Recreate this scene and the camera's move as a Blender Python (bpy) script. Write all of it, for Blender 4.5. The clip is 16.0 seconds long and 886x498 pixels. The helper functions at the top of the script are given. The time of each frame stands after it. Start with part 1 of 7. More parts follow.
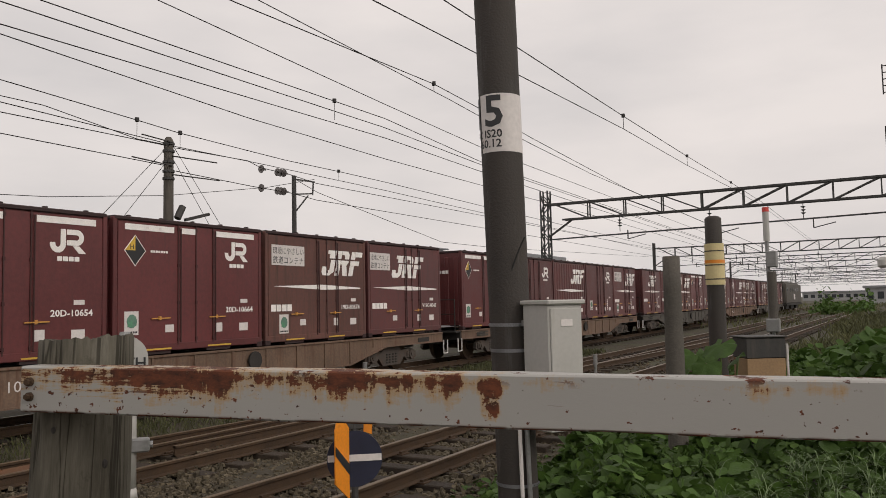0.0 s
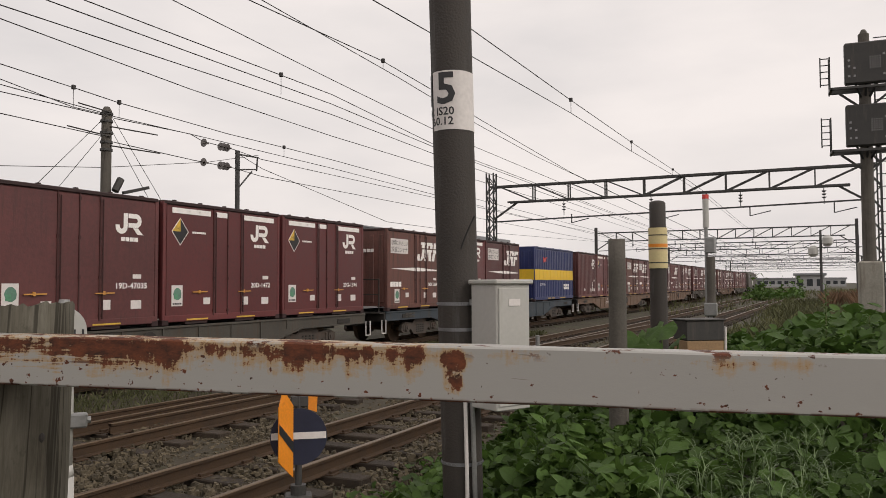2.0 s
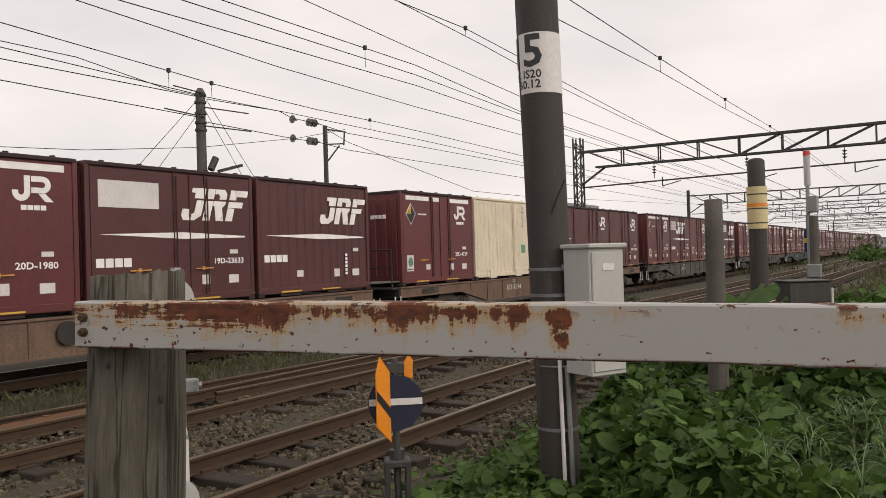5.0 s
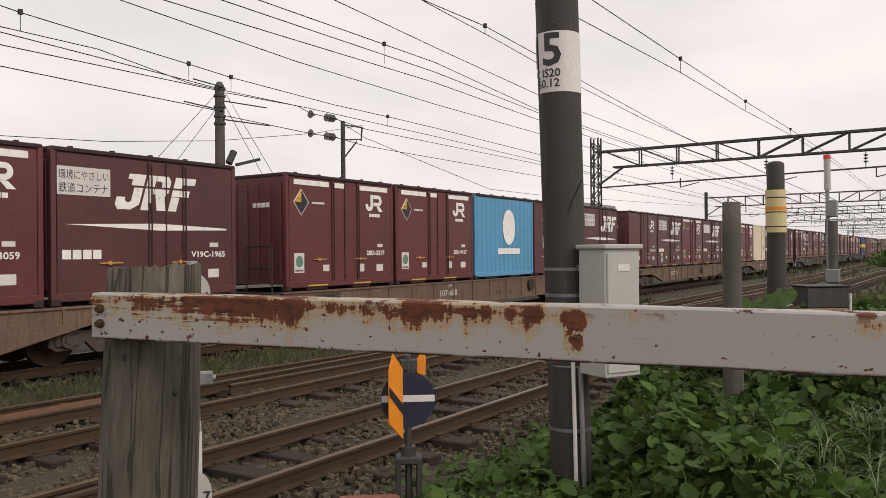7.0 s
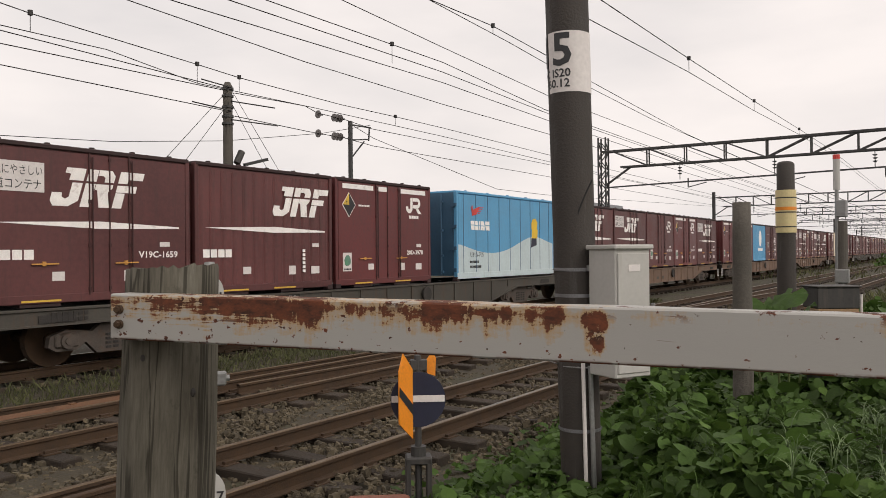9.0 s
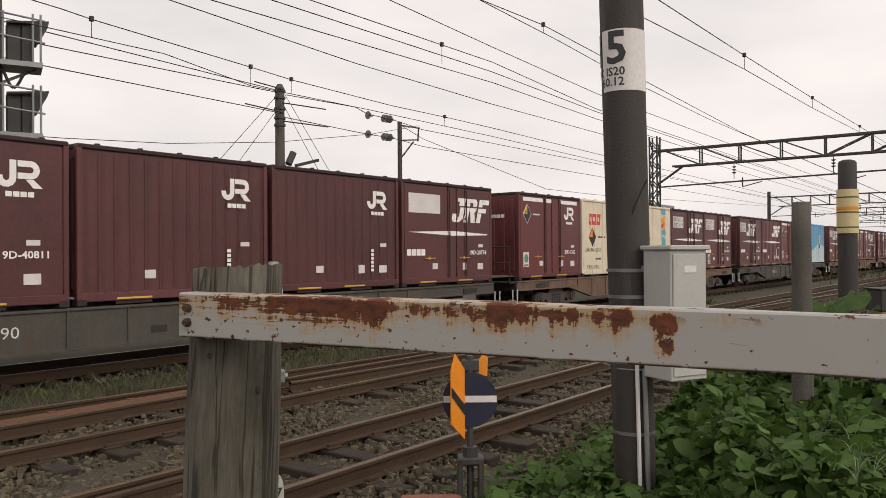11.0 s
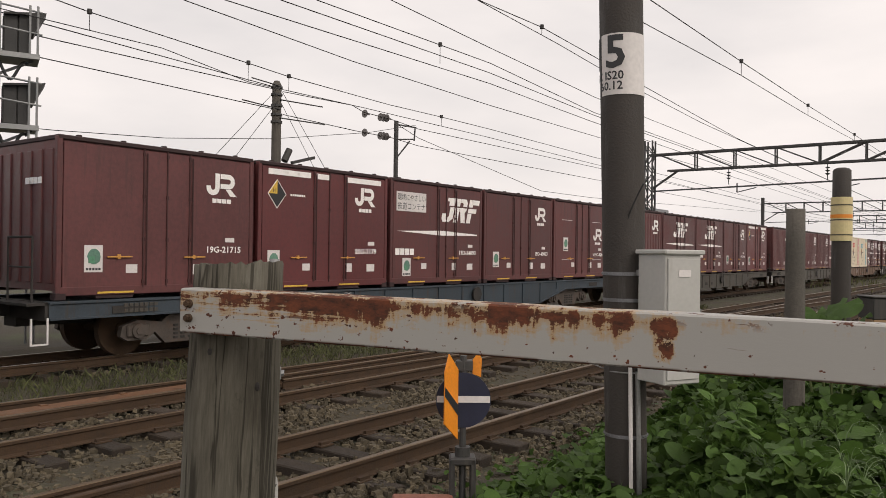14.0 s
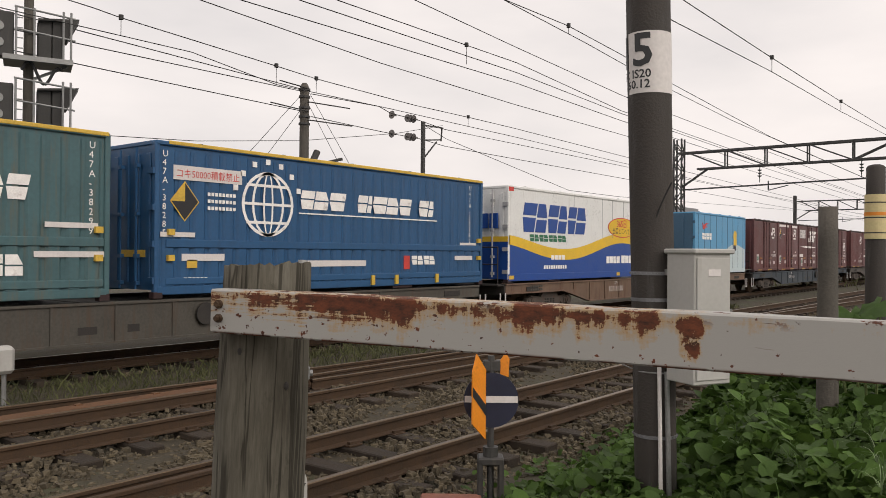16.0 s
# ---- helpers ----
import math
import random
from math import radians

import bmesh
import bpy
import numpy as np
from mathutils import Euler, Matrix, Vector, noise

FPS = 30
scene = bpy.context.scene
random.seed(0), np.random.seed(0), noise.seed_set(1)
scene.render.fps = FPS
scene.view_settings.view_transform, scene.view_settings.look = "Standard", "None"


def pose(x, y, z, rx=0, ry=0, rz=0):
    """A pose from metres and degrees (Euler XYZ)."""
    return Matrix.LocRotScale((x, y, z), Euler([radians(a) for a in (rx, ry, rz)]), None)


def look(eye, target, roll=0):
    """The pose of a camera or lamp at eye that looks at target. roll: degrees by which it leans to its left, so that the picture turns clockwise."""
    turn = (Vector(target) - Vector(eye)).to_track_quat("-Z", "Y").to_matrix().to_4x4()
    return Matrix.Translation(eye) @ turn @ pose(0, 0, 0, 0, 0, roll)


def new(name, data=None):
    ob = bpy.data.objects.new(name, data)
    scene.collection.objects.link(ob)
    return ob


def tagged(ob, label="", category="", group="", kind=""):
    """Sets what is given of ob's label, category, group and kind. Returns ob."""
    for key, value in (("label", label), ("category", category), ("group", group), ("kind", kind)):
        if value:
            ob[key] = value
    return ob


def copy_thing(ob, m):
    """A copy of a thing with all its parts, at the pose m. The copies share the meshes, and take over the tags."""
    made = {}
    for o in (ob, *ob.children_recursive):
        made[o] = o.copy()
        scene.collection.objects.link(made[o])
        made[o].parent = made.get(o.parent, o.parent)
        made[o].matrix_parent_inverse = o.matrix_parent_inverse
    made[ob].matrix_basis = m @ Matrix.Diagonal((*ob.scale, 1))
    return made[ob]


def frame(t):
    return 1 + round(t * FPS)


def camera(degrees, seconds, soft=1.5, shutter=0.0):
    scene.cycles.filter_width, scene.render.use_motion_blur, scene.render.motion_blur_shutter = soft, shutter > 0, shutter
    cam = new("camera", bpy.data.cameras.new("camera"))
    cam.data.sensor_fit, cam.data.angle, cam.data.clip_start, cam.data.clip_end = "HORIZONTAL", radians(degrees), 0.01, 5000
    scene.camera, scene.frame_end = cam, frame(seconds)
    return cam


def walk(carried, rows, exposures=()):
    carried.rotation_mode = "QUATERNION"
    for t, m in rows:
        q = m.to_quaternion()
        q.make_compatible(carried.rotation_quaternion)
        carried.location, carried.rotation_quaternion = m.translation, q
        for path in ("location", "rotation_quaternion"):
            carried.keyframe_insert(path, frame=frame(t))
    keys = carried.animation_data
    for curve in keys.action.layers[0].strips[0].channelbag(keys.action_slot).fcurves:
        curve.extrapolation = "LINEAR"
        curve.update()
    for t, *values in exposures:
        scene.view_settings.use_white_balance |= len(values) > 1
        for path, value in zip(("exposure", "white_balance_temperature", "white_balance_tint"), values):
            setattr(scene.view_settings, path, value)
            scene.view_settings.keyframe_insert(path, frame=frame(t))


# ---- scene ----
cam = camera(58.62, 16.0, soft=0.85, shutter=0.0)
PATH = [
    (0.0, 0.107, -0.011, 1.814, 94.00, 1.19, 29.84),
    (0.5, 0.089, -0.020, 1.806, 93.67, 0.22, 24.99),
    (1.0, 0.079, -0.014, 1.800, 93.46, -0.12, 25.18),
    (1.5, 0.063, -0.002, 1.795, 92.84, -0.15, 25.25),
    (2.0, 0.057, 0.013, 1.797, 92.56, 0.25, 25.75),
    (2.5, 0.051, 0.004, 1.793, 92.25, 0.57, 26.15),
    (3.0, 0.049, 0.010, 1.792, 91.61, 0.68, 26.80),
    (3.5, 0.047, 0.017, 1.790, 91.36, 0.76, 27.31),
    (4.0, 0.046, 0.009, 1.790, 91.30, 0.88, 27.89),
    (4.5, 0.040, 0.003, 1.786, 91.10, 1.17, 30.36),
    (5.0, 0.028, 0.017, 1.780, 90.44, 1.64, 32.10),
    (7.5, 0.026, 0.018, 1.783, 90.27, 0.39, 33.28),
    (8.0, 0.020, 0.014, 1.782, 90.26, 0.24, 33.31),
    (8.5, 0.014, 0.007, 1.784, 90.26, 0.26, 33.48),
    (9.0, 0.008, 0.007, 1.785, 90.26, 0.49, 33.68),
    (9.5, -0.004, -0.001, 1.785, 90.31, 0.72, 34.84),
    (10.0, -0.012, -0.003, 1.787, 90.32, 0.85, 36.78),
    (12.5, -0.022, -0.015, 1.784, 90.28, -0.07, 37.00),
    (13.0, -0.027, -0.016, 1.784, 90.29, -0.24, 36.89),
    (13.5, -0.025, -0.017, 1.786, 90.28, -0.57, 36.82),
    (14.0, -0.023, -0.023, 1.787, 90.29, -0.73, 36.71),
    (14.5, -0.022, -0.029, 1.787, 90.26, -0.78, 37.43),
    (15.0, -0.026, -0.034, 1.788, 90.27, -0.78, 38.29),
    (15.5, -0.026, -0.039, 1.787, 90.30, -0.75, 38.76),
    (16.0, -0.014, -0.029, 1.787, 90.29, -0.45, 38.71),
]
walk(cam, [(t, pose(*p)) for t, *p in PATH], exposures=[(0, -0.28), (0.5, -0.26), (1, -0.23), (1.5, -0.17), (2, -0.1), (3, -0.04), (4, 0), (16, 0)])

# ---- light: a dull overcast sky, no hard shadows ----
SUN_EL, SUN_AZ = 36.0, 97.0
world = bpy.data.worlds.new("overcast_sky")
scene.world = world
world.use_nodes = True
wn = world.node_tree
wn.nodes.clear()
w_out = wn.nodes.new("ShaderNodeOutputWorld")
w_bg = wn.nodes.new("ShaderNodeBackground")
w_sky = wn.nodes.new("ShaderNodeTexSky")
w_sky.sky_type = "NISHITA"
w_sky.sun_disc = False
w_sky.sun_elevation, w_sky.sun_rotation = radians(SUN_EL), radians(SUN_AZ)
w_sky.dust_density, w_sky.air_density, w_sky.ozone_density = 6.0, 1.0, 1.0
w_mix = wn.nodes.new("ShaderNodeMix")
w_mix.data_type = "RGBA"
w_mix.inputs[0].default_value = 0.93
w_noise = wn.nodes.new("ShaderNodeTexNoise")
w_noise.inputs["Scale"].default_value = 2.2
w_noise.inputs["Detail"].default_value = 6.0
w_tc = wn.nodes.new("ShaderNodeTexCoord")
w_map = wn.nodes.new("ShaderNodeMapping")
w_map.inputs["Scale"].default_value = (1.0, 1.0, 3.2)
w_ramp = wn.nodes.new("ShaderNodeValToRGB")
w_ramp.color_ramp.elements[0].position, w_ramp.color_ramp.elements[0].color = 0.30, (8.3, 7.8, 7.65, 1)
w_ramp.color_ramp.elements[1].position, w_ramp.color_ramp.elements[1].color = 0.62, (10.5, 9.65, 9.25, 1)
wn.links.new(w_tc.outputs["Generated"], w_map.inputs["Vector"])
wn.links.new(w_map.outputs["Vector"], w_noise.inputs["Vector"])
wn.links.new(w_noise.outputs["Fac"], w_ramp.inputs["Fac"])
wn.links.new(w_sky.outputs["Color"], w_mix.inputs[6])
wn.links.new(w_ramp.outputs["Color"], w_mix.inputs[7])
wn.links.new(w_mix.outputs[2], w_bg.inputs["Color"])
w_bg.inputs["Strength"].default_value = 0.1
wn.links.new(w_bg.outputs["Background"], w_out.inputs["Surface"])

sun_data = bpy.data.lights.new("sun", "SUN")
sun_data.energy, sun_data.angle, sun_data.color = 1.28, radians(35), (1.0, 0.94, 0.86)
sun = new("sun", sun_data)
SUN_RUN = 50 / math.tan(radians(SUN_EL))
sun.matrix_world = look((0, 0, 50), (-SUN_RUN * math.sin(radians(SUN_AZ)), -SUN_RUN * math.cos(radians(SUN_AZ)), 0))

# ---- materials ----
MATS = {}


def mat(name, color, rough=0.6, metal=0.0, vary=0.25, scale=3.0, bump=0.0, bump_scale=60.0, dirt=None, dirt_amount=0.0,
        dirt_scale=1.5, streak=False, rand=0.0, island=0.0, stretch=(1, 1, 1)):
    """A painted, mineral or living surface: base colour varied at two scales, stains of a second colour, fine relief."""
    if name in MATS:
        return MATS[name]
    m = bpy.data.materials.new(name)
    MATS[name] = m
    m.use_nodes = True
    t = m.node_tree
    b = t.nodes["Principled BSDF"]
    b.inputs["Metallic"].default_value = metal
    tc = t.nodes.new("ShaderNodeTexCoord")
    mp = t.nodes.new("ShaderNodeMapping")
    mp.inputs["Scale"].default_value = stretch
    t.links.new(tc.outputs["Object"], mp.inputs["Vector"])
    n1 = t.nodes.new("ShaderNodeTexNoise")
    n1.inputs["Scale"].default_value = scale
    n1.inputs["Detail"].default_value = 5
    n2 = t.nodes.new("ShaderNodeTexNoise")
    n2.inputs["Scale"].default_value = scale * 11
    n2.inputs["Detail"].default_value = 4
    for n in (n1, n2):
        t.links.new(mp.outputs["Vector"], n.inputs["Vector"])
    add = t.nodes.new("ShaderNodeMath")
    add.operation = "ADD"
    t.links.new(n1.outputs["Fac"], add.inputs[0])
    t.links.new(n2.outputs["Fac"], add.inputs[1])
    mr = t.nodes.new("ShaderNodeMapRange")
    mr.inputs["From Min"].default_value, mr.inputs["From Max"].default_value = 0.7, 1.3
    mr.inputs["To Min"].default_value, mr.inputs["To Max"].default_value = 1 - vary, 1 + vary
    t.links.new(add.outputs[0], mr.inputs["Value"])
    fac = mr.outputs["Result"]
    for amount, node, out in ((rand, "ShaderNodeObjectInfo", "Random"), (island, "ShaderNodeNewGeometry", "Random Per Island")):
        if amount:
            oi = t.nodes.new(node)
            m2 = t.nodes.new("ShaderNodeMapRange")
            m2.inputs["To Min"].default_value, m2.inputs["To Max"].default_value = 1 - amount, 1 + amount
            t.links.new(oi.outputs[out], m2.inputs["Value"])
            mu = t.nodes.new("ShaderNodeMath")
            mu.operation = "MULTIPLY"
            t.links.new(fac, mu.inputs[0])
            t.links.new(m2.outputs["Result"], mu.inputs[1])
            fac = mu.outputs[0]
    vm = t.nodes.new("ShaderNodeVectorMath")
    vm.operation = "SCALE"
    vm.inputs[0].default_value = color
    t.links.new(fac, vm.inputs["Scale"])
    col = vm.outputs["Vector"]
    rr = t.nodes.new("ShaderNodeMapRange")
    rr.inputs["From Min"].default_value, rr.inputs["From Max"].default_value = 0.7, 1.3
    rr.inputs["To Min"].default_value, rr.inputs["To Max"].default_value = max(rough - 0.12, 0.03), min(rough + 0.12, 1)
    t.links.new(add.outputs[0], rr.inputs["Value"])
    t.links.new(rr.outputs["Result"], b.inputs["Roughness"])
    if dirt:
        n3 = t.nodes.new("ShaderNodeTexNoise")
        n3.inputs["Scale"].default_value = dirt_scale
        n3.inputs["Detail"].default_value = 8
        n3.inputs["Roughness"].default_value = 0.65
        mp3 = t.nodes.new("ShaderNodeMapping")
        if streak:
            mp3.inputs["Scale"].default_value = (4.0, 4.0, 0.35)
        t.links.new(tc.outputs["Object"], mp3.inputs["Vector"])
        t.links.new(mp3.outputs["Vector"], n3.inputs["Vector"])
        dr = t.nodes.new("ShaderNodeMapRange")
        dr.inputs["From Min"].default_value = 0.62 - dirt_amount * 0.3
        dr.inputs["From Max"].default_value = 0.80 - dirt_amount * 0.25
        t.links.new(n3.outputs["Fac"], dr.inputs["Value"])
        mx = t.nodes.new("ShaderNodeMix")
        mx.data_type = "RGBA"
        t.links.new(dr.outputs["Result"], mx.inputs[0])
        t.links.new(col, mx.inputs[6])
        mx.inputs[7].default_value = (*dirt, 1)
        col = mx.outputs[2]
    t.links.new(col, b.inputs["Base Color"])
    if bump:
        n4 = t.nodes.new("ShaderNodeTexNoise")
        n4.inputs["Scale"].default_value = bump_scale
        n4.inputs["Detail"].default_value = 4
        t.links.new(mp.outputs["Vector"], n4.inputs["Vector"])
        bp = t.nodes.new("ShaderNodeBump")
        bp.inputs["Strength"].default_value = bump
        bp.inputs["Distance"].default_value = 0.02
        t.links.new(n4.outputs["Fac"], bp.inputs["Height"])
        t.links.new(bp.outputs["Normal"], b.inputs["Normal"])
    return m


MAROON = mat("maroon_paint", (0.098, 0.031, 0.030), 0.5, 0, 0.22, 1.2, 0.08, 30, (0.060, 0.026, 0.024), 0.25, 2.2, True, rand=0.16)
RED = mat("red_paint", (0.112, 0.026, 0.026), 0.45, 0, 0.18, 1.2, 0.08, 30, (0.075, 0.025, 0.024), 0.2, 2.2, True, rand=0.14)
BROWN = mat("faded_brown_paint", (0.125, 0.052, 0.041), 0.6, 0, 0.25, 1.2, 0.08, 30, (0.06, 0.03, 0.022), 0.35, 2.0, True, rand=0.14)
EDGE = mat("grimy_dark_edge", (0.030, 0.013, 0.013), 0.7, 0, 0.4, 4)
LINE = mat("door_seam", (0.052, 0.018, 0.017), 0.7, 0, 0.2, 4)
WHITE = mat("white_marking", (0.86, 0.83, 0.80), 0.55, 0, 0.12, 6, 0, 60, (0.38, 0.30, 0.27), 0.1, 4)
PLATE = mat("white_board", (0.66, 0.62, 0.60), 0.5, 0, 0.1, 3)
INK = mat("black_ink", (0.02, 0.02, 0.022), 0.5)
YELLOW = mat("yellow_paint", (0.62, 0.40, 0.055), 0.5, 0, 0.2, 4)
ORANGE = mat("orange_paint", (0.78, 0.26, 0.02), 0.45, 0, 0.12, 6, 0.0, 60, (0.45, 0.12, 0.02), 0.05, 12)
AMBER = mat("amber_latch", (0.55, 0.27, 0.06), 0.5)
GREEN = mat("sticker_green", (0.10, 0.27, 0.16), 0.5)
PALEBLUE = mat("sticker_crown", (0.11, 0.22, 0.16), 0.5)
CREAM = mat("cream_paint", (0.70, 0.61, 0.46), 0.5, 0, 0.12, 1.5, 0.05, 30, (0.34, 0.22, 0.10), 0.2, 2.5, True)
NAVY = mat("navy_paint", (0.018, 0.027, 0.105), 0.45, 0, 0.15, 1.5, 0.05, 30, (0.02, 0.02, 0.06), 0.2, 2, True)
SUNNY = mat("sunny_yellow_band", (0.72, 0.46, 0.03), 0.5, 0, 0.1, 3)
SKY = mat("sky_blue_paint", (0.095, 0.31, 0.52), 0.45, 0, 0.1, 1.5, 0.05, 30, (0.09, 0.25, 0.42), 0.15, 2, True)
ICE = mat("pale_ice_paint", (0.50, 0.59, 0.61), 0.45, 0, 0.1, 1.5, 0.05, 30, (0.42, 0.47, 0.46), 0.2, 2, True)
ENDBLUE = mat("dull_blue_door", (0.042, 0.105, 0.175), 0.5, 0, 0.12, 1.5)
COBALT = mat("cobalt_blue_paint", (0.017, 0.078, 0.185), 0.45, 0, 0.12, 1.5, 0.05, 30, (0.02, 0.06, 0.14), 0.2, 2, True)
TEAL = mat("faded_teal_paint", (0.055, 0.118, 0.130), 0.55, 0, 0.15, 1.5, 0.05, 30, (0.10, 0.11, 0.09), 0.4, 2.5, True)
ROYAL = mat("royal_blue_paint", (0.010, 0.058, 0.27), 0.4, 0, 0.08, 1.5)
GLOSSWHITE = mat("white_panel_paint", (0.74, 0.74, 0.72), 0.35, 0, 0.06, 1.5, 0, 30, (0.6, 0.58, 0.54), 0.1, 2, True)
SCARLET = mat("scarlet_mark", (0.55, 0.05, 0.04), 0.5)
PINK = mat("pink_band", (0.68, 0.22, 0.26), 0.5)
AQUA = mat("aqua_band", (0.10, 0.36, 0.44), 0.5)
DARKGREEN = mat("dark_green_mark", (0.03, 0.16, 0.08), 0.5)
UNDER = mat("underframe_grime", (0.030, 0.026, 0.023), 0.8, 0, 0.4, 4, 0.3, 40)
FRAMEGREY = mat("wagon_grey_paint", (0.062, 0.056, 0.046), 0.65, 0, 0.3, 2, 0.15, 30, (0.07, 0.045, 0.03), 0.4, 2.5, True, rand=0.1)
FRAMEBLUE = mat("wagon_slate_blue_paint", (0.034, 0.046, 0.058), 0.6, 0, 0.3, 2, 0.15, 30, (0.05, 0.035, 0.025), 0.3, 2.5, True)
FRAMEBROWN = mat("wagon_rusty_tan_paint", (0.145, 0.092, 0.062), 0.7, 0, 0.3, 2, 0.15, 30, (0.10, 0.045, 0.025), 0.4, 2.5, True)
BOGIE = mat("rusty_grey_cast_steel", (0.075, 0.060, 0.050), 0.75, 0.1, 0.35, 5, 0.3, 40, (0.09, 0.045, 0.025), 0.3, 4)
STEEL = mat("dull_galvanised_steel", (0.26, 0.26, 0.255), 0.5, 0.55, 0.2, 5, 0.1, 60)
DARKSTEEL = mat("dark_structure_steel", (0.060, 0.058, 0.056), 0.6, 0.3, 0.3, 3, 0.1, 40)
WIRE = mat("wire_copper_black", (0.035, 0.033, 0.032), 0.55, 0.4)
PORCELAIN = mat("brown_grey_porcelain", (0.16, 0.145, 0.14), 0.3, 0, 0.1, 6)
RUSTRAIL = mat("rusty_rail_web", (0.058, 0.033, 0.017), 0.85, 0.1, 0.35, 6, 0.4, 70)
RAILTOP = mat("worn_rail_head", (0.160, 0.115, 0.072), 0.36, 0.75, 0.2, 3, 0.05, 60, stretch=(1, 0.05, 1))
SLEEPER = mat("dark_sleeper_timber", (0.036, 0.025, 0.016), 0.9, 0, 0.4, 3, 0.5, 60, stretch=(1, 4, 1), rand=0.25)
STONE = mat("ballast_stone", (0.084, 0.067, 0.042), 0.95, 0, 0.3, 12, 0.3, 60, island=0.45)
GROUNDM = mat("brown_gravelly_soil", (0.046, 0.037, 0.022), 0.95, 0, 0.35, 1.3, 0.8, 35, (0.055, 0.062, 0.024), 0.45, 0.5)
GRASSY = mat("dry_grass_blade", (0.098, 0.100, 0.038), 0.8, 0, 0.25, 2, island=0.4)
LEAF = mat("weed_leaf_green", (0.052, 0.095, 0.018), 0.7, 0, 0.2, 9, 0.2, 60, island=0.45)
LEAFLIGHT = mat("young_leaf_green", (0.080, 0.138, 0.026), 0.65, 0, 0.2, 9, 0.2, 60, island=0.35)
LEAFBIG = mat("butterbur_leaf_green", (0.062, 0.116, 0.024), 0.6, 0, 0.2, 14, 0.3, 40)
LEAFMID = mat("vine_leaf_green", (0.064, 0.116, 0.024), 0.65, 0, 0.2, 9, 0.25, 50, island=0.4)
DRYWEED = mat("brown_dry_weed", (0.135, 0.078, 0.042), 0.85, 0, 0.3, 2, island=0.4)
STEM = mat("weed_stem", (0.10, 0.13, 0.04), 0.7)
CREOSOTE = mat("dark_creosoted_pole", (0.042, 0.035, 0.030), 0.75, 0, 0.25, 4, 0.25, 60, (0.10, 0.095, 0.09), 0.12, 3.0, True)
CONCRETE = mat("weathered_concrete", (0.26, 0.245, 0.21), 0.9, 0, 0.2, 2.5, 0.3, 50, (0.14, 0.11, 0.085), 0.3, 2, True)
OLDCONC = mat("dark_old_concrete_post", (0.095, 0.085, 0.072), 0.9, 0, 0.25, 4, 0.3, 60, (0.05, 0.04, 0.035), 0.3, 3, True)
BOXGREY = mat("light_grey_cabinet_paint", (0.43, 0.42, 0.395), 0.45, 0, 0.06, 3, 0, 60, (0.36, 0.34, 0.31), 0.12, 3, True)
GALV = mat("matt_galvanised_band", (0.24, 0.24, 0.25), 0.5, 0.6, 0.2, 8)
NIGHT = mat("dark_navy_disc", (0.016, 0.018, 0.040), 0.5, 0, 0.2, 8)
SIGNALBLACK = mat("signal_black_paint", (0.035, 0.033, 0.031), 0.6, 0, 0.3, 4, 0.1, 30, (0.07, 0.06, 0.05), 0.25, 3, True)
RUBBER = mat("black_rubber", (0.02, 0.02, 0.02), 0.7)
# lightened to put distance haze into the walls; the wave container shares this grey
FARBUILD = mat("hazed_pale_grey", (0.36, 0.36, 0.365), 0.8, 0, 0.1, 0.4)
FARROOF = mat("far_dark_roof", (0.24, 0.245, 0.255), 0.7, 0, 0.15, 0.4)
GLASSDARK = mat("dark_window_glass", (0.03, 0.035, 0.04), 0.12, 0, 0.1, 2)


def thin_leaf(m, share=0.32):
    """Let part of the light pass through a leaf."""
    t = m.node_tree
    b, out = t.nodes["Principled BSDF"], t.nodes["Material Output"]
    b.inputs["Specular IOR Level"].default_value = 0.3
    tr = t.nodes.new("ShaderNodeBsdfTranslucent")
    mx = t.nodes.new("ShaderNodeMixShader")
    mx.inputs[0].default_value = share
    t.links.new(b.inputs["Base Color"].links[0].from_socket, tr.inputs["Color"])
    t.links.new(b.outputs["BSDF"], mx.inputs[1])
    t.links.new(tr.outputs["BSDF"], mx.inputs[2])
    t.links.new(mx.outputs["Shader"], out.inputs["Surface"])


for leafy in (LEAF, LEAFMID, LEAFLIGHT, LEAFBIG):
    thin_leaf(leafy)


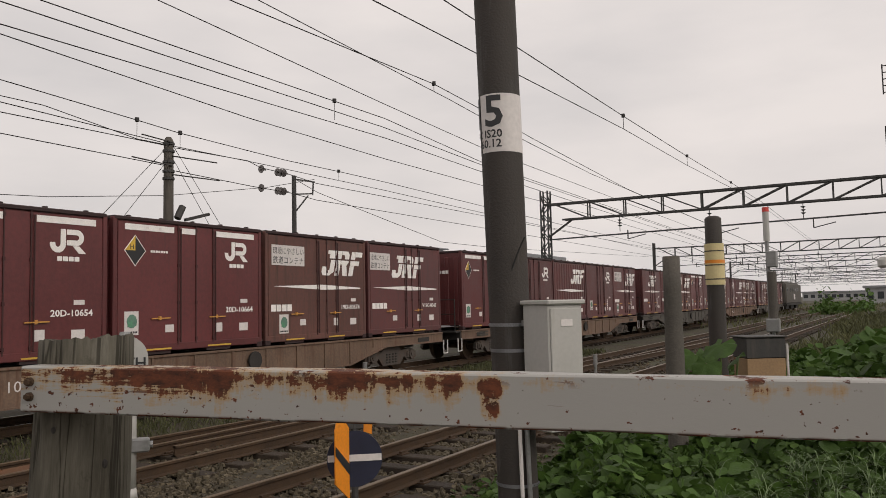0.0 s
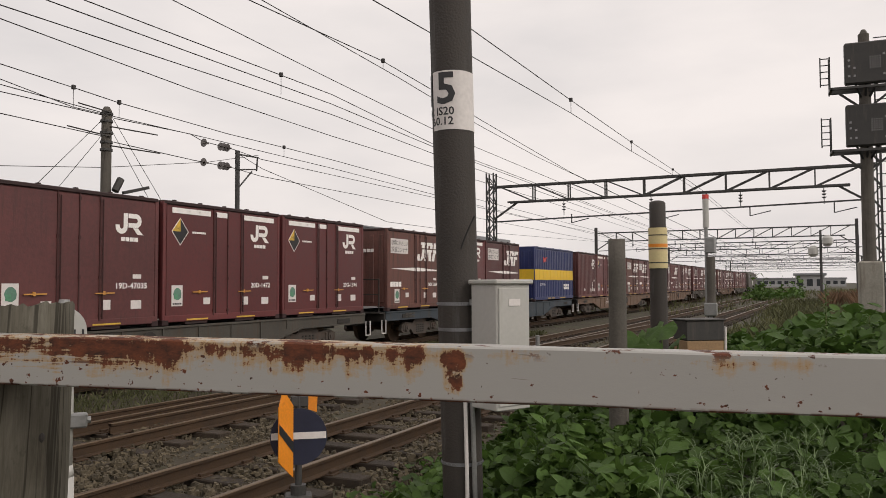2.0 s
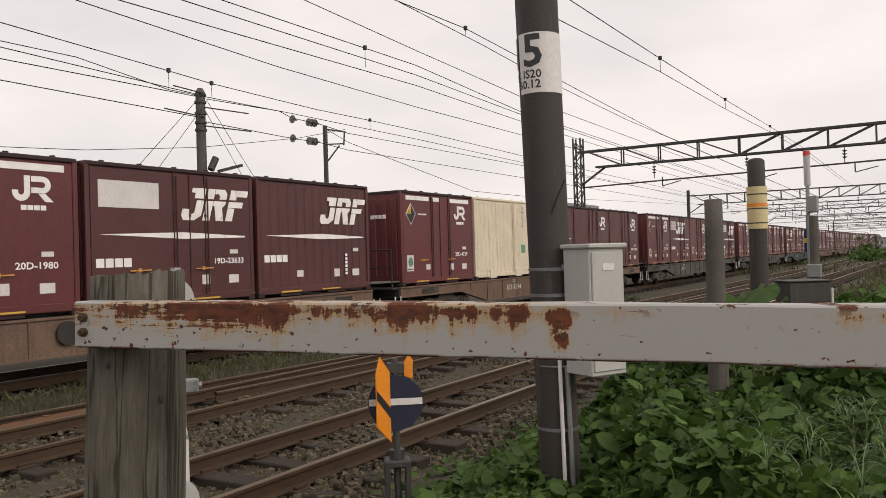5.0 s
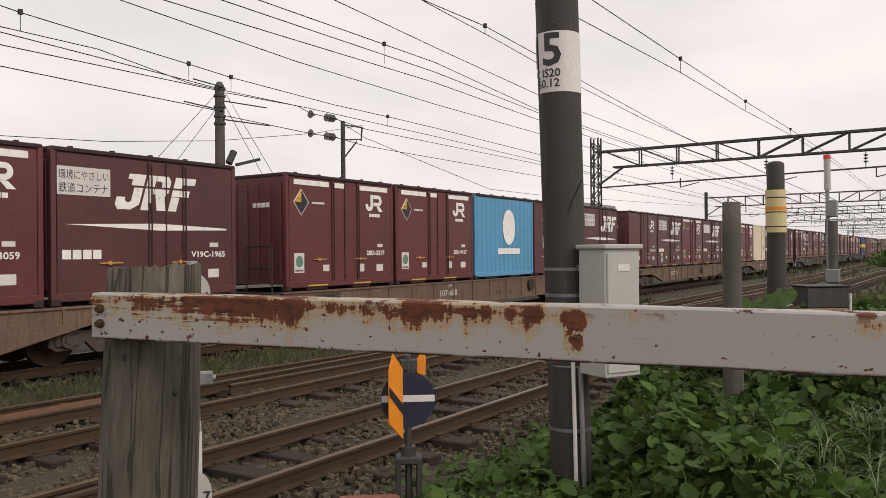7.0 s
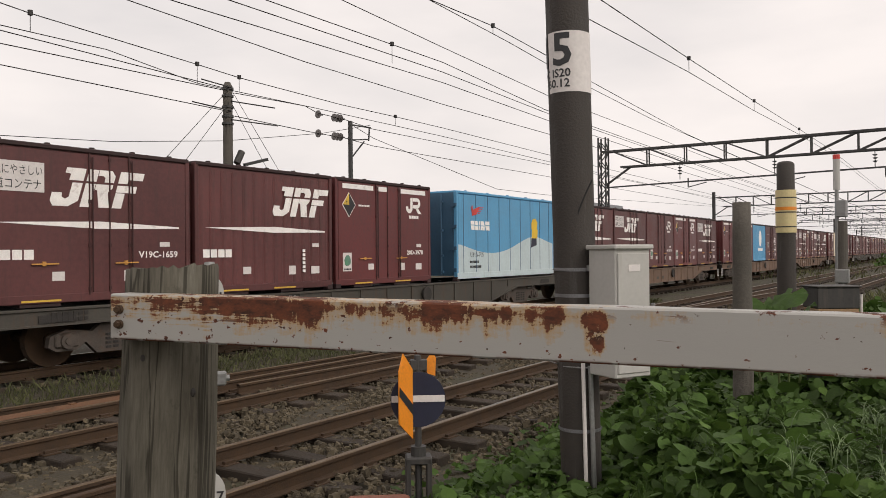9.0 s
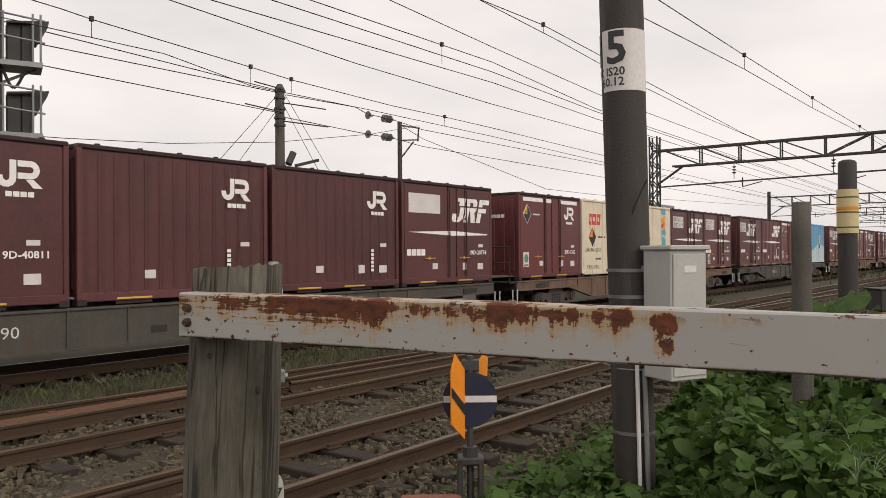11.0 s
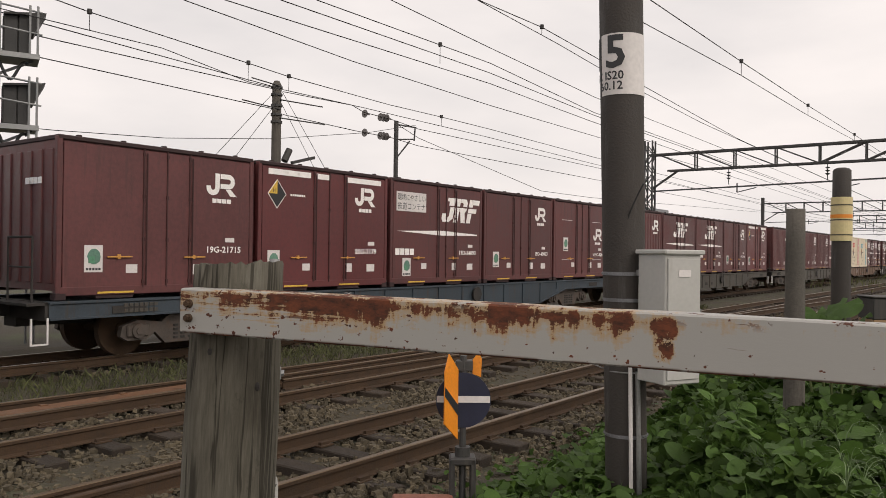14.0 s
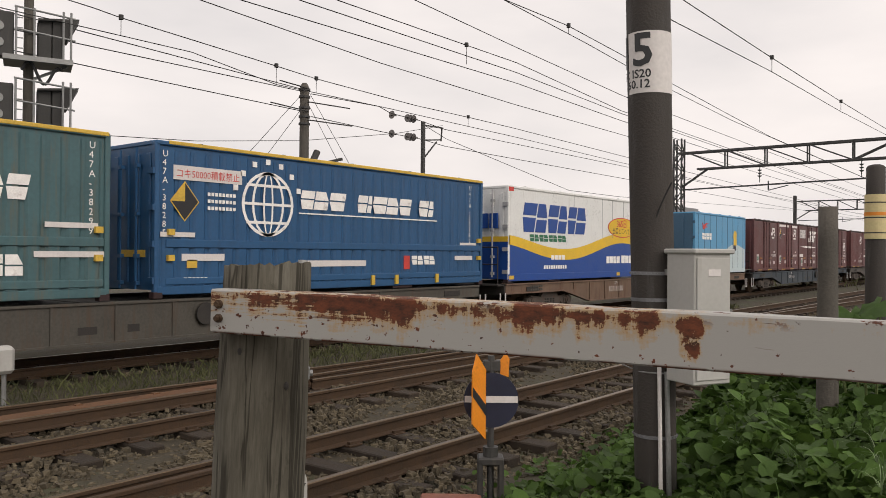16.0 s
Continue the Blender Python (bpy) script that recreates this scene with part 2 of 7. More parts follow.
def painted_beam_material():
    """White paint on the guard beam, broken by rust along the upper edge that runs down in tongues."""
    m = bpy.data.materials.new("rusting_white_beam_paint")
    m.use_nodes = True
    t = m.node_tree
    b = t.nodes["Principled BSDF"]
    tc = t.nodes.new("ShaderNodeTexCoord")
    sep = t.nodes.new("ShaderNodeSeparateXYZ")
    t.links.new(tc.outputs["Object"], sep.inputs["Vector"])

    def noise_at(scale, stretch, detail=8, rough=0.65):
        mp = t.nodes.new("ShaderNodeMapping")
        mp.inputs["Scale"].default_value = stretch
        t.links.new(tc.outputs["Object"], mp.inputs["Vector"])
        n = t.nodes.new("ShaderNodeTexNoise")
        n.inputs["Scale"].default_value, n.inputs["Detail"].default_value = scale, detail
        n.inputs["Roughness"].default_value = rough
        t.links.new(mp.outputs["Vector"], n.inputs["Vector"])
        return n.outputs["Fac"]

    def calc(op, a, bb, c=None):
        n = t.nodes.new("ShaderNodeMath")
        n.operation = op
        for i, v in enumerate((a, bb, c)):
            if v is None:
                continue
            if isinstance(v, (int, float)):
                n.inputs[i].default_value = v
            else:
                t.links.new(v, n.inputs[i])
        return n.outputs[0]

    def ramp(v, lo, hi, a=0.0, z=1.0):
        n = t.nodes.new("ShaderNodeMapRange")
        n.inputs["From Min"].default_value, n.inputs["From Max"].default_value = lo, hi
        n.inputs["To Min"].default_value, n.inputs["To Max"].default_value = a, z
        t.links.new(v, n.inputs["Value"])
        return n.outputs["Result"]

    tongues = noise_at(13.0, (1.0, 1.0, 0.16))
    fine = noise_at(42.0, (0.75, 1.0, 1.6), 10, 0.78)
    drips = noise_at(70.0, (1.0, 1.0, 0.16), 6, 0.7)
    flecks = noise_at(85.0, (1.0, 1.0, 1.2), 3, 0.5)
    height = calc("SUBTRACT", ramp(sep.outputs["Z"], -0.045, 0.028), ramp(sep.outputs["Z"], 0.031, 0.043, 0.0, 0.26))
    wide = noise_at(4.2, (1.0, 0.2, 0.3), 3, 0.5)
    along = ramp(sep.outputs["X"], 0.80, 0.93, 1.0, 0.0)
    blotch = ramp(noise_at(38.0, (1.0, 1.0, 1.0), 6, 0.7), 0.25, 0.62)
    patch = calc("MULTIPLY", ramp(calc("ABSOLUTE", calc("SUBTRACT", sep.outputs["X"], 0.931), 0), 0.004, 0.028, 0.95, 0.0), calc("MULTIPLY", blotch, ramp(calc("ABSOLUTE", sep.outputs["Z"], 0), 0.022, 0.044, 1.0, 0.25)))
    streaks = noise_at(30.0, (0.30, 1.0, 5.5), 6, 0.7)
    left = calc("ADD", ramp(sep.outputs["X"], 0.03, 0.20, -0.16, 0.0), calc("MULTIPLY", calc("SUBTRACT", streaks, 0.5), ramp(sep.outputs["X"], 0.22, 0.42, 1.2, 0.0)))
    v = calc("MULTIPLY_ADD", height, 0.62, tongues)
    v = calc("MULTIPLY_ADD", drips, 0.55, calc("MULTIPLY_ADD", fine, 0.85, v))
    v = calc("ADD", calc("ADD", v, patch), calc("MULTIPLY_ADD", calc("SUBTRACT", wide, 0.5), 0.75, left))
    v = calc("MULTIPLY", v, ramp(along, 0.0, 1.0, 0.84, 1.0))
    rust = ramp(v, 1.675, 1.705)
    stain = ramp(v, 1.50, 1.69)
    near = ramp(sep.outputs["X"], 0.15, 0.75, 1.0, 0.0)
    low = ramp(height, 0.0, 0.4, 0.05, 0.0)
    chips = ramp(calc("ADD", calc("MULTIPLY_ADD", near, 0.055, flecks), low), 0.70, 0.72)
    scratch = ramp(calc("MULTIPLY_ADD", near, 0.10, noise_at(34.0, (0.16, 1.0, 3.2), 4, 0.6)), 0.735, 0.76)
    rim = calc("MULTIPLY", ramp(sep.outputs["Z"], 0.022, 0.040, 0.0, 1.0), ramp(noise_at(14.0, (1.0, 1.0, 1.6), 6, 0.7), 0.575, 0.60))
    edge = calc("MULTIPLY", ramp(sep.outputs["Z"], -0.0425, -0.038, 1.0, 0.0), ramp(noise_at(16.0, (1.0, 1.0, 1.0), 4), 0.42, 0.5))
    rust = calc("MAXIMUM", calc("MAXIMUM", rust, chips), calc("MAXIMUM", calc("MULTIPLY", scratch, 0.8), calc("MAXIMUM", edge, rim)))
    base = t.nodes.new("ShaderNodeMix")
    base.data_type = "RGBA"
    base.inputs[6].default_value, base.inputs[7].default_value = (0.335, 0.326, 0.305, 1), (0.37, 0.24, 0.11, 1)
    t.links.new(stain, base.inputs[0])
    rc = t.nodes.new("ShaderNodeMix")
    rc.data_type = "RGBA"
    rc.inputs[6].default_value, rc.inputs[7].default_value = (0.030, 0.012, 0.008, 1), (0.150, 0.042, 0.016, 1)
    t.links.new(ramp(fine, 0.38, 0.62), rc.inputs[0])
    mx = t.nodes.new("ShaderNodeMix")
    mx.data_type = "RGBA"
    t.links.new(rust, mx.inputs[0])
    t.links.new(base.outputs[2], mx.inputs[6])
    t.links.new(rc.outputs[2], mx.inputs[7])
    t.links.new(mx.outputs[2], b.inputs["Base Color"])
    t.links.new(ramp(rust, 0, 1, 0.5, 0.9), b.inputs["Roughness"])
    bp = t.nodes.new("ShaderNodeBump")
    bp.inputs["Strength"].default_value, bp.inputs["Distance"].default_value = 0.16, 0.003
    t.links.new(calc("MULTIPLY_ADD", rust, -0.6, fine), bp.inputs["Height"])
    t.links.new(bp.outputs["Normal"], b.inputs["Normal"])
    return m


def old_timber_material():
    """Grey-brown post timber: broad weathered tones, fine grain, a few long wavering checks and dark knots."""
    m = bpy.data.materials.new("silvered_cracked_timber")
    m.use_nodes = True
    t = m.node_tree
    b = t.nodes["Principled BSDF"]
    b.inputs["Roughness"].default_value = 0.9
    b.inputs["Specular IOR Level"].default_value = 0.25
    tc = t.nodes.new("ShaderNodeTexCoord")

    def grain(scale, stretch, detail, twist, rough=0.6):
        mp = t.nodes.new("ShaderNodeMapping")
        mp.inputs["Scale"].default_value = stretch
        n = t.nodes.new("ShaderNodeTexNoise")
        n.inputs["Scale"].default_value, n.inputs["Detail"].default_value = scale, detail
        n.inputs["Distortion"].default_value, n.inputs["Roughness"].default_value = twist, rough
        t.links.new(tc.outputs["Object"], mp.inputs["Vector"])
        t.links.new(mp.outputs["Vector"], n.inputs["Vector"])
        return n.outputs["Fac"]

    def ramp(v, stops):
        r = t.nodes.new("ShaderNodeValToRGB")
        e = r.color_ramp.elements
        while len(e) < len(stops):
            e.new(0.5)
        for k, (pos, c) in enumerate(stops):
            e[k].position, e[k].color = pos, (*c, 1)
        t.links.new(v, r.inputs["Fac"])
        return r.outputs["Color"]

    def times(a, c, f=1.0):
        x = t.nodes.new("ShaderNodeMix")
        x.data_type, x.blend_type = "RGBA", "MULTIPLY"
        x.inputs[0].default_value = f
        t.links.new(a, x.inputs[6])
        t.links.new(c, x.inputs[7])
        return x.outputs[2]

    broad = grain(9.0, (1, 1, 0.22), 7, 0.6)
    fine = grain(120.0, (1, 1, 0.07), 8, 0.5, 0.7)
    wave = grain(16.0, (1, 1, 0.045), 4, 0.9, 0.55)
    blot = grain(26.0, (1, 1, 0.6), 6, 0.3, 0.7)
    col = ramp(broad, [(0.30, (0.070, 0.062, 0.047)), (0.52, (0.118, 0.108, 0.086)), (0.72, (0.185, 0.174, 0.146))])
    col = times(col, ramp(fine, [(0.30, (0.62, 0.62, 0.61)), (0.65, (1.14, 1.14, 1.13))]))
    # checks: narrow bands where the wavering grain crosses its middle
    col = times(col, ramp(wave, [(0.455, (1, 1, 1)), (0.485, (0.20, 0.19, 0.17)), (0.50, (0.20, 0.19, 0.17)), (0.52, (1, 1, 1))]), 0.78)
    col = times(col, ramp(blot, [(0.28, (0.45, 0.43, 0.40)), (0.40, (1, 1, 1))]), 0.7)
    t.links.new(col, b.inputs["Base Color"])
    bp = t.nodes.new("ShaderNodeBump")
    bp.inputs["Strength"].default_value, bp.inputs["Distance"].default_value = 0.7, 0.006
    t.links.new(col, bp.inputs["Height"])
    t.links.new(bp.outputs["Normal"], b.inputs["Normal"])
    return m


BEAMPAINT = painted_beam_material()
TIMBER = old_timber_material()


# ---- mesh helpers ----
def mesh_of(bm, name, material, smooth=False):
    me = bpy.data.meshes.new(name)
    bm.normal_update()
    bm.to_mesh(me)
    bm.free()
    for m in material if isinstance(material, (list, tuple)) else (material,):
        me.materials.append(m)
    if smooth:
        for p in me.polygons:
            p.use_smooth = True
    return me


def part(name, bm, material, parent=None, label="", smooth=False):
    ob = new(name, mesh_of(bm, name, material, smooth) if isinstance(bm, bmesh.types.BMesh) else bm)
    if parent is not None:
        ob.parent = parent
    if label:
        ob["label"] = label
    return ob


def thing(name, label, category, group="", m=None):
    ob = tagged(new(name), label, category, group)
    if m is not None:
        ob.matrix_world = m
    return ob


def box(bm, x0, x1, y0, y1, z0, z1, bevel=0.0, mi=0):
    m = Matrix.LocRotScale(((x0 + x1) / 2, (y0 + y1) / 2, (z0 + z1) / 2), None, (abs(x1 - x0), abs(y1 - y0), abs(z1 - z0)))
    r = bmesh.ops.create_cube(bm, size=1, matrix=m)
    vs = r["verts"]
    faces = list({f for v in vs for f in v.link_faces})
    for f in faces:
        f.material_index = mi
    if bevel:
        edges = list({e for v in vs for e in v.link_edges})
        bmesh.ops.bevel(bm, geom=edges, offset=bevel, segments=1, affect="EDGES")
    return bm


def rod(bm, a, b, r, r2=None, seg=10, caps=True, mi=0):
    a, b = Vector(a), Vector(b)
    d = b - a
    m = Matrix.Translation((a + b) / 2) @ d.to_track_quat("Z", "Y").to_matrix().to_4x4()
    n0 = len(bm.faces)
    bmesh.ops.create_cone(bm, cap_ends=caps, segments=seg, radius1=r, radius2=r if r2 is None else r2, depth=d.length, matrix=m)
    if mi:
        bm.faces.ensure_lookup_table()
        for f in bm.faces[n0:]:
            f.material_index = mi
    return bm


def bar(bm, a, b, w, h=None, mi=0):
    """A square bar from a to b."""
    a, b = Vector(a), Vector(b)
    d = b - a
    m = Matrix.Translation((a + b) / 2) @ d.to_track_quat("Z", "Y").to_matrix().to_4x4() @ Matrix.Diagonal((w, h or w, d.length, 1))
    bmesh.ops.create_cube(bm, size=1, matrix=m)
    return bm


def poly(bm, pts, mi=0):
    f = bm.faces.new([bm.verts.new(p) for p in pts])
    f.material_index = mi
    return f


def BM():
    return bmesh.new()


TEXTS = {}


def text_mesh(s, size, material, bold=0.0, align="LEFT"):
    """Flat lettering in the xz plane, read from +x with y running to the reader's right."""
    key = (s, size, material.name, bold, align)
    if key in TEXTS:
        return TEXTS[key]
    cu = bpy.data.curves.new("lettering", "FONT")
    cu.body, cu.size, cu.resolution_u, cu.offset = s, size, 2, bold
    cu.align_x = align
    tmp = new("lettering", cu)
    dg = bpy.context.evaluated_depsgraph_get()
    dg.update()
    me = bpy.data.meshes.new_from_object(tmp.evaluated_get(dg))
    bpy.data.objects.remove(tmp)
    me.transform(Matrix(((0, 0, 1, 0), (1, 0, 0, 0), (0, 1, 0, 0), (0, 0, 0, 1))))
    me.materials.clear()
    me.materials.append(material)
    TEXTS[key] = me
    return me


def letter(parent, s, x, y, z, size, material, name="lettering", bold=0.0, align="LEFT", squeeze=1.0):
    ob = part(name, text_mesh(s, size, material, bold, align), None, parent)
    ob.matrix_local = Matrix.LocRotScale((x, y, z), None, (1, squeeze, 1))
    return ob


def panel(bm, x, pts, mi=0, d=0.006):
    """A thin plate on a face that looks along +x: outline points as (y, z), with a small thickness."""
    f = poly(bm, [(x + d, y, z) for y, z in pts], mi)
    if f.normal.x == 0:
        f.normal_update()
    if f.normal.x < 0:
        f.normal_flip()
    n = len(pts)
    vs = [bm.verts.new((x - 0.002, y, z)) for y, z in pts]
    fv = list(f.verts)
    k = {v.co.yz[:]: v for v in vs}
    for i in range(n):
        a, b = fv[i], fv[(i + 1) % n]
        g = bm.faces.new((b, a, k[a.co.yz[:]], k[b.co.yz[:]]))
        g.material_index = mi
    return f


def rect(bm, x, y0, y1, z0, z1, mi=0, d=0.006):
    return panel(bm, x, [(y0, z0), (y1, z0), (y1, z1), (y0, z1)], mi, d)

# ---- ground ----
def ground_height(x, y):
    bank = min(max((x + 3.75) / 1.1, 0), 1)
    bank = bank * bank * (3 - 2 * bank)
    far = min(max((y - 12) / 14, 0), 1)
    h = -0.24 + bank * (0.36 - 0.06 * far)
    if -11.4 < x < -9.6:
        h += 0.10
    if x < -14.5:
        h += 0.12
    return h + 0.03 * noise.noise((x * 0.8, y * 0.8, 0))


def build_ground():
    xs = [-2500, -600, -200, -80, -40, -25] + [-18 + i * 0.5 for i in range(49)] + [9, 14, 25, 60, 200, 700, 2500]
    ys = [-600, -100, -30, -10] + [-5 + i * 0.6 for i in range(76)] + [44, 50, 60, 75, 95, 130, 180, 260, 400, 800, 3000]
    verts = [(x, y, ground_height(x, y)) for y in ys for x in xs]
    n = len(xs)
    faces = [(j * n + i, j * n + i + 1, (j + 1) * n + i + 1, (j + 1) * n + i) for j in range(len(ys) - 1) for i in range(n - 1)]
    me = bpy.data.meshes.new("ground")
    me.from_pydata(verts, [], faces)
    me.materials.append(GROUNDM)
    for p in me.polygons:
        p.use_smooth = True
    tagged(new("ground", me), "brown railway yard soil with gravel and weeds", "ground", kind="structure")


build_ground()


# ---- railway tracks ----
def rail_mesh(x, y0, y1, z=0.0):
    """Flat-bottom rail: foot, web and head."""
    prof = [(-0.062, -0.153), (0.062, -0.153), (0.062, -0.142), (0.012, -0.125), (0.009, -0.045), (0.032, -0.034), (0.0325, -0.006), (0.024, 0.0),
            (-0.024, 0.0), (-0.0325, -0.006), (-0.032, -0.034), (-0.009, -0.045), (-0.012, -0.125), (-0.062, -0.142)]
    bm = BM()
    rings = []
    ny = max(2, int((y1 - y0) / 12))
    for k in range(ny + 1):
        y = y0 + (y1 - y0) * k / ny
        rings.append([bm.verts.new((x(y) + a, y, z + b)) for a, b in prof])
    n = len(prof)
    for r0, r1 in zip(rings, rings[1:]):
        for i in range(n):
            j = (i + 1) % n
            f = bm.faces.new((r0[i], r1[i], r1[j], r0[j]))
            f.material_index = 1 if 6 <= i <= 8 else 0
    bmesh.ops.recalc_face_normals(bm, faces=bm.faces)
    return bm


def build_track(name, centre, y0, y1, label):
    tr = tagged(new(name), label, "railway track", kind="structure")
    for s in (-0.566, 0.566):
        part("rail", rail_mesh(lambda y: centre(y) + s, y0, y1), [RUSTRAIL, RAILTOP], tr)
    bm = BM()
    box(bm, -1.05, 1.05, -0.11, 0.11, -0.30, -0.155, 0.012)
    me = mesh_of(bm, "sleeper", SLEEPER)
    plate = BM()
    for s in (-0.566, 0.566):
        box(plate, s - 0.15, s + 0.15, -0.09, 0.09, -0.157, -0.143)
        for d in (-0.1, 0.1):
            box(plate, s + d - 0.02, s + d + 0.02, -0.06, 0.06, -0.145, -0.115)
    pm = mesh_of(plate, "tie_plate", RUSTRAIL)
    y = y0 + 0.4
    while y < min(y1, 75):
        ob = new("sleeper", me)
        ob.parent = tr
        ob.matrix_local = pose(centre(y) + random.uniform(-0.04, 0.04), y, random.uniform(-0.01, 0.006), 0, 0, random.uniform(-1.5, 1.5))
        if y < 30:
            ob = new("tie_plate", pm)
            ob.parent = tr
            ob.matrix_local = pose(centre(y), y, 0.0)
        y += 0.66
    return tr


build_track("track_1", lambda y: -5.22 + 0.0009 * max(y - 4, 0) ** 1.5, -6, 260, "rusty siding rails on dark timber sleepers in ballast")
build_track("track_2", lambda y: -8.16, -6, 260, "rusty rails on dark timber sleepers in ballast")


def turnout_rails():
    tr = tagged(new("turnout"), "rusty turnout rails branching between the tracks", "railway track", kind="structure")
    part("stock_rail", rail_mesh(lambda y: -9.55 + 0.068 * (y - 4) if y < 24 else -8.19, -6, 24, -0.004), [RUSTRAIL, RAILTOP], tr)
    part("closure_rail", rail_mesh(lambda y: -8.60 + 0.055 * (y - 4) if y < 40 else -6.6, 7.5, 40, -0.006), [RUSTRAIL, RAILTOP], tr)
    part("guard_rail", rail_mesh(lambda y: -5.62, 1.2, 4.4, -0.02), [RUSTRAIL, RUSTRAIL], tr)
    bm = BM()
    box(bm, -9.22, -8.86, -2.0, 6.6, -0.17, -0.035, 0.02)
    for i in range(8):
        box(bm, -9.2, -9.12, -1.5 + i, -1.42 + i, -0.04, -0.022)
    part("cover_board", bm, mat("rust_brown_cover", (0.17, 0.085, 0.042), 0.6, 0.2, 0.3, 3, 0.2, 40, (0.08, 0.04, 0.02), 0.4, 3), tr, "rust-brown long cover board")
    letter(tr, "52", -8.855, 4.3, -0.14, 0.09, PLATE)


turnout_rails()
build_track("track_3", lambda y: -12.925, -30, 420, "running line under the container train")


def scatter_stones():
    rng = np.random.default_rng(4)
    lump = np.array([(0.8, 0.7, -0.6), (-0.8, 0.7, -0.6), (-0.8, -0.7, -0.6), (0.8, -0.7, -0.6), (0.6, 0.5, 0.5), (-0.6, 0.5, 0.5), (-0.6, -0.5, 0.5), (0.6, -0.5, 0.5)])
    tri = np.array([(0, 1, 5), (0, 5, 4), (1, 2, 6), (1, 6, 5), (2, 3, 7), (2, 7, 6), (3, 0, 4), (3, 4, 7), (4, 5, 6), (4, 6, 7)])
    P = []
    for x0, x1, y0, y1, dens in ((-7.2, -3.75, 1.5, 10, 400), (-9.9, -7.0, 1.0, 9, 260), (-7.2, -3.9, -8, 1.5, 60), (-9.9, -3.6, 9, 18, 140), (-10.5, -3.6, 18, 34, 22), (-14.4, -11.6, 2, 18, 45)):
        n = int((x1 - x0) * (y1 - y0) * dens)
        P.append(np.stack([rng.uniform(x0, x1, n), rng.uniform(y0, y1, n)], 1))
    P = np.concatenate(P)
    n = len(P)
    s = (0.017 + 0.026 * rng.random(n) ** 1.5)[:, None, None] * np.where(P[:, 1] > 12, 1.25, 1.0)[:, None, None]
    shape = lump[None] * rng.uniform(0.7, 1.3, (n, 1, 3)) + rng.uniform(-0.38, 0.38, (n, 8, 3))
    a = rng.uniform(0, 6.28, n)
    c, si = np.cos(a), np.sin(a)
    X = shape[..., 0] * c[:, None] - shape[..., 1] * si[:, None]
    Y = shape[..., 0] * si[:, None] + shape[..., 1] * c[:, None]
    V = np.stack([X, Y, shape[..., 2]], -1) * s
    on_bed = np.minimum(np.abs(P[:, 0] + 5.22), np.abs(P[:, 0] + 8.16)) < 1.1
    z = np.where(on_bed, -0.205, -0.225) + rng.uniform(-0.02, 0.025, n) + 0.04 * np.sin(P[:, 0] * 3 + P[:, 1] * 1.7)
    V += np.stack([P[:, 0], P[:, 1], z], -1)[:, None]
    F = (tri[None] + (np.arange(n) * 8)[:, None, None]).reshape(-1, 3)
    me = bpy.data.meshes.new("ballast")
    me.from_pydata(V.reshape(-1, 3).tolist(), [], F.tolist())
    me.materials.append(STONE)
    tagged(new("ballast", me), "grey-brown crushed ballast stones between the rails", "ballast", kind="stuff")


scatter_stones()


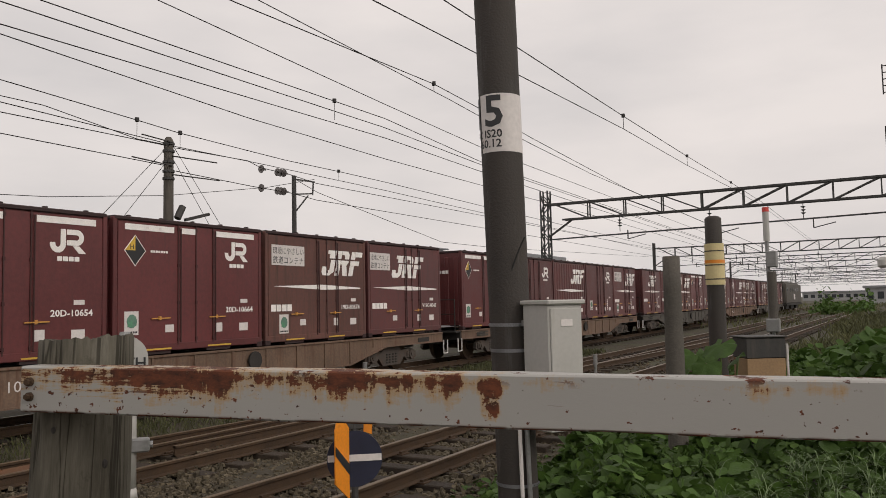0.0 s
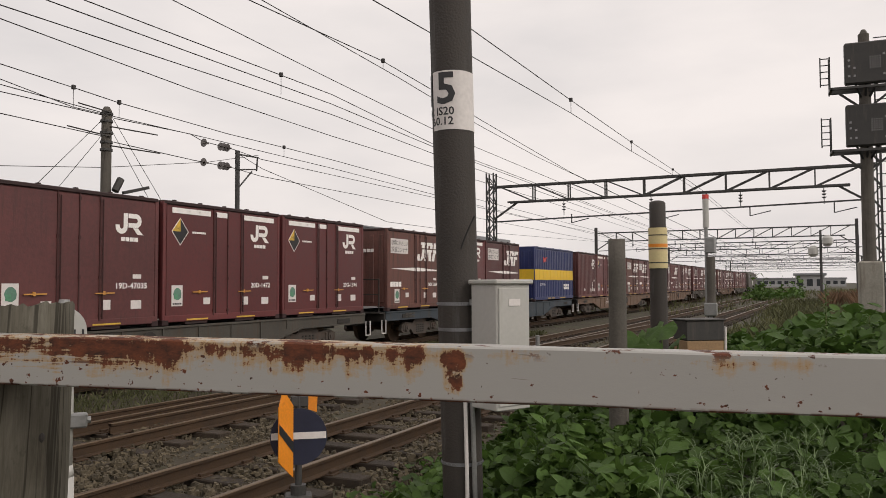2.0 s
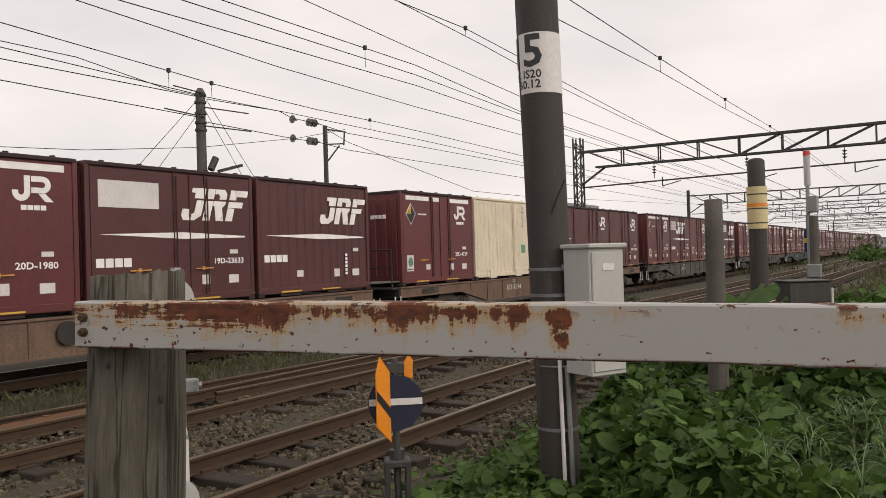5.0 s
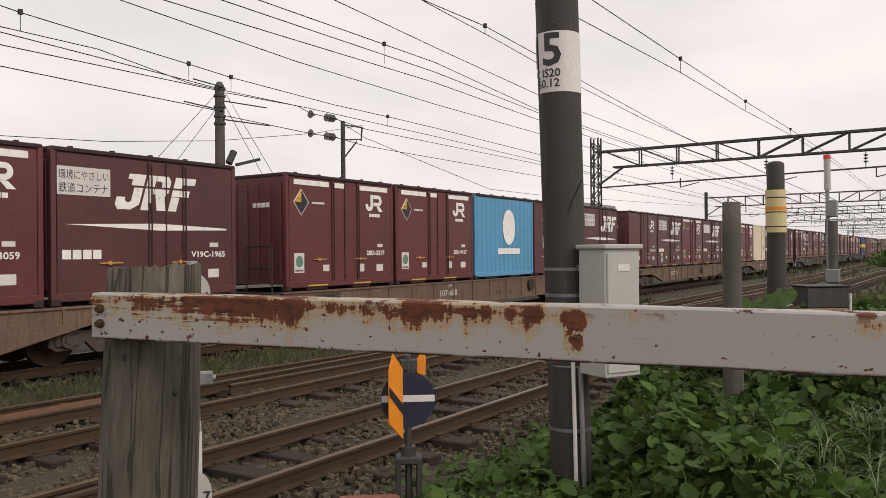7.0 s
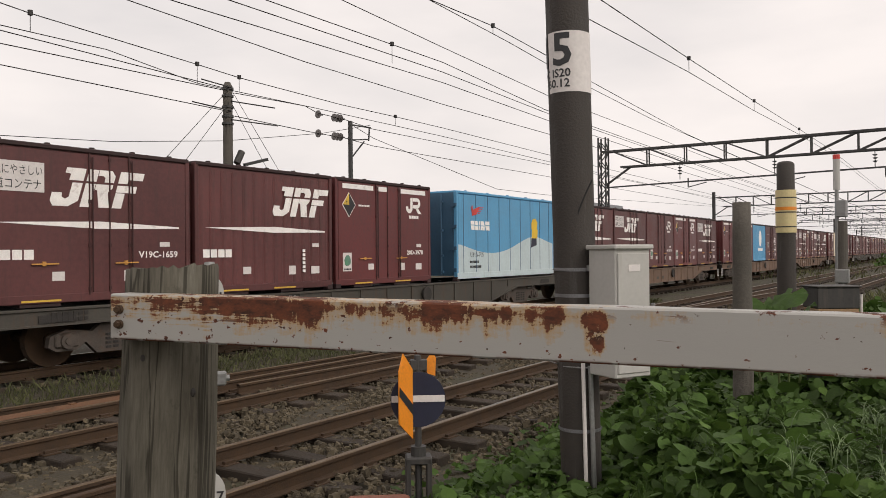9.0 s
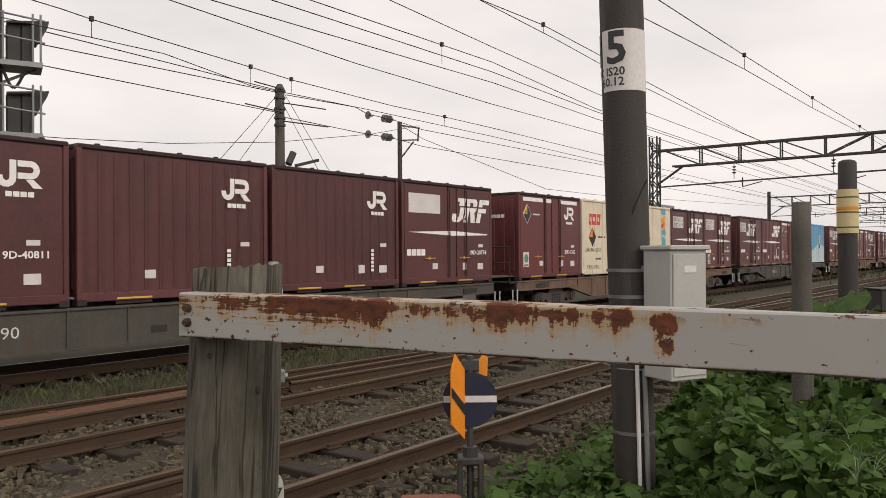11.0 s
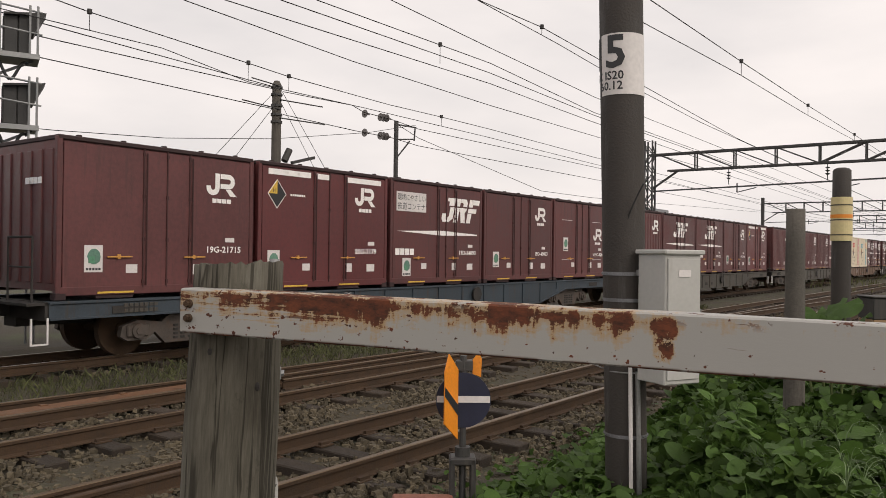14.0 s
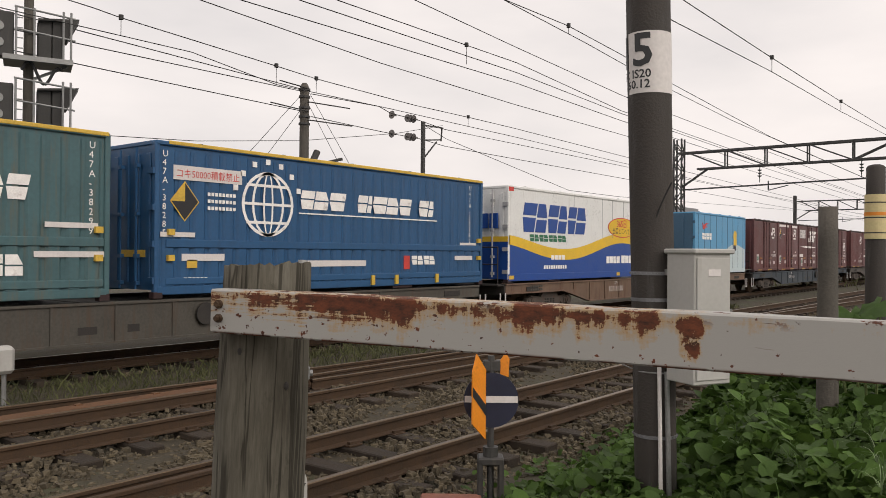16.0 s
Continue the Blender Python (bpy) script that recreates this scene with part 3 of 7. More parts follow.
# ---- guard beam and wooden post beside the camera ----
def guard_fence():
    f = thing("guard_fence", "rusting white steel beam bolted to a grey timber post", "fence", m=pose(-1.37, 0.92, 1.668, 0, 0.75, 14.2))
    bm = BM()
    # channel section: web with flanges turned back, slightly worn edges
    L = 4.2
    h = 0.0435
    box(bm, 0.0, L, -0.006, 0.006, -h, h, 0.003)
    box(bm, 0.0, L, 0.004, 0.05, h - 0.007, h, 0.002)
    box(bm, 0.0, L, 0.004, 0.05, -h, -h + 0.007, 0.002)
    bmesh.ops.subdivide_edges(bm, edges=[e for e in bm.edges if e.calc_length() > 1], cuts=60)
    for v in bm.verts:
        v.co.z += 0.0016 * noise.noise((v.co.x * 5, v.co.y * 30, 1.0)) + 0.0008 * noise.noise((v.co.x * 37, 2, v.co.z * 40))
        v.co.y += 0.0012 * noise.noise((v.co.x * 9, 5, v.co.z * 20))
    part("beam", bm, BEAMPAINT, f, "white beam with rust along the top edge")
    for z in (0.014, -0.014):
        bm = BM()
        rod(bm, (0.025, -0.006, z), (0.025, -0.012, z), 0.0085, seg=14)
        rod(bm, (0.025, -0.012, z), (0.025, -0.018, z), 0.006, seg=6)
        part("bolt", bm, RUSTRAIL, f, "rusted bolt")
    bm = BM()
    rings = []
    seg = 56
    for k in range(25):
        z = -1.5 + 1.593 * k / 24
        R = 0.0975 - 0.006 * max(0.0, (z + 0.25) / 0.34)
        ring = []
        for i in range(seg):
            a = 2 * math.pi * i / seg
            crack = abs(noise.noise((math.cos(a) * 3.2, math.sin(a) * 3.2, z * 0.5)))
            r = R * (1 + 0.008 * noise.noise((math.cos(a) * 1.5, math.sin(a) * 1.5, z * 1.2))) - 0.005 * max(0, 0.035 - crack) / 0.035
            top = (0.010 * noise.noise((math.cos(a) * 8, math.sin(a) * 8, 3)) + 0.008 * math.cos(a)) if k == 24 else 0
            ring.append(bm.verts.new((0.045 + r * math.cos(a), 0.135 + r * math.sin(a), z + top)))
        rings.append(ring)
    for a, b in zip(rings, rings[1:]):
        for i in range(seg):
            bm.faces.new((a[i], a[(i + 1) % seg], b[(i + 1) % seg], b[i]))
    c = bm.verts.new((0.045, 0.135, 0.088))
    for i in range(seg):
        bm.faces.new((rings[-1][i], rings[-1][(i + 1) % seg], c))
    post = part("post", bm, TIMBER, f, "weathered grey timber post with cracks", smooth=True)
    post.rotation_euler = (radians(-1.0), radians(1.0), 0)
    post.location = (-0.012, 0.0, 0.0)
    for z, a in ((-0.085, -1.5), (-0.268, -1.69), (-0.156, -0.46)):
        bm = BM()
        p = Vector((0.033 + 0.091 * math.cos(a), 0.135 + 0.091 * math.sin(a), z))
        bmesh.ops.create_uvsphere(bm, u_segments=10, v_segments=6, radius=0.008, matrix=Matrix.Translation(p) @ Matrix.Diagonal((1, 0.8, 1.3, 1)))
        part("knot", bm, UNDER, f, "dark knot in the timber")
    bm = BM()
    rod(bm, (0.10, 0.17, 0.085), (0.10, 0.17, 0.103), 0.014, 0.010, seg=12)
    part("cap_bolt", bm, STEEL, f, "pale bolt head on the post top")


guard_fence()


def lineside_number():
    """A grey pipe with two round-topped number plates and a clamp, close behind the timber post."""
    c = thing("number_pole", "grey pipe pole with two round-topped white number plates", "marker", m=pose(-2.10, 1.752, 0, 0, 0, 48))
    bm = BM()
    rod(bm, (0, 0, -0.1), (0, 0, 1.20), 0.026, seg=18)
    rod(bm, (0, 0, 1.20), (0, 0, 1.236), 0.026, 0.021, seg=18)
    rod(bm, (0, 0, 1.236), (0, 0, 1.68), 0.021, seg=18)
    part("pipe", bm, BOXGREY, c, smooth=True)
    for z, s, name in ((1.734, "37H", "upper_plate"), (1.08, "7", "lower_plate")):
        r = 0.077
        pts = [(-r, -0.24), (r, -0.24)] + [(r * math.cos(k * math.pi / 12), -r + r * math.sin(k * math.pi / 12)) for k in range(13)]
        bm = BM()
        f0 = [bm.verts.new((x - 0.020, -0.032, z + h)) for x, h in pts]
        f1 = [bm.verts.new((x - 0.020, -0.025, z + h)) for x, h in pts]
        bm.faces.new(f0)
        bm.faces.new(f1[::-1])
        for i in range(len(pts)):
            bm.faces.new((f0[i], f1[i], f1[(i + 1) % len(pts)], f0[(i + 1) % len(pts)]))
        bmesh.ops.recalc_face_normals(bm, faces=bm.faces)
        plate = part(name, bm, BOXGREY, c, "round-topped white number plate")
        ob = letter(plate, s, 0.052, -0.034, z - 0.108, 0.050, INK, bold=0.0008, align="RIGHT")
        ob.matrix_local = Matrix.Translation((0.052, -0.034, z - 0.108)) @ Matrix.Rotation(radians(-90), 4, "Z")
    bm = BM()
    box(bm, 0.0, 0.062, -0.031, 0.012, 1.352, 1.396, 0.005)
    rod(bm, (0.062, -0.008, 1.374), (0.072, -0.008, 1.374), 0.011, seg=8)
    rod(bm, (-0.01, -0.026, 1.507), (0.068, -0.026, 1.514), 0.006, seg=8)
    part("clamp", bm, STEEL, c, "small steel clamp")


lineside_number()


# ---- big leaning pole with its label, bands, cabinet and pipe ----
def big_pole():
    base, lean = Vector((-2.262, 5.165, -0.3)), Vector((-0.0195, -0.010, 1)).normalized()
    at = lambda z: base + lean * ((z + 0.3) / lean.z)
    p = thing("line_pole", "tall dark leaning line pole with white number label", "pole", m=Matrix.Translation(at(0)))
    loc = lambda z: at(z) - at(0)
    rad = lambda z: 0.1435 + 0.0028 * (z - 1.0)
    bm = BM()
    seg, rings = 40, []
    for k in range(31):
        z = -0.3 + k * 0.30
        c = loc(z)
        rings.append([bm.verts.new((c.x + rad(z) * math.cos(2 * math.pi * i / seg), c.y + rad(z) * math.sin(2 * math.pi * i / seg), z)) for i in range(seg)])
    for a, b in zip(rings, rings[1:]):
        for i in range(seg):
            bm.faces.new((a[i], a[(i + 1) % seg], b[(i + 1) % seg], b[i]))
    bm.faces.new(rings[-1])
    part("shaft", bm, CREOSOTE, p, "dark streaked shaft", smooth=True)

    def wrap(bm, z0, z1, extra, a0=0.0, a1=2 * math.pi, n=48, m=4):
        g = []
        for j in range(m + 1):
            z = z0 + (z1 - z0) * j / m
            c = loc(z)
            g.append([bm.verts.new((c.x + (rad(z) + extra) * math.cos(a0 + (a1 - a0) * i / n), c.y + (rad(z) + extra) * math.sin(a0 + (a1 - a0) * i / n), z)) for i in range(n + 1)])
        for a, b in zip(g, g[1:]):
            for i in range(n):
                bm.faces.new((a[i], a[i + 1], b[i + 1], b[i]))

    bm = BM()
    wrap(bm, 2.885, 3.305, 0.003, radians(-128), radians(60))
    part("label_sheet", bm, PLATE, p, "white wrapped number label", smooth=True)

    def wrapped_text(s, size, z, ang, bold=0.0):
        me = text_mesh(s, size, INK, bold).copy()
        bt = BM()
        bt.from_mesh(me)
        bmesh.ops.triangulate(bt, faces=bt.faces[:])
        for _ in range(5):
            far = [e for e in bt.edges if abs(e.verts[0].co.y - e.verts[1].co.y) > 0.012]
            if far:
                bmesh.ops.subdivide_edges(bt, edges=far, cuts=1)
                bmesh.ops.triangulate(bt, faces=bt.faces[:])
        bt.to_mesh(me)
        bt.free()
        c = loc(z)
        for v in me.vertices:
            a = radians(ang) + v.co.y / rad(z)
            zz = z + v.co.z
            cc = loc(zz)
            v.co = (cc.x + (rad(z) + 0.0055) * math.cos(a), cc.y + (rad(z) + 0.0055) * math.sin(a), zz)
        part("lettering", me, None, p)

    wrapped_text("15", 0.31, 3.075, -172, 0.007)
    wrapped_text("SC IS20", 0.080, 2.990, -158, 0.0015)
    wrapped_text("60.12", 0.080, 2.920, -132, 0.0015)
    for z in (1.66, 1.48, 0.55):
        bm = BM()
        wrap(bm, z - 0.012, z + 0.012, 0.004, m=1)
        c = loc(z)
        if z in (1.66, 0.55):
            for i in range(26):
                a = 2 * math.pi * i / 26
                q = Vector((c.x + (rad(z) + 0.006) * math.cos(a), c.y + (rad(z) + 0.006) * math.sin(a), z))
                bmesh.ops.create_cube(bm, size=0.009, matrix=Matrix.Translation(q))
        part("steel_band", bm, GALV, p, "perforated steel band")
    bm = BM()
    rod(bm, (0.10, -0.14, -0.3), (0.075, -0.14, 1.05), 0.014, seg=10)
    part("pipe", bm, PLATE, p, "whitish cable pipe down the pole")
    bm = BM()
    rod(bm, (0.145, -0.10, -0.3), (0.115, -0.11, 1.0), 0.017, seg=10)
    part("pipe", bm, STEEL, p, "grey cable pipe down the pole")
    bm = BM()
    prev = None
    for i in range(34):
        u = i / 33
        a = radians(-10 - 190 * u)
        q = Vector((0.156 * math.cos(a), 0.156 * math.sin(a), 0.99)) if u < 0.8 else Vector((-0.12 - (u - 0.8) * 1.6, -0.10, 0.99 + (u - 0.8) * 0.5 + 0.08 * ((u - 0.8) * 5) ** 3))
        if prev:
            rod(bm, prev, q, 0.005, seg=6)
        prev = q
    part("tie_wire", bm, STEEL, p, "thin loose tie wire")
    bm = BM()
    prev = None
    for i in range(15):
        u = i / 14
        q = Vector((0.17 - 0.16 * math.cos(u * 1.5), -0.12 - 0.03 * u, 1.85 + 0.42 * u))
        if prev:
            rod(bm, prev, q, 0.006, seg=6)
        prev = q
    part("cable", bm, RUBBER, p)
    bm = BM()
    rod(bm, (-0.13, -0.08, 1.62), (-0.14, -0.085, 1.4), 0.012, seg=8)
    part("insulator_guard", bm, PLATE, p)
    # cabinet on the pole, turned to the right
    cab = part("cabinet", BM(), BOXGREY, p, "light grey relay cabinet")
    bm = BM()
    box(bm, -0.15, 0.15, -0.135, 0.135, 0.0, 0.85, 0.006)
    cab.data = mesh_of(bm, "cabinet", BOXGREY)
    cab.matrix_local = Matrix.Translation(loc(0.98)) @ pose(0.325, -0.045, -0.03, 0, 0, 62)
    bm = BM()
    box(bm, -0.168, 0.168, -0.16, 0.15, 0.845, 0.878, 0.008)
    part("cabinet_roof", bm, BOXGREY, cab)
    bm = BM()
    box(bm, -0.135, 0.135, -0.147, -0.135, 0.03, 0.82, 0.004)
    part("cabinet_door", bm, BOXGREY, cab)
    bm = BM()
    box(bm, -0.05, 0.05, -0.152, -0.146, 0.70, 0.745)
    part("name_plate", bm, PLATE, cab)
    bm = BM()
    box(bm, -0.115, -0.09, -0.163, -0.145, 0.15, 0.26, 0.004)
    part("door_handle", bm, DARKSTEEL, cab)
    bm = BM()
    for z in (0.1, 0.7):
        box(bm, -0.14, 0.14, 0.135, 0.17, z, z + 0.04)
    part("bracket", bm, STEEL, cab)


big_pole()


def round_post(name, label, x, y, z0, z1, r0, r1, material, dome=True):
    p = thing(name, label, "post", m=pose(x, y, 0, 0, 0, 0))
    bm = BM()
    seg, rings = 28, []
    levels = [z0 + (z1 - 0.03 - z0) * k / 8 for k in range(9)] + ([z1 - 0.01, z1] if dome else [])
    for k, z in enumerate(levels):
        r = r0 + (r1 - r0) * (z - z0) / (z1 - z0)
        r *= {9: 0.8, 10: 0.45}.get(k, 1)
        rings.append([bm.verts.new((r * math.cos(2 * math.pi * i / seg), r * math.sin(2 * math.pi * i / seg), z)) for i in range(seg)])
    for a, b in zip(rings, rings[1:]):
        for i in range(seg):
            bm.faces.new((a[i], a[(i + 1) % seg], b[(i + 1) % seg], b[i]))
    bm.faces.new(rings[-1])
    part("shaft", bm, material, p, smooth=True)
    return p


def wrap_ring(p, name, z0, z1, r, material, label=""):
    bm = BM()
    rod(bm, (0, 0, z0), (0, 0, z1), r, seg=32)
    return part(name, bm, material, p, label)


round_post("short_post", "plain dark weathered concrete post without fittings", -1.655, 7.25, -0.1, 2.235, 0.092, 0.076, OLDCONC, False)
sp = round_post("striped_post", "dark post with a cream and orange striped sleeve", -1.565, 8.78, -0.1, 2.70, 0.10, 0.086, CREOSOTE)
wrap_ring(sp, "sleeve", 1.96, 2.40, 0.101, mat("cream_sleeve", (0.60, 0.50, 0.26), 0.5, 0, 0.1, 5), "cream plastic sleeve")
for z in (2.32, 2.17, 2.02):
    wrap_ring(sp, "ring", z - 0.006, z + 0.006, 0.1025, CREOSOTE)
wrap_ring(sp, "orange_ring", 2.19, 2.225, 0.103, ORANGE, "faded orange ring")


def black_box():
    b = thing("cable_box", "low black lineside box with tan lower panel", "equipment box", m=pose(-1.05, 8.0, 0, 0, 0, 33))
    bm = BM()
    box(bm, -0.19, 0.19, -0.15, 0.15, 1.25, 1.44, 0.008)
    box(bm, -0.205, 0.205, -0.165, 0.165, 1.44, 1.455, 0.006)
    part("lid_body", bm, SIGNALBLACK, b)
    bm = BM()
    box(bm, -0.185, 0.185, -0.145, 0.145, 1.0, 1.25, 0.006)
    part("lower_panel", bm, mat("tan_panel", (0.30, 0.19, 0.10), 0.7, 0, 0.2, 5), b, "tan lower panel")
    bm = BM()
    for x in (-0.13, 0.13):
        box(bm, x - 0.03, x + 0.03, -0.15, 0.15, 0.0, 1.0)
    part("stand", bm, DARKSTEEL, b)
    bm = BM()
    rod(bm, (0.215, -0.12, 0.0), (0.215, -0.12, 1.38), 0.013, seg=8)
    part("white_pipe", bm, PLATE, b)


black_box()


def thin_mast():
    m = thing("thin_mast", "thin grey mast with white top and red cap", "mast", m=pose(-2.6, 20.85, 0))
    bm = BM()
    rod(bm, (0, 0, -0.2), (0, 0, 3.2), 0.045, seg=12)
    part("shaft", bm, STEEL, m)
    bm = BM()
    rod(bm, (0, 0, 3.2), (0, 0, 3.93), 0.075, seg=14)
    part("white_tube", bm, BOXGREY, m)
    bm = BM()
    rod(bm, (0, 0, 3.93), (0, 0, 4.04), 0.08, seg=14)
    part("cap", bm, SCARLET, m, "red cap")
    bm = BM()
    box(bm, -0.02, 0.22, -0.14, 0.14, 2.55, 2.95, 0.02)
    part("device_box", bm, STEEL, m)
    q = thing("pipe_post", "grey steel pipe post with small junction box", "post", m=pose(-1.74, 14.65, 0))
    bm = BM()
    rod(bm, (0, 0, -0.2), (0, 0, 2.26), 0.075, seg=16)
    part("shaft", bm, OLDCONC, q)
    bm = BM()
    box(bm, -0.11, 0.11, -0.16, -0.05, 1.22, 1.45, 0.015)
    rod(bm, (0.0, -0.1, 0.3), (0.0, -0.1, 1.22), 0.03, seg=8)
    part("junction_box", bm, STEEL, q)


thin_mast()


# ---- point indicator: disc and arrow blade beside the siding ----
def point_indicator():
    d = thing("point_indicator", "navy disc with white band crossed by orange blade", "railway signal", m=pose(-2.97, 4.17, 0, 0, 0, 38))
    bm = BM()
    rod(bm, (0, 0.006, 0.835), (0, -0.006, 0.835), 0.178, seg=40)
    disc = part("disc", bm, NIGHT, d, "navy disc")
    bm = BM()
    box(bm, -0.172, 0.172, -0.011, 0.011, 0.82, 0.862)
    part("band", bm, PLATE, disc, "dirty white band")
    # the blade stands across the disc, seen almost edge-on
    bm = BM()
    pts = [(-0.155, -0.13), (-0.155, 0.20), (-0.11, 0.31), (-0.01, 0.20), (-0.01, -0.25)]
    f = [bm.verts.new((0.004, y, 0.835 + z)) for y, z in pts]
    g = [bm.verts.new((-0.004, y, 0.835 + z)) for y, z in pts]
    bm.faces.new(f)
    bm.faces.new(g[::-1])
    for i in range(len(pts)):
        bm.faces.new((f[i], g[i], g[(i + 1) % 5], f[(i + 1) % 5]))
    for v in bm.verts:
        v.co.y -= 0.01
    bmesh.ops.recalc_face_normals(bm, faces=bm.faces)
    blade = part("blade", bm, ORANGE, d, "orange blade with black slash")
    blade.rotation_euler = (0, 0, radians(-38))
    blade.location = (-0.025, 0, 0)
    bm = BM()
    for x in (0.0065, -0.0065):
        bm.faces.new([bm.verts.new((x, y, z)) for y, z in ((-0.165, 0.94), (-0.165, 0.88), (-0.02, 0.735), (-0.02, 0.805))])
    part("slash", bm, INK, blade)
    bm = BM()
    f = [bm.verts.new((0.06 + x, 0.03, z)) for x, z in ((0.0, 1.0), (0.055, 0.98), (0.06, 1.10), (0.035, 1.14), (0.0, 1.09))]
    g = [bm.verts.new((v.co.x, 0.04, v.co.z)) for v in f]
    bm.faces.new(f)
    bm.faces.new(g[::-1])
    for i in range(5):
        bm.faces.new((f[i], g[i], g[(i + 1) % 5], f[(i + 1) % 5]))
    bmesh.ops.recalc_face_normals(bm, faces=bm.faces)
    part("rear_blade", bm, ORANGE, d, "orange rear blade")
    bm = BM()
    rod(bm, (0, 0.02, 0.1), (0, 0.02, 1.12), 0.022, seg=12)
    box(bm, -0.05, 0.06, 0.0, 0.06, 1.02, 1.09, 0.006)
    part("shaft", bm, DARKSTEEL, d)
    bm = BM()
    box(bm, -0.08, 0.08, -0.06, 0.10, -0.1, 0.02, 0.01)
    box(bm, -0.085, -0.05, -0.05, 0.09, 0.0, 0.46, 0.006)
    box(bm, 0.05, 0.085, -0.05, 0.09, 0.0, 0.46, 0.006)
    box(bm, -0.085, 0.085, -0.05, 0.09, 0.42, 0.47, 0.01)
    rod(bm, (0, 0.02, 0.46), (0, 0.02, 0.53), 0.05, seg=14)
    part("stand", bm, SIGNALBLACK, d)
    bm = BM()
    box(bm, -0.45, -0.06, -0.25, -0.02, 0.2, 0.235, 0.01)
    box(bm, -0.4, -0.1, -0.2, -0.06, -0.2, 0.2)
    part("rust_lid", bm, mat("rust_red_lid", (0.19, 0.07, 0.045), 0.8, 0, 0.3, 8, 0.3, 60), d, "rust-red flat machine lid")


point_indicator()


# ---- colour light signals seen from behind ----
def signal_mast(x, y, turn, z_box, box_w, cage, concrete):
    s = thing("signal_mast", "tall signal mast with two black lamp boxes from behind", "railway signal", "signal masts", m=pose(x, y, 0, 0, 0, turn))
    if concrete:
        bm = BM()
        box(bm, -0.27, 0.27, -0.27, 0.27, -0.3, 2.33, 0.04)
        part("footing", bm, CONCRETE, s, "pale concrete footing")
    bm = BM()
    top = z_box[0] + 1.35
    rod(bm, (0, 0.1, 2.3 if concrete else -0.2), (0, 0.1, top), 0.16, 0.13, seg=18)
    rod(bm, (0, 0.1, top), (0, 0.1, top + 0.12), 0.11, 0.05, seg=14)
    part("shaft", bm, OLDCONC, s)
    for z in z_box:
        bm = BM()
        w = box_w / 2
        box(bm, -w, w, -0.35, -0.12, z, z + 1.05, 0.03)
        lamp = part("lamp_box", bm, SIGNALBLACK, s, "black lamp box with vent holes")
        bm = BM()
        for i in range(5):
            for j in range(6):
                box(bm, w * 0.15 + i * 0.055, w * 0.15 + i * 0.055 + 0.025, -0.358, -0.345, z + 0.36 + j * 0.055, z + 0.385 + j * 0.055)
        for i, j in ((-0.8, 0.2), (-0.55, 0.2), (-0.8, 0.45), (-0.55, 0.4), (-0.8, 0.6), (0.8, 0.2), (0.8, 0.7)):
            box(bm, i * w - 0.025, i * w + 0.025, -0.358, -0.345, z + j - 0.025, z + j + 0.025)
        part("vent", bm, STEEL, lamp)
        bm = BM()
        for q in (-0.5, 0.0, 0.5):
            rod(bm, (q * w, -0.23, z), (q * w * 0.4, 0.0, z - 0.28), 0.03, seg=8)
        part("hose", bm, RUBBER, lamp)
        bm = BM()
        box(bm, -w - 0.35, w + 0.35, -0.02, 0.06, z - 0.16, z - 0.06)
        box(bm, -w - 0.35, w + 0.35, -0.55, -0.47, z - 0.16, z - 0.1)
        for q in (-1, 1):
            box(bm, q * (w + 0.33) - 0.03, q * (w + 0.33) + 0.03, -0.55, 0.06, z - 0.16, z - 0.1)
            bar(bm, (q * (w + 0.1), 0, z - 0.16), (0, 0.08, z - 0.62), 0.05)
        part("platform", bm, DARKSTEEL, s)
        bm = BM()
        for q in (-1,) if not cage else (-1, 1):
            x0 = q * (w + 0.32)
            for yy in (-0.02, 0.24) if not cage else (-0.5, 0.04):
                bar(bm, (x0, yy, z - 0.15), (x0, yy, z + 0.82), 0.03)
            x1 = x0 + q * 0.22
            bar(bm, (x1, -0.02, z + 0.05), (x1, -0.02, z + 0.82), 0.03)
            for k in range(5):
                bar(bm, (x0, -0.02, z + 0.1 + k * 0.17), (x1, -0.02, z + 0.1 + k * 0.17), 0.022)
        if cage:
            for k in range(3):
                bar(bm, (-w - 0.32, -0.5, z + 0.2 + k * 0.3), (w + 0.32, -0.5, z + 0.2 + k * 0.3), 0.03)
                for q in (-1, 1):
                    bar(bm, (q * (w + 0.32), -0.5, z + 0.2 + k * 0.3), (q * (w + 0.32), 0.04, z + 0.2 + k * 0.3), 0.03)
        part("rail_ladder", bm, DARKSTEEL if not cage else STEEL, s)
    bm = BM()
    for q in (-0.18, 0.18):
        bar(bm, (q + 0.42, 0.25, 0.3), (q + 0.42, 0.25, top - 0.6), 0.035)
    for k in range(int(top / 0.32)):
        bar(bm, (0.24, 0.25, 0.4 + k * 0.32), (0.60, 0.25, 0.4 + k * 0.32), 0.022)
    part("ladder", bm, DARKSTEEL, s)
    return s


signal_mast(1.12, 22.6, 4, (6.80, 5.22), 0.98, False, True)


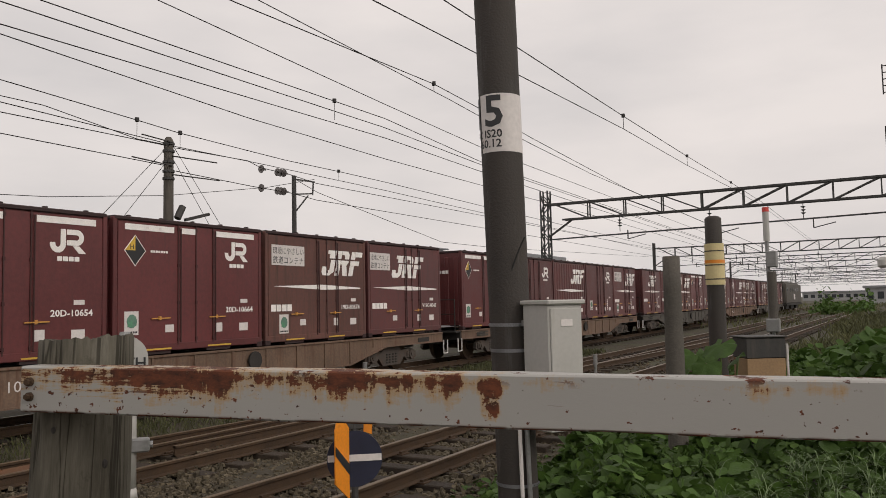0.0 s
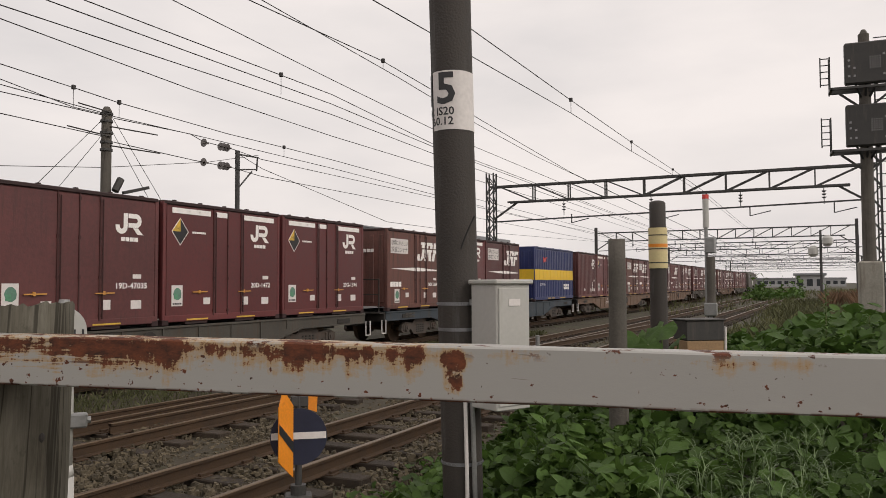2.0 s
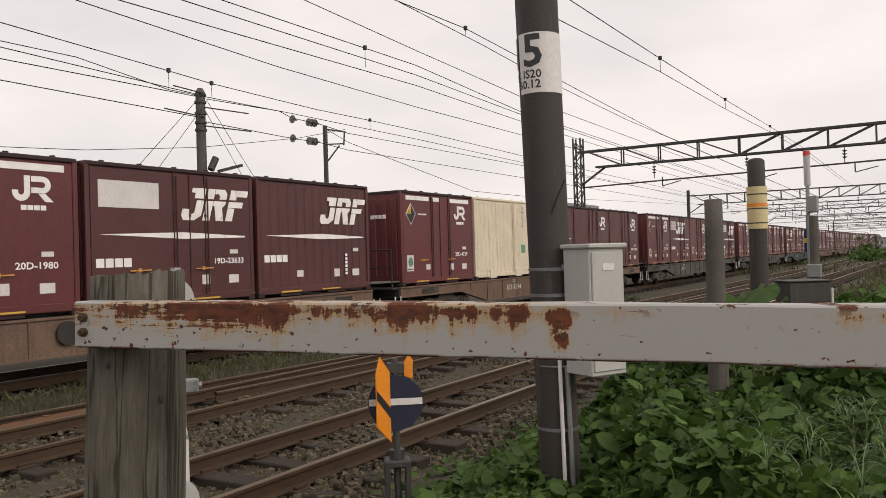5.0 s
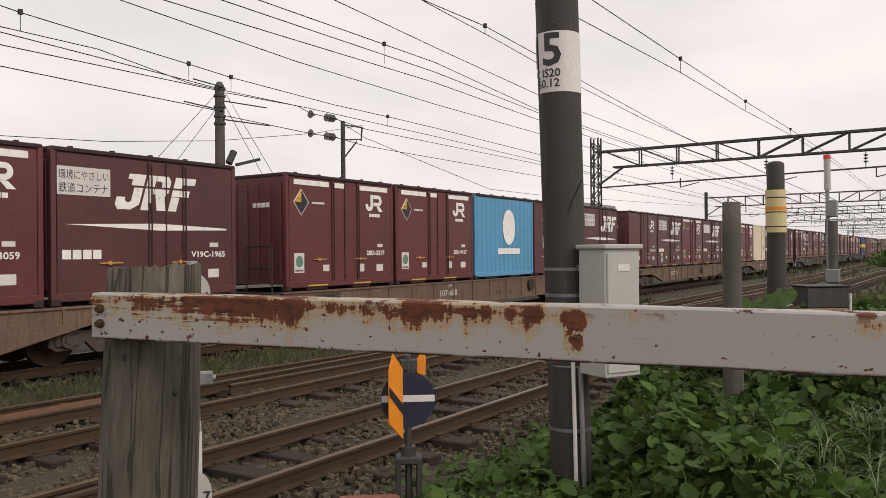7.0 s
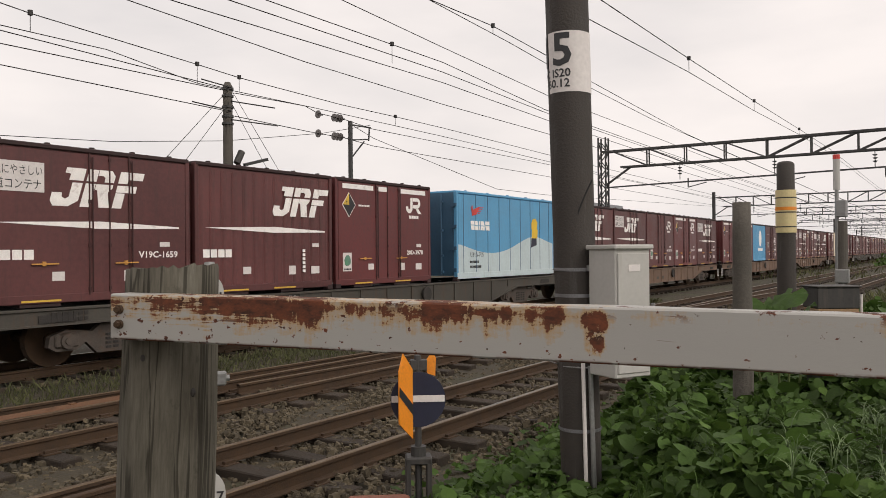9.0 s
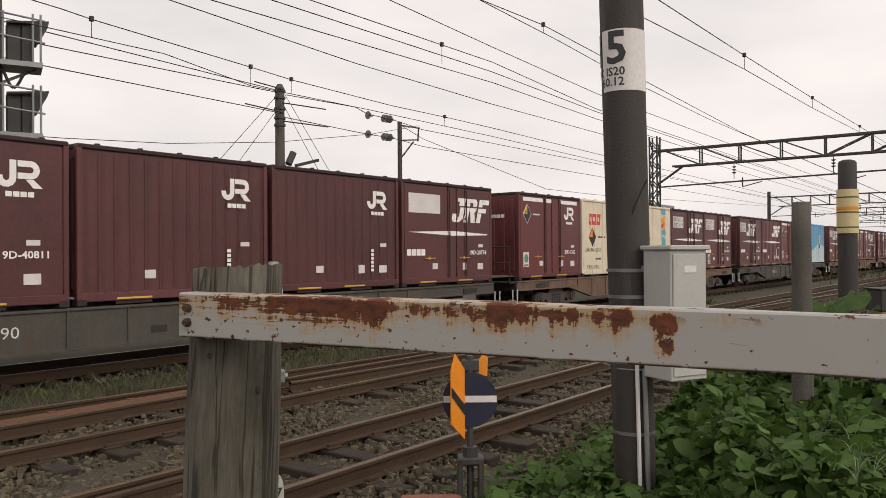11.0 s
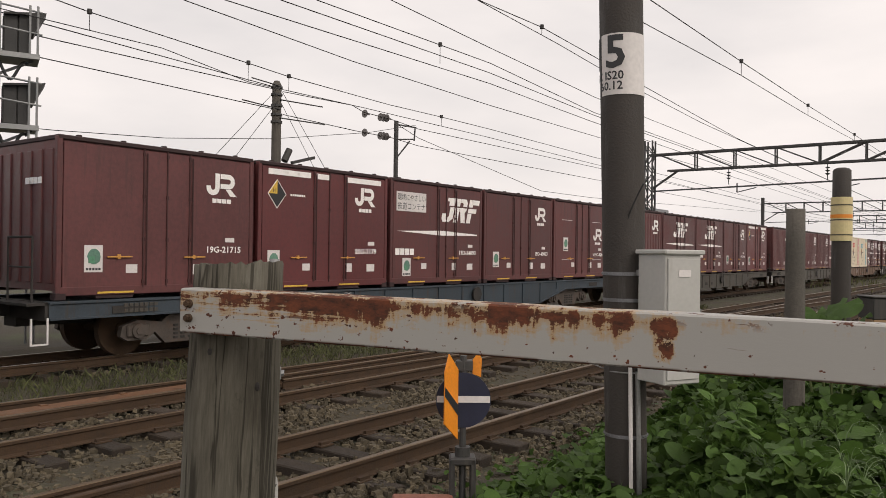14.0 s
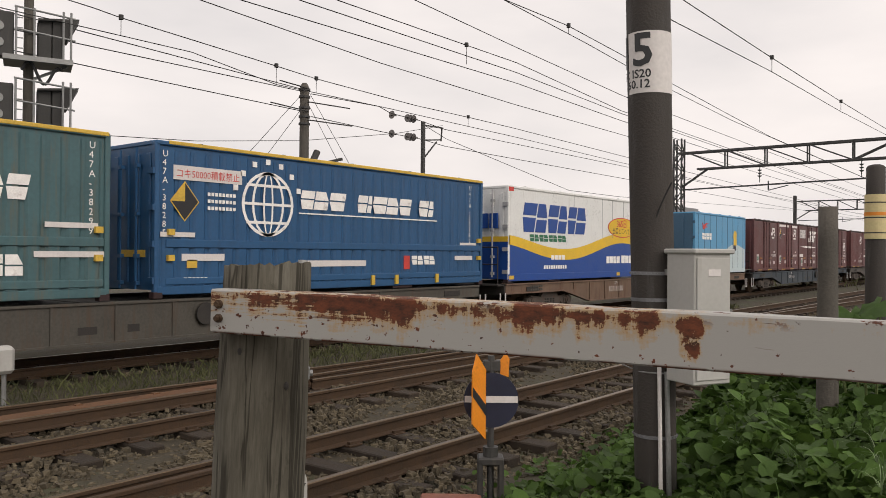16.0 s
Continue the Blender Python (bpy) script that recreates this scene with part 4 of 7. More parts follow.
def hooded_signal():
    """Mast with two storeys of signal heads seen from the side, each with a hood, a railed platform and hoses."""
    s = thing("hooded_signal", "signal mast with hooded black heads and railed steel platforms", "railway signal", m=pose(-16.53, 7.14, 0, 0, 0, 66.5))
    bm = BM()
    rod(bm, (0, 0.1, -0.2), (0, 0.1, 7.3), 0.115, 0.09, seg=18)
    part("shaft", bm, OLDCONC, s)
    for z in (5.66, 4.25):
        bm = BM()
        for x0, x1, y0 in ((0.17, 0.42, -0.10), (0.425, 0.62, -0.12), (0.15, 0.30, 0.22)):
            box(bm, x0, x1, y0, y0 + 0.34, z, z + 0.80, 0.015)
        head = part("signal_head", bm, SIGNALBLACK, s, "black signal head seen from the side")
        bm = BM()
        f = [bm.verts.new(v) for v in ((0.16, -0.20, z + 0.74), (0.16, -0.20, z + 0.78), (0.92, -0.20, z + 0.86), (0.70, -0.20, z + 0.42), (0.66, -0.20, z + 0.42), (0.80, -0.20, z + 0.80))]
        g = [bm.verts.new((v.co.x, 0.34, v.co.z)) for v in f]
        bm.faces.new(f)
        bm.faces.new(g[::-1])
        for i in range(6):
            bm.faces.new((f[i], g[i], g[(i + 1) % 6], f[(i + 1) % 6]))
        for y in (-0.205, 0.335):
            bm.faces.new([bm.verts.new((a, y, b)) for a, b in ((0.62, z + 0.05), (0.66, z + 0.40), (0.80, z + 0.80), (0.62, z + 0.80))])
        bmesh.ops.recalc_face_normals(bm, faces=bm.faces)
        part("hood", bm, SIGNALBLACK, head, "black sheet hood")
        bm = BM()
        box(bm, -1.05, -0.26, -0.30, -0.02, z - 0.08, z + 0.82, 0.02)
        back = part("signal_head", bm, SIGNALBLACK, s, "black signal head with round cover")
        bm = BM()
        rod(bm, (-0.52, -0.325, z + 0.2), (-0.52, -0.30, z + 0.2), 0.09, seg=18)
        rod(bm, (-0.52, -0.325, z + 0.52), (-0.52, -0.30, z + 0.52), 0.09, seg=18)
        part("cover", bm, STEEL, back)
        bm = BM()
        box(bm, -0.45, 0.80, -0.40, 0.55, z - 0.10, z - 0.06)
        box(bm, -0.45, 0.80, -0.42, -0.38, z - 0.14, z - 0.04)
        bar(bm, (0.7, 0.0, z - 0.1), (0.05, 0.1, z - 0.42), 0.05)
        part("platform", bm, STEEL, s, "grey steel platform")
        for x in (-0.22, 0.10, 0.62, 0.76):
            bm = BM()
            rod(bm, (x, -0.38, z - 0.12), (x, -0.38, z + 0.92), 0.022, seg=8)
            part("rail_post", bm, STEEL, s)
        for h in (0.42, 0.86):
            bm = BM()
            rod(bm, (-0.25, -0.38, z + h + 0.06), (0.84, -0.38, z + h - 0.06), 0.02, seg=8)
            part("rail_bar", bm, STEEL, s)
        bm = BM()
        for k in range(4):
            rod(bm, (-0.22, -0.38, z + 0.1 + k * 0.2), (-0.10, -0.38, z + 0.1 + k * 0.2), 0.012, seg=6)
        part("rung", bm, STEEL, s)
        bm = BM()
        prev = None
        for i in range(17):
            u = i / 16
            q = Vector((-0.12 + 0.72 * u, -0.25, z - 0.30 + 0.20 * math.sin(u * 8.5) - 0.1 * u))
            if prev:
                rod(bm, prev, q, 0.03, seg=7)
            prev = q
        part("hose", bm, RUBBER, s)
    bm = BM()
    for q in (-0.22, 0.10, 0.62, 0.76):
        rod(bm, (q, -0.38, -0.2), (q, -0.38, 4.15), 0.022, seg=8)
    part("leg", bm, STEEL, s)


hooded_signal()


# ---- poles behind the train ----
def insulator(bm, p, d, n=3, r=0.12):
    p, d = Vector(p), Vector(d).normalized()
    for i in range(n):
        rod(bm, p + d * i * 0.15, p + d * (i * 0.15 + 0.07), r, r * 0.55, seg=14)
    rod(bm, p - d * 0.06, p + d * (n * 0.15 + 0.05), 0.03, seg=8)


def rear_poles():
    p = thing("anchor_pole", "dark anchor pole with clamps, stays and a small floodlight", "pole", m=pose(-16.7, 14.6, 0))
    bm = BM()
    rod(bm, (0, 0, 0), (0, 0, 6.35), 0.145, 0.125, seg=18)
    rod(bm, (0, 0, 6.35), (0, 0, 6.46), 0.13, 0.07, seg=18)
    part("shaft", bm, OLDCONC, p)
    bm = BM()
    for z in (6.25, 6.05, 5.75, 5.5, 5.3):
        rod(bm, (0, 0, z), (0, 0, z + 0.06), 0.158, seg=18)
    part("clamp", bm, DARKSTEEL, p)
    bm = BM()
    for q in ((0, -1.3, 5.72), (0, 1.7, 5.48), (0, -1.0, 6.35), (0, 1.6, 5.98)):
        rod(bm, (0.15, 0, q[2] - 0.05), (0.15, q[1], q[2]), 0.018, seg=8)
    part("strain_arm", bm, DARKSTEEL, p)
    bm = BM()
    for a, b in (((0.1, 0, 6.3), (0.5, -3.5, 3.0)), ((0.1, 0, 5.95), (0.5, -2.75, 3.0)), ((0.1, 0, 6.3), (0.3, 2.6, 3.0)), ((0.1, 0, 5.95), (0.3, 2.05, 3.0))):
        rod(bm, a, b, 0.008, seg=5)
    part("stay_wire", bm, WIRE, p)
    bm = BM()
    rod(bm, (0.25, 0.08, 4.25), (0.25, 0.26, 4.58), 0.095, seg=12)
    bar(bm, (0.3, 0.3, 4.22), (0.3, 1.15, 4.45), 0.08)
    part("floodlight", bm, SIGNALBLACK, p)
    p = thing("bracket_pole", "steel pole with small wire bracket", "pole", m=pose(-17.8, 21.0, 0))
    bm = BM()
    box(bm, -0.06, 0.06, -0.06, 0.06, 0, 6.37, 0.008)
    part("shaft", bm, DARKSTEEL, p)
    bm = BM()
    bar(bm, (0, 0, 6.25), (0, 1.1, 6.28), 0.045)
    bar(bm, (0, 0, 5.72), (0, 1.0, 5.85), 0.045)
    bar(bm, (0, 0.05, 5.1), (0, 0.75, 5.75), 0.04)
    bar(bm, (0, 1.0, 5.8), (0, 1.05, 6.3), 0.04)
    part("bracket", bm, DARKSTEEL, p)


rear_poles()


# ---- catenary gantries ----
def gantry(y, x0, x1, zt, depth=0.78, lattice=True, bays=9):
    g = thing("catenary_gantry", "grey steel lattice gantry spanning the tracks", "gantry", "catenary gantries", m=pose(0, y, 0))
    for x in (x0, x1):
        bm = BM()
        if lattice:
            for dx in (-0.2, 0.2):
                for dy in (-0.2, 0.2):
                    bar(bm, (x + dx, dy, -0.2), (x + dx, dy, zt + 0.75), 0.07)
            n = int((zt + 0.7) / 0.5)
            for k in range(n):
                z = k * 0.5
                s = 1 if k % 2 else -1
                for d in (-0.2, 0.2):
                    bar(bm, (x - 0.2 * s, d, z), (x + 0.2 * s, d, z + 0.5), 0.045)
                    bar(bm, (x + d, -0.2 * s, z), (x + d, 0.2 * s, z + 0.5), 0.045)
        else:
            bar(bm, (x, 0, -0.2), (x, 0, zt + 0.6), 0.28)
        part("tower", bm, DARKSTEEL, g)
    zb = zt - depth
    n = bays
    step = (x1 - x0 - 1.0) / n
    bm = BM()
    for d in (-0.18, 0.18):
        bar(bm, (x0, d, zt), (x1, d, zt), 0.10)
        bar(bm, (x0 + 1.0, d, zb), (x1 - 1.0, d, zb), 0.09)
    part("chord", bm, DARKSTEEL, g)
    bm = BM()
    for i in range(n + 1):
        x = x0 + 0.5 + i * step
        for d in (-0.18, 0.18):
            if 0 < i < n:
                bar(bm, (x, d, zb), (x, d, zt), 0.06)
            if i < n // 2:
                bar(bm, (x, d, zt), (x + step, d, zb), 0.055)
            elif i < n:
                bar(bm, (x, d, zb), (x + step, d, zt), 0.055)
    bar(bm, (x0 + 0.1, 0, zb - 0.9), (x0 + 1.5, 0, zb), 0.09)
    bar(bm, (x1 - 0.1, 0, zb - 0.9), (x1 - 1.5, 0, zb), 0.09)
    part("web", bm, DARKSTEEL, g)
    bm = BM()
    bar(bm, (x0 + 0.3, 0, zb - 1.0), (x1 - 0.3, 0, zb - 0.68), 0.07)
    for x in (x0 + 4, x0 + 8.4, x0 + 12.5, x0 + 16):
        if x < x1:
            rod(bm, (x, 0, zb), (x, 0, zb - 0.8), 0.02, seg=6)
            for k in range(3):
                rod(bm, (x, 0, zb - 0.2 - k * 0.14), (x, 0, zb - 0.26 - k * 0.14), 0.11, 0.05, seg=10)
            bar(bm, (x + 0.4, 0, zb - 0.75), (x + 0.4, 0, zb - 1.2), 0.05)
            bar(bm, (x + 0.4, 0, zb - 1.2), (x + 1.3, 0, zb - 1.0), 0.04)
    part("drop_beam", bm, DARKSTEEL, g)
    return g


gantry(39, -15.85, 2.2, 6.95, 0.85)
gantry(85, -22.3, 3.0, 7.3, 0.95, False, 14)
for gy, ga, gb, gz in ((112, -20, 4, 7.2), (140, -24, 6, 7.4), (172, -22, 6, 7.2), (205, -26, 8, 7.4), (240, -24, 10, 7.4), (285, -30, 10, 7.4)):
    gantry(gy, ga, gb, gz, 0.9, False, 12)


# ---- overhead wires ----
def wire_run(name, label, rows, r=0.011, droppers=None):
    """A wire along the tracks through (x, y, z) points; droppers hang at the given places from it to a lower wire."""
    w = thing(name, label, "overhead wire", "overhead wires")
    bm = BM()
    for a, b in zip(rows, rows[1:]):
        rod(bm, a, b, r * 0.85, seg=5, caps=False)
    part("strand", bm, WIRE, w)
    if droppers:
        bm, lower = droppers[0], None
        bm = BM()
        for x, y, z0, z1 in droppers:
            rod(bm, (x, y, z0), (x, y, z1), 0.007, seg=4, caps=False)
            rod(bm, (x, y, z0 - 0.03), (x, y, z0 + 0.05), 0.042, seg=8)
        part("dropper", bm, WIRE, w)
    return w


def overhead(name, label, x, line, r=0.011, drops=(), below=None):
    """A wire at one distance from the camera side, through (y, z) points; it runs on behind and ahead to the gantries."""
    k = max(-0.06, min(0.06, (line[1][1] - line[0][1]) / (line[1][0] - line[0][0])))
    y1, z1 = line[-1]
    e = max(-0.02, min(0.02, (z1 - line[-2][1]) / (y1 - line[-2][0])))
    z2 = z1 + e * 0.6 * (39 - y1)
    pts = [(-16.0, line[0][1] - k * (line[0][0] + 16))] + list(line) + [(39.0, z2), (62.0, z2 - 0.25), (85.0, z2), (112.0, z2 - 0.2), (140.0, z2), (300.0, z2)]

    def at(rows, y):
        for (a, za), (b, zb) in zip(rows, rows[1:]):
            if a <= y <= b:
                return za + (zb - za) * (y - a) / (b - a)
        return rows[-1][1]

    hang = [(x, y, at(pts, y), at(below, y)) for y in drops] if below else None
    wire_run(name, label, [(x, y, z) for y, z in pts], r, hang)


CARRIER, CONTACT, FEEDER = "thin dark carrier wire with droppers above a track", "thin dark contact wire above a track", "thin dark feeder wire above the yard"
a_low = [(12.1, 5.58), (17.6, 5.74), (23.9, 5.81), (31.4, 6.0)]
b_low = [(12.2, 6.36), (14.8, 6.25), (16.5, 6.15), (19.3, 6.01), (23.9, 5.85)]
d_low = [(9.6, 5.75), (15, 5.72), (20.3, 5.62)]
h_low = [(6.6, 5.5), (8.5, 5.5), (10.5, 5.24), (14, 5.25), (19.4, 5.22), (26.3, 5.12)]
overhead("carrier_wire", CARRIER, -5.12, [(12.6, 6.03), (17.6, 6.04), (24, 6.09), (31.5, 6.2)], 0.011, (17.6, 24, 31.3), a_low)
overhead("contact_wire", CONTACT, -5.12, a_low, 0.010)
overhead("carrier_wire", CARRIER, -8.1, [(11.9, 6.39), (14.1, 6.44), (16.5, 6.34), (19.3, 6.18), (23.9, 5.98), (27.7, 5.82)], 0.011, (14.1,), b_low)
overhead("contact_wire", CONTACT, -8.1, b_low, 0.010)
overhead("contact_wire", CONTACT, -9.2, [(10.7, 6.28), (13.9, 6.12), (18.8, 5.91)], 0.010)
overhead("carrier_wire", CARRIER, -9.95, [(9.6, 6.13), (13.1, 6.13), (15, 6.13), (20.3, 5.81)], 0.011, (13.1,), d_low)
overhead("feeder_wire", FEEDER, -10.9, [(9.6, 6.31), (16.4, 6.3), (22.2, 6.11)], 0.012)
overhead("feeder_wire", FEEDER, -11.4, [(8.7, 6.18), (17.2, 6.23), (23.2, 6.08)], 0.012)
overhead("feeder_wire", FEEDER, -12.6, [(8.7, 6.4), (13.3, 6.18), (19, 6.07), (25.7, 6.04)], 0.012)
overhead("carrier_wire", CARRIER, -12.9, [(6.6, 5.86), (7.1, 5.81), (10.5, 5.62), (11.6, 5.55), (14.9, 5.47), (17.1, 5.48), (19.4, 5.47), (26.3, 5.37)], 0.011, (7.1, 10.5, 11.6, 17.1), h_low)
overhead("contact_wire", CONTACT, -12.9, h_low, 0.010)
TIED = "thin dark feeder wire tied to the anchor pole"
for z0, z1, z2 in ((7.2, 6.43, 6.23), (6.2, 6.16, 6.17), (6.1, 5.72, 5.63)):
    wire_run("feeder_wire", TIED, [(-16.5, -16, z0), (-16.5, 8.45, z1), (-16.5, 14.3, z2)], 0.014)
wire_run("feeder_wire", TIED, [(-16.6, 14.75, 6.18), (-16.6, 17.5, 6.24), (-16.8, 18.25, 6.16), (-16.95, 19.8, 6.16), (-17.6, 22, 6.2), (-17.8, 60, 6.2), (-18, 200, 6.4)], 0.014)
wire_run("feeder_wire", TIED, [(-16.6, 14.75, 5.55), (-16.9, 18, 5.55), (-16.95, 19.8, 5.56), (-17.6, 22, 5.6), (-18, 60, 5.6), (-18, 200, 6)], 0.014)
SERVICE = "thin sagging service wire behind the train"
wire_run("service_wire", SERVICE, [(-22, -10, 4.9), (-22, 5, 4.85), (-22, 11.2, 5.09), (-22, 14.7, 5.31), (-22, 19.1, 5.83), (-22, 24.2, 6.72), (-22, 27.3, 7.45)], 0.014)
wire_run("service_wire", SERVICE, [(-17.9, 21.1, 6.3), (-19, 23.8, 6.2), (-19, 28.6, 5.51), (-19, 33.3, 4.84), (-19, 38.6, 4.86), (-22.3, 85, 6.4)], 0.014)


def service_pole():
    p = thing("service_pole", "plain dark pole that carries the service wire", "pole", m=pose(-22, -10, 0))
    bm = BM()
    rod(bm, (0, 0, -0.2), (0, 0, 5.1), 0.14, 0.11, seg=14)
    part("shaft", bm, OLDCONC, p)


service_pole()


def strain_insulators():
    for z in (6.16, 5.56):
        p = thing("strain_insulator", "string of grey porcelain disc insulators on a wire", "insulator", "strain insulators", m=pose(-16.95, 18.45, z))
        bm = BM()
        insulator(bm, (0, 0, 0), (0, 1, 0.03), 1, 0.13)
        insulator(bm, (0, 0.75, 0.0), (0, 1, 0.03), 3, 0.13)
        part("disc", bm, PORCELAIN, p)


strain_insulators()


# ---- far buildings ----
def far_building(x, y, w, d, h, label, roof=0.5, rows=2, cols=8):
    b = thing("building", label, "building", "buildings beyond the yard", m=pose(x, y, 0))
    bm = BM()
    box(bm, -w / 2, w / 2, -d / 2, d / 2, -0.3, h)
    part("wall", bm, FARBUILD, b)
    bm = BM()
    box(bm, -w / 2 - 0.4, w / 2 + 0.4, -d / 2 - 0.4, d / 2 + 0.4, h, h + roof, 0.05)
    part("roof", bm, FARROOF, b)
    for r in range(rows):
        for k in range(cols):
            bm = BM()
            cx, cz = -w / 2 + w * (k + 0.5) / cols, h * (r + 0.55) / rows
            box(bm, cx - w / cols * 0.3, cx + w / cols * 0.3, -d / 2 - 0.06, -d / 2 + 0.1, cz - h / rows * 0.22, cz + h / rows * 0.22)
            part("window", bm, GLASSDARK, b)
    return b


far_building(-32, 62, 12, 10, 5.2, "grey hall with dark roof beyond the train", 0.6, 1, 5)
far_building(-39, 62, 4.5, 5, 6.9, "flat grey rooftop building behind the train", 0.15, 1, 3)
far_building(-2.6, 185, 5.6, 4, 3.3, "small pale yard hut with flat overhanging roof", 0.5, 1, 3)
far_building(-14, 400, 46, 12, 3.4, "long grey station building on the horizon", 0.7, 1, 16)
far_building(-62, 400, 34, 12, 6.6, "flat-roofed grey block on the horizon", 0.5, 3, 9)
far_building(30, 420, 26, 12, 5.0, "low grey depot on the horizon", 1.4, 1, 8)
far_building(60, 400, 60, 14, 3.6, "long grey warehouse on the horizon", 1.2, 1, 9)
far_building(-80, 340, 50, 14, 7, "grey sheds on the horizon", 0.8, 1, 10)


# ---- plants ----
def leaf_cloud(name, label, spots, material, size, seed, droop=0.5, kind="stuff", category="plants"):
    """Many small folded leaves: spots is an array of (x, y, z)."""
    rng = np.random.default_rng(seed)
    n = len(spots)
    shape = np.array([(0, 0.06, -0.02), (0.30, -0.06, 0.05), (0.52, 0.24, 0.08), (0.46, 0.62, 0.05), (0.24, 0.88, -0.02), (0, 0.99, -0.12), (-0.24, 0.88, -0.02), (-0.46, 0.62, 0.05), (-0.52, 0.24, 0.08), (-0.30, -0.06, 0.05), (0, 0.45, -0.05)])
    tri = np.array([(k, (k + 1) % 10, 10) for k in range(10)])
    s = (0.45 + 0.95 * rng.random(n) ** 1.6)[:, None, None] * size
    az, tilt, rollv = rng.uniform(0, 6.283, n), rng.normal(-0.45, droop, n), rng.normal(0, 0.35, n)
    V = np.repeat(shape[None], n, 0) * s
    c, q = np.cos(rollv)[:, None], np.sin(rollv)[:, None]
    V = np.stack([V[..., 0] * c + V[..., 2] * q, V[..., 1], -V[..., 0] * q + V[..., 2] * c], -1)
    c, q = np.cos(tilt)[:, None], np.sin(tilt)[:, None]
    V = np.stack([V[..., 0], V[..., 1] * c - V[..., 2] * q, V[..., 1] * q + V[..., 2] * c], -1)
    c, q = np.cos(az)[:, None], np.sin(az)[:, None]
    V = np.stack([V[..., 0] * c - V[..., 1] * q, V[..., 0] * q + V[..., 1] * c, V[..., 2]], -1)
    V += np.asarray(spots)[:, None]
    F = (tri[None] + (np.arange(n) * 11)[:, None, None]).reshape(-1, 3)
    me = bpy.data.meshes.new(name)
    me.from_pydata(V.reshape(-1, 3).tolist(), [], F.tolist())
    me.materials.append(material)
    for p in me.polygons:
        p.use_smooth = True
    return tagged(new(name, me), label, category, kind=kind)


def smooth(v):
    v = min(max(v, 0), 1)
    return v * v * (3 - 2 * v)


def canopy(x, y):
    """Height of the weeds' upper surface: low creepers beside the siding, mounds behind the pole, a tall thicket farther on."""
    u = smooth((x + 0.39 * y + 0.1) / 0.55)
    tall = 0.12 + 0.34 * u + (0.07 + 0.20 * u) * noise.noise((x * 1.5, y * 1.5, 4)) + (0.05 + 0.07 * u) * noise.noise((x * 3.7, y * 3.7, 9))
    side = x / max(y, 1)
    far = smooth((y - 6.2) / 1.6)
    if y > 14:
        tall *= max(0.5, 1 - (y - 14) / 12)
        far *= max(0.0, 1 - (y - 14) / 6)
    tall += far * (0.42 * smooth((side + 0.125) / 0.05) + 0.36 * smooth((side + 0.06) / 0.09))
    return ground_height(x, y) + max(tall, 0.04)


def weeds():
    rng = np.random.default_rng(7)

    def spread(n, x0, x1, y0, y1, deep, patch=0.0, seed=0):
        out = []
        while len(out) < n:
            x, y = rng.uniform(x0, x1), rng.uniform(y0, y1)
            if x < -3.55 + 0.3 * math.sin(y * 1.3) + 0.35 * noise.noise((x, y * 0.7, 2)):
                continue
            if y < y0 + 0.5 + 0.9 * noise.noise((x * 0.9, y0, 7)) or x > x1 - 0.5 + 0.8 * noise.noise((x1, y * 0.7, 8)):
                continue
            if patch and noise.noise((x * 1.3 + seed, y * 1.3, seed)) < patch - 0.5 + 0.2 * rng.random():
                continue
            g, t = ground_height(x, y), canopy(x, y)
            out.append((x, y, t - (t - g) * min(abs(rng.normal(0, deep)), 0.95)))
        return np.array(out)

    leaf_cloud("weed_cover", "dense dark green broad-leaved weeds along the trackside", spread(13500, -3.9, 1.6, 2.2, 9.5, 0.45), LEAF, 0.084, 1, 0.7)
    leaf_cloud("vine_cover", "large rounded vine leaves over the bank", spread(3600, -3.0, 1.6, 3.0, 9.8, 0.22, 0.42, 3), LEAFMID, 0.128, 6, 0.75)
    leaf_cloud("weed_cover", "small bright weeds and creepers along the trackside", spread(3800, -3.9, 1.6, 2.0, 10.0, 0.25, 0.45, 5), LEAFLIGHT, 0.075, 2, 0.7)
    leaf_cloud("weed_cover", "dense green weeds farther along the bank", spread(9000, -3.2, 5.0, 8.5, 26.0, 0.35), LEAF, 0.13, 3, 0.7)
    leaf_cloud("vine_cover", "broad pale green leaves of the tall thicket", spread(2600, -1.5, 3.2, 6.6, 14.5, 0.16, 0.3, 8), LEAFBIG, 0.155, 9, 0.7)
    leaf_cloud("creeper", "low creeper leaves spreading over the ballast edge", np.array([(x, y, ground_height(x, y) + rng.uniform(0.02, 0.12)) for x, y in
               zip(rng.normal(-3.6, 0.22, 700), rng.uniform(2.2, 12, 700))]), LEAF, 0.09, 5)
    leaf_cloud("shrubs", "green scrub beyond the far rails", np.array([(x, y, ground_height(x, y) + abs(h) * (0.6 + 0.8 * noise.noise((x * 0.7, y * 0.3, 1)) ** 2 * 4)) for x, y, h in
               zip(rng.uniform(-8.5, -2.2, 1500), rng.uniform(98, 112, 1500), rng.normal(0, 0.8, 1500))]), LEAFMID, 0.42, 15)


weeds()


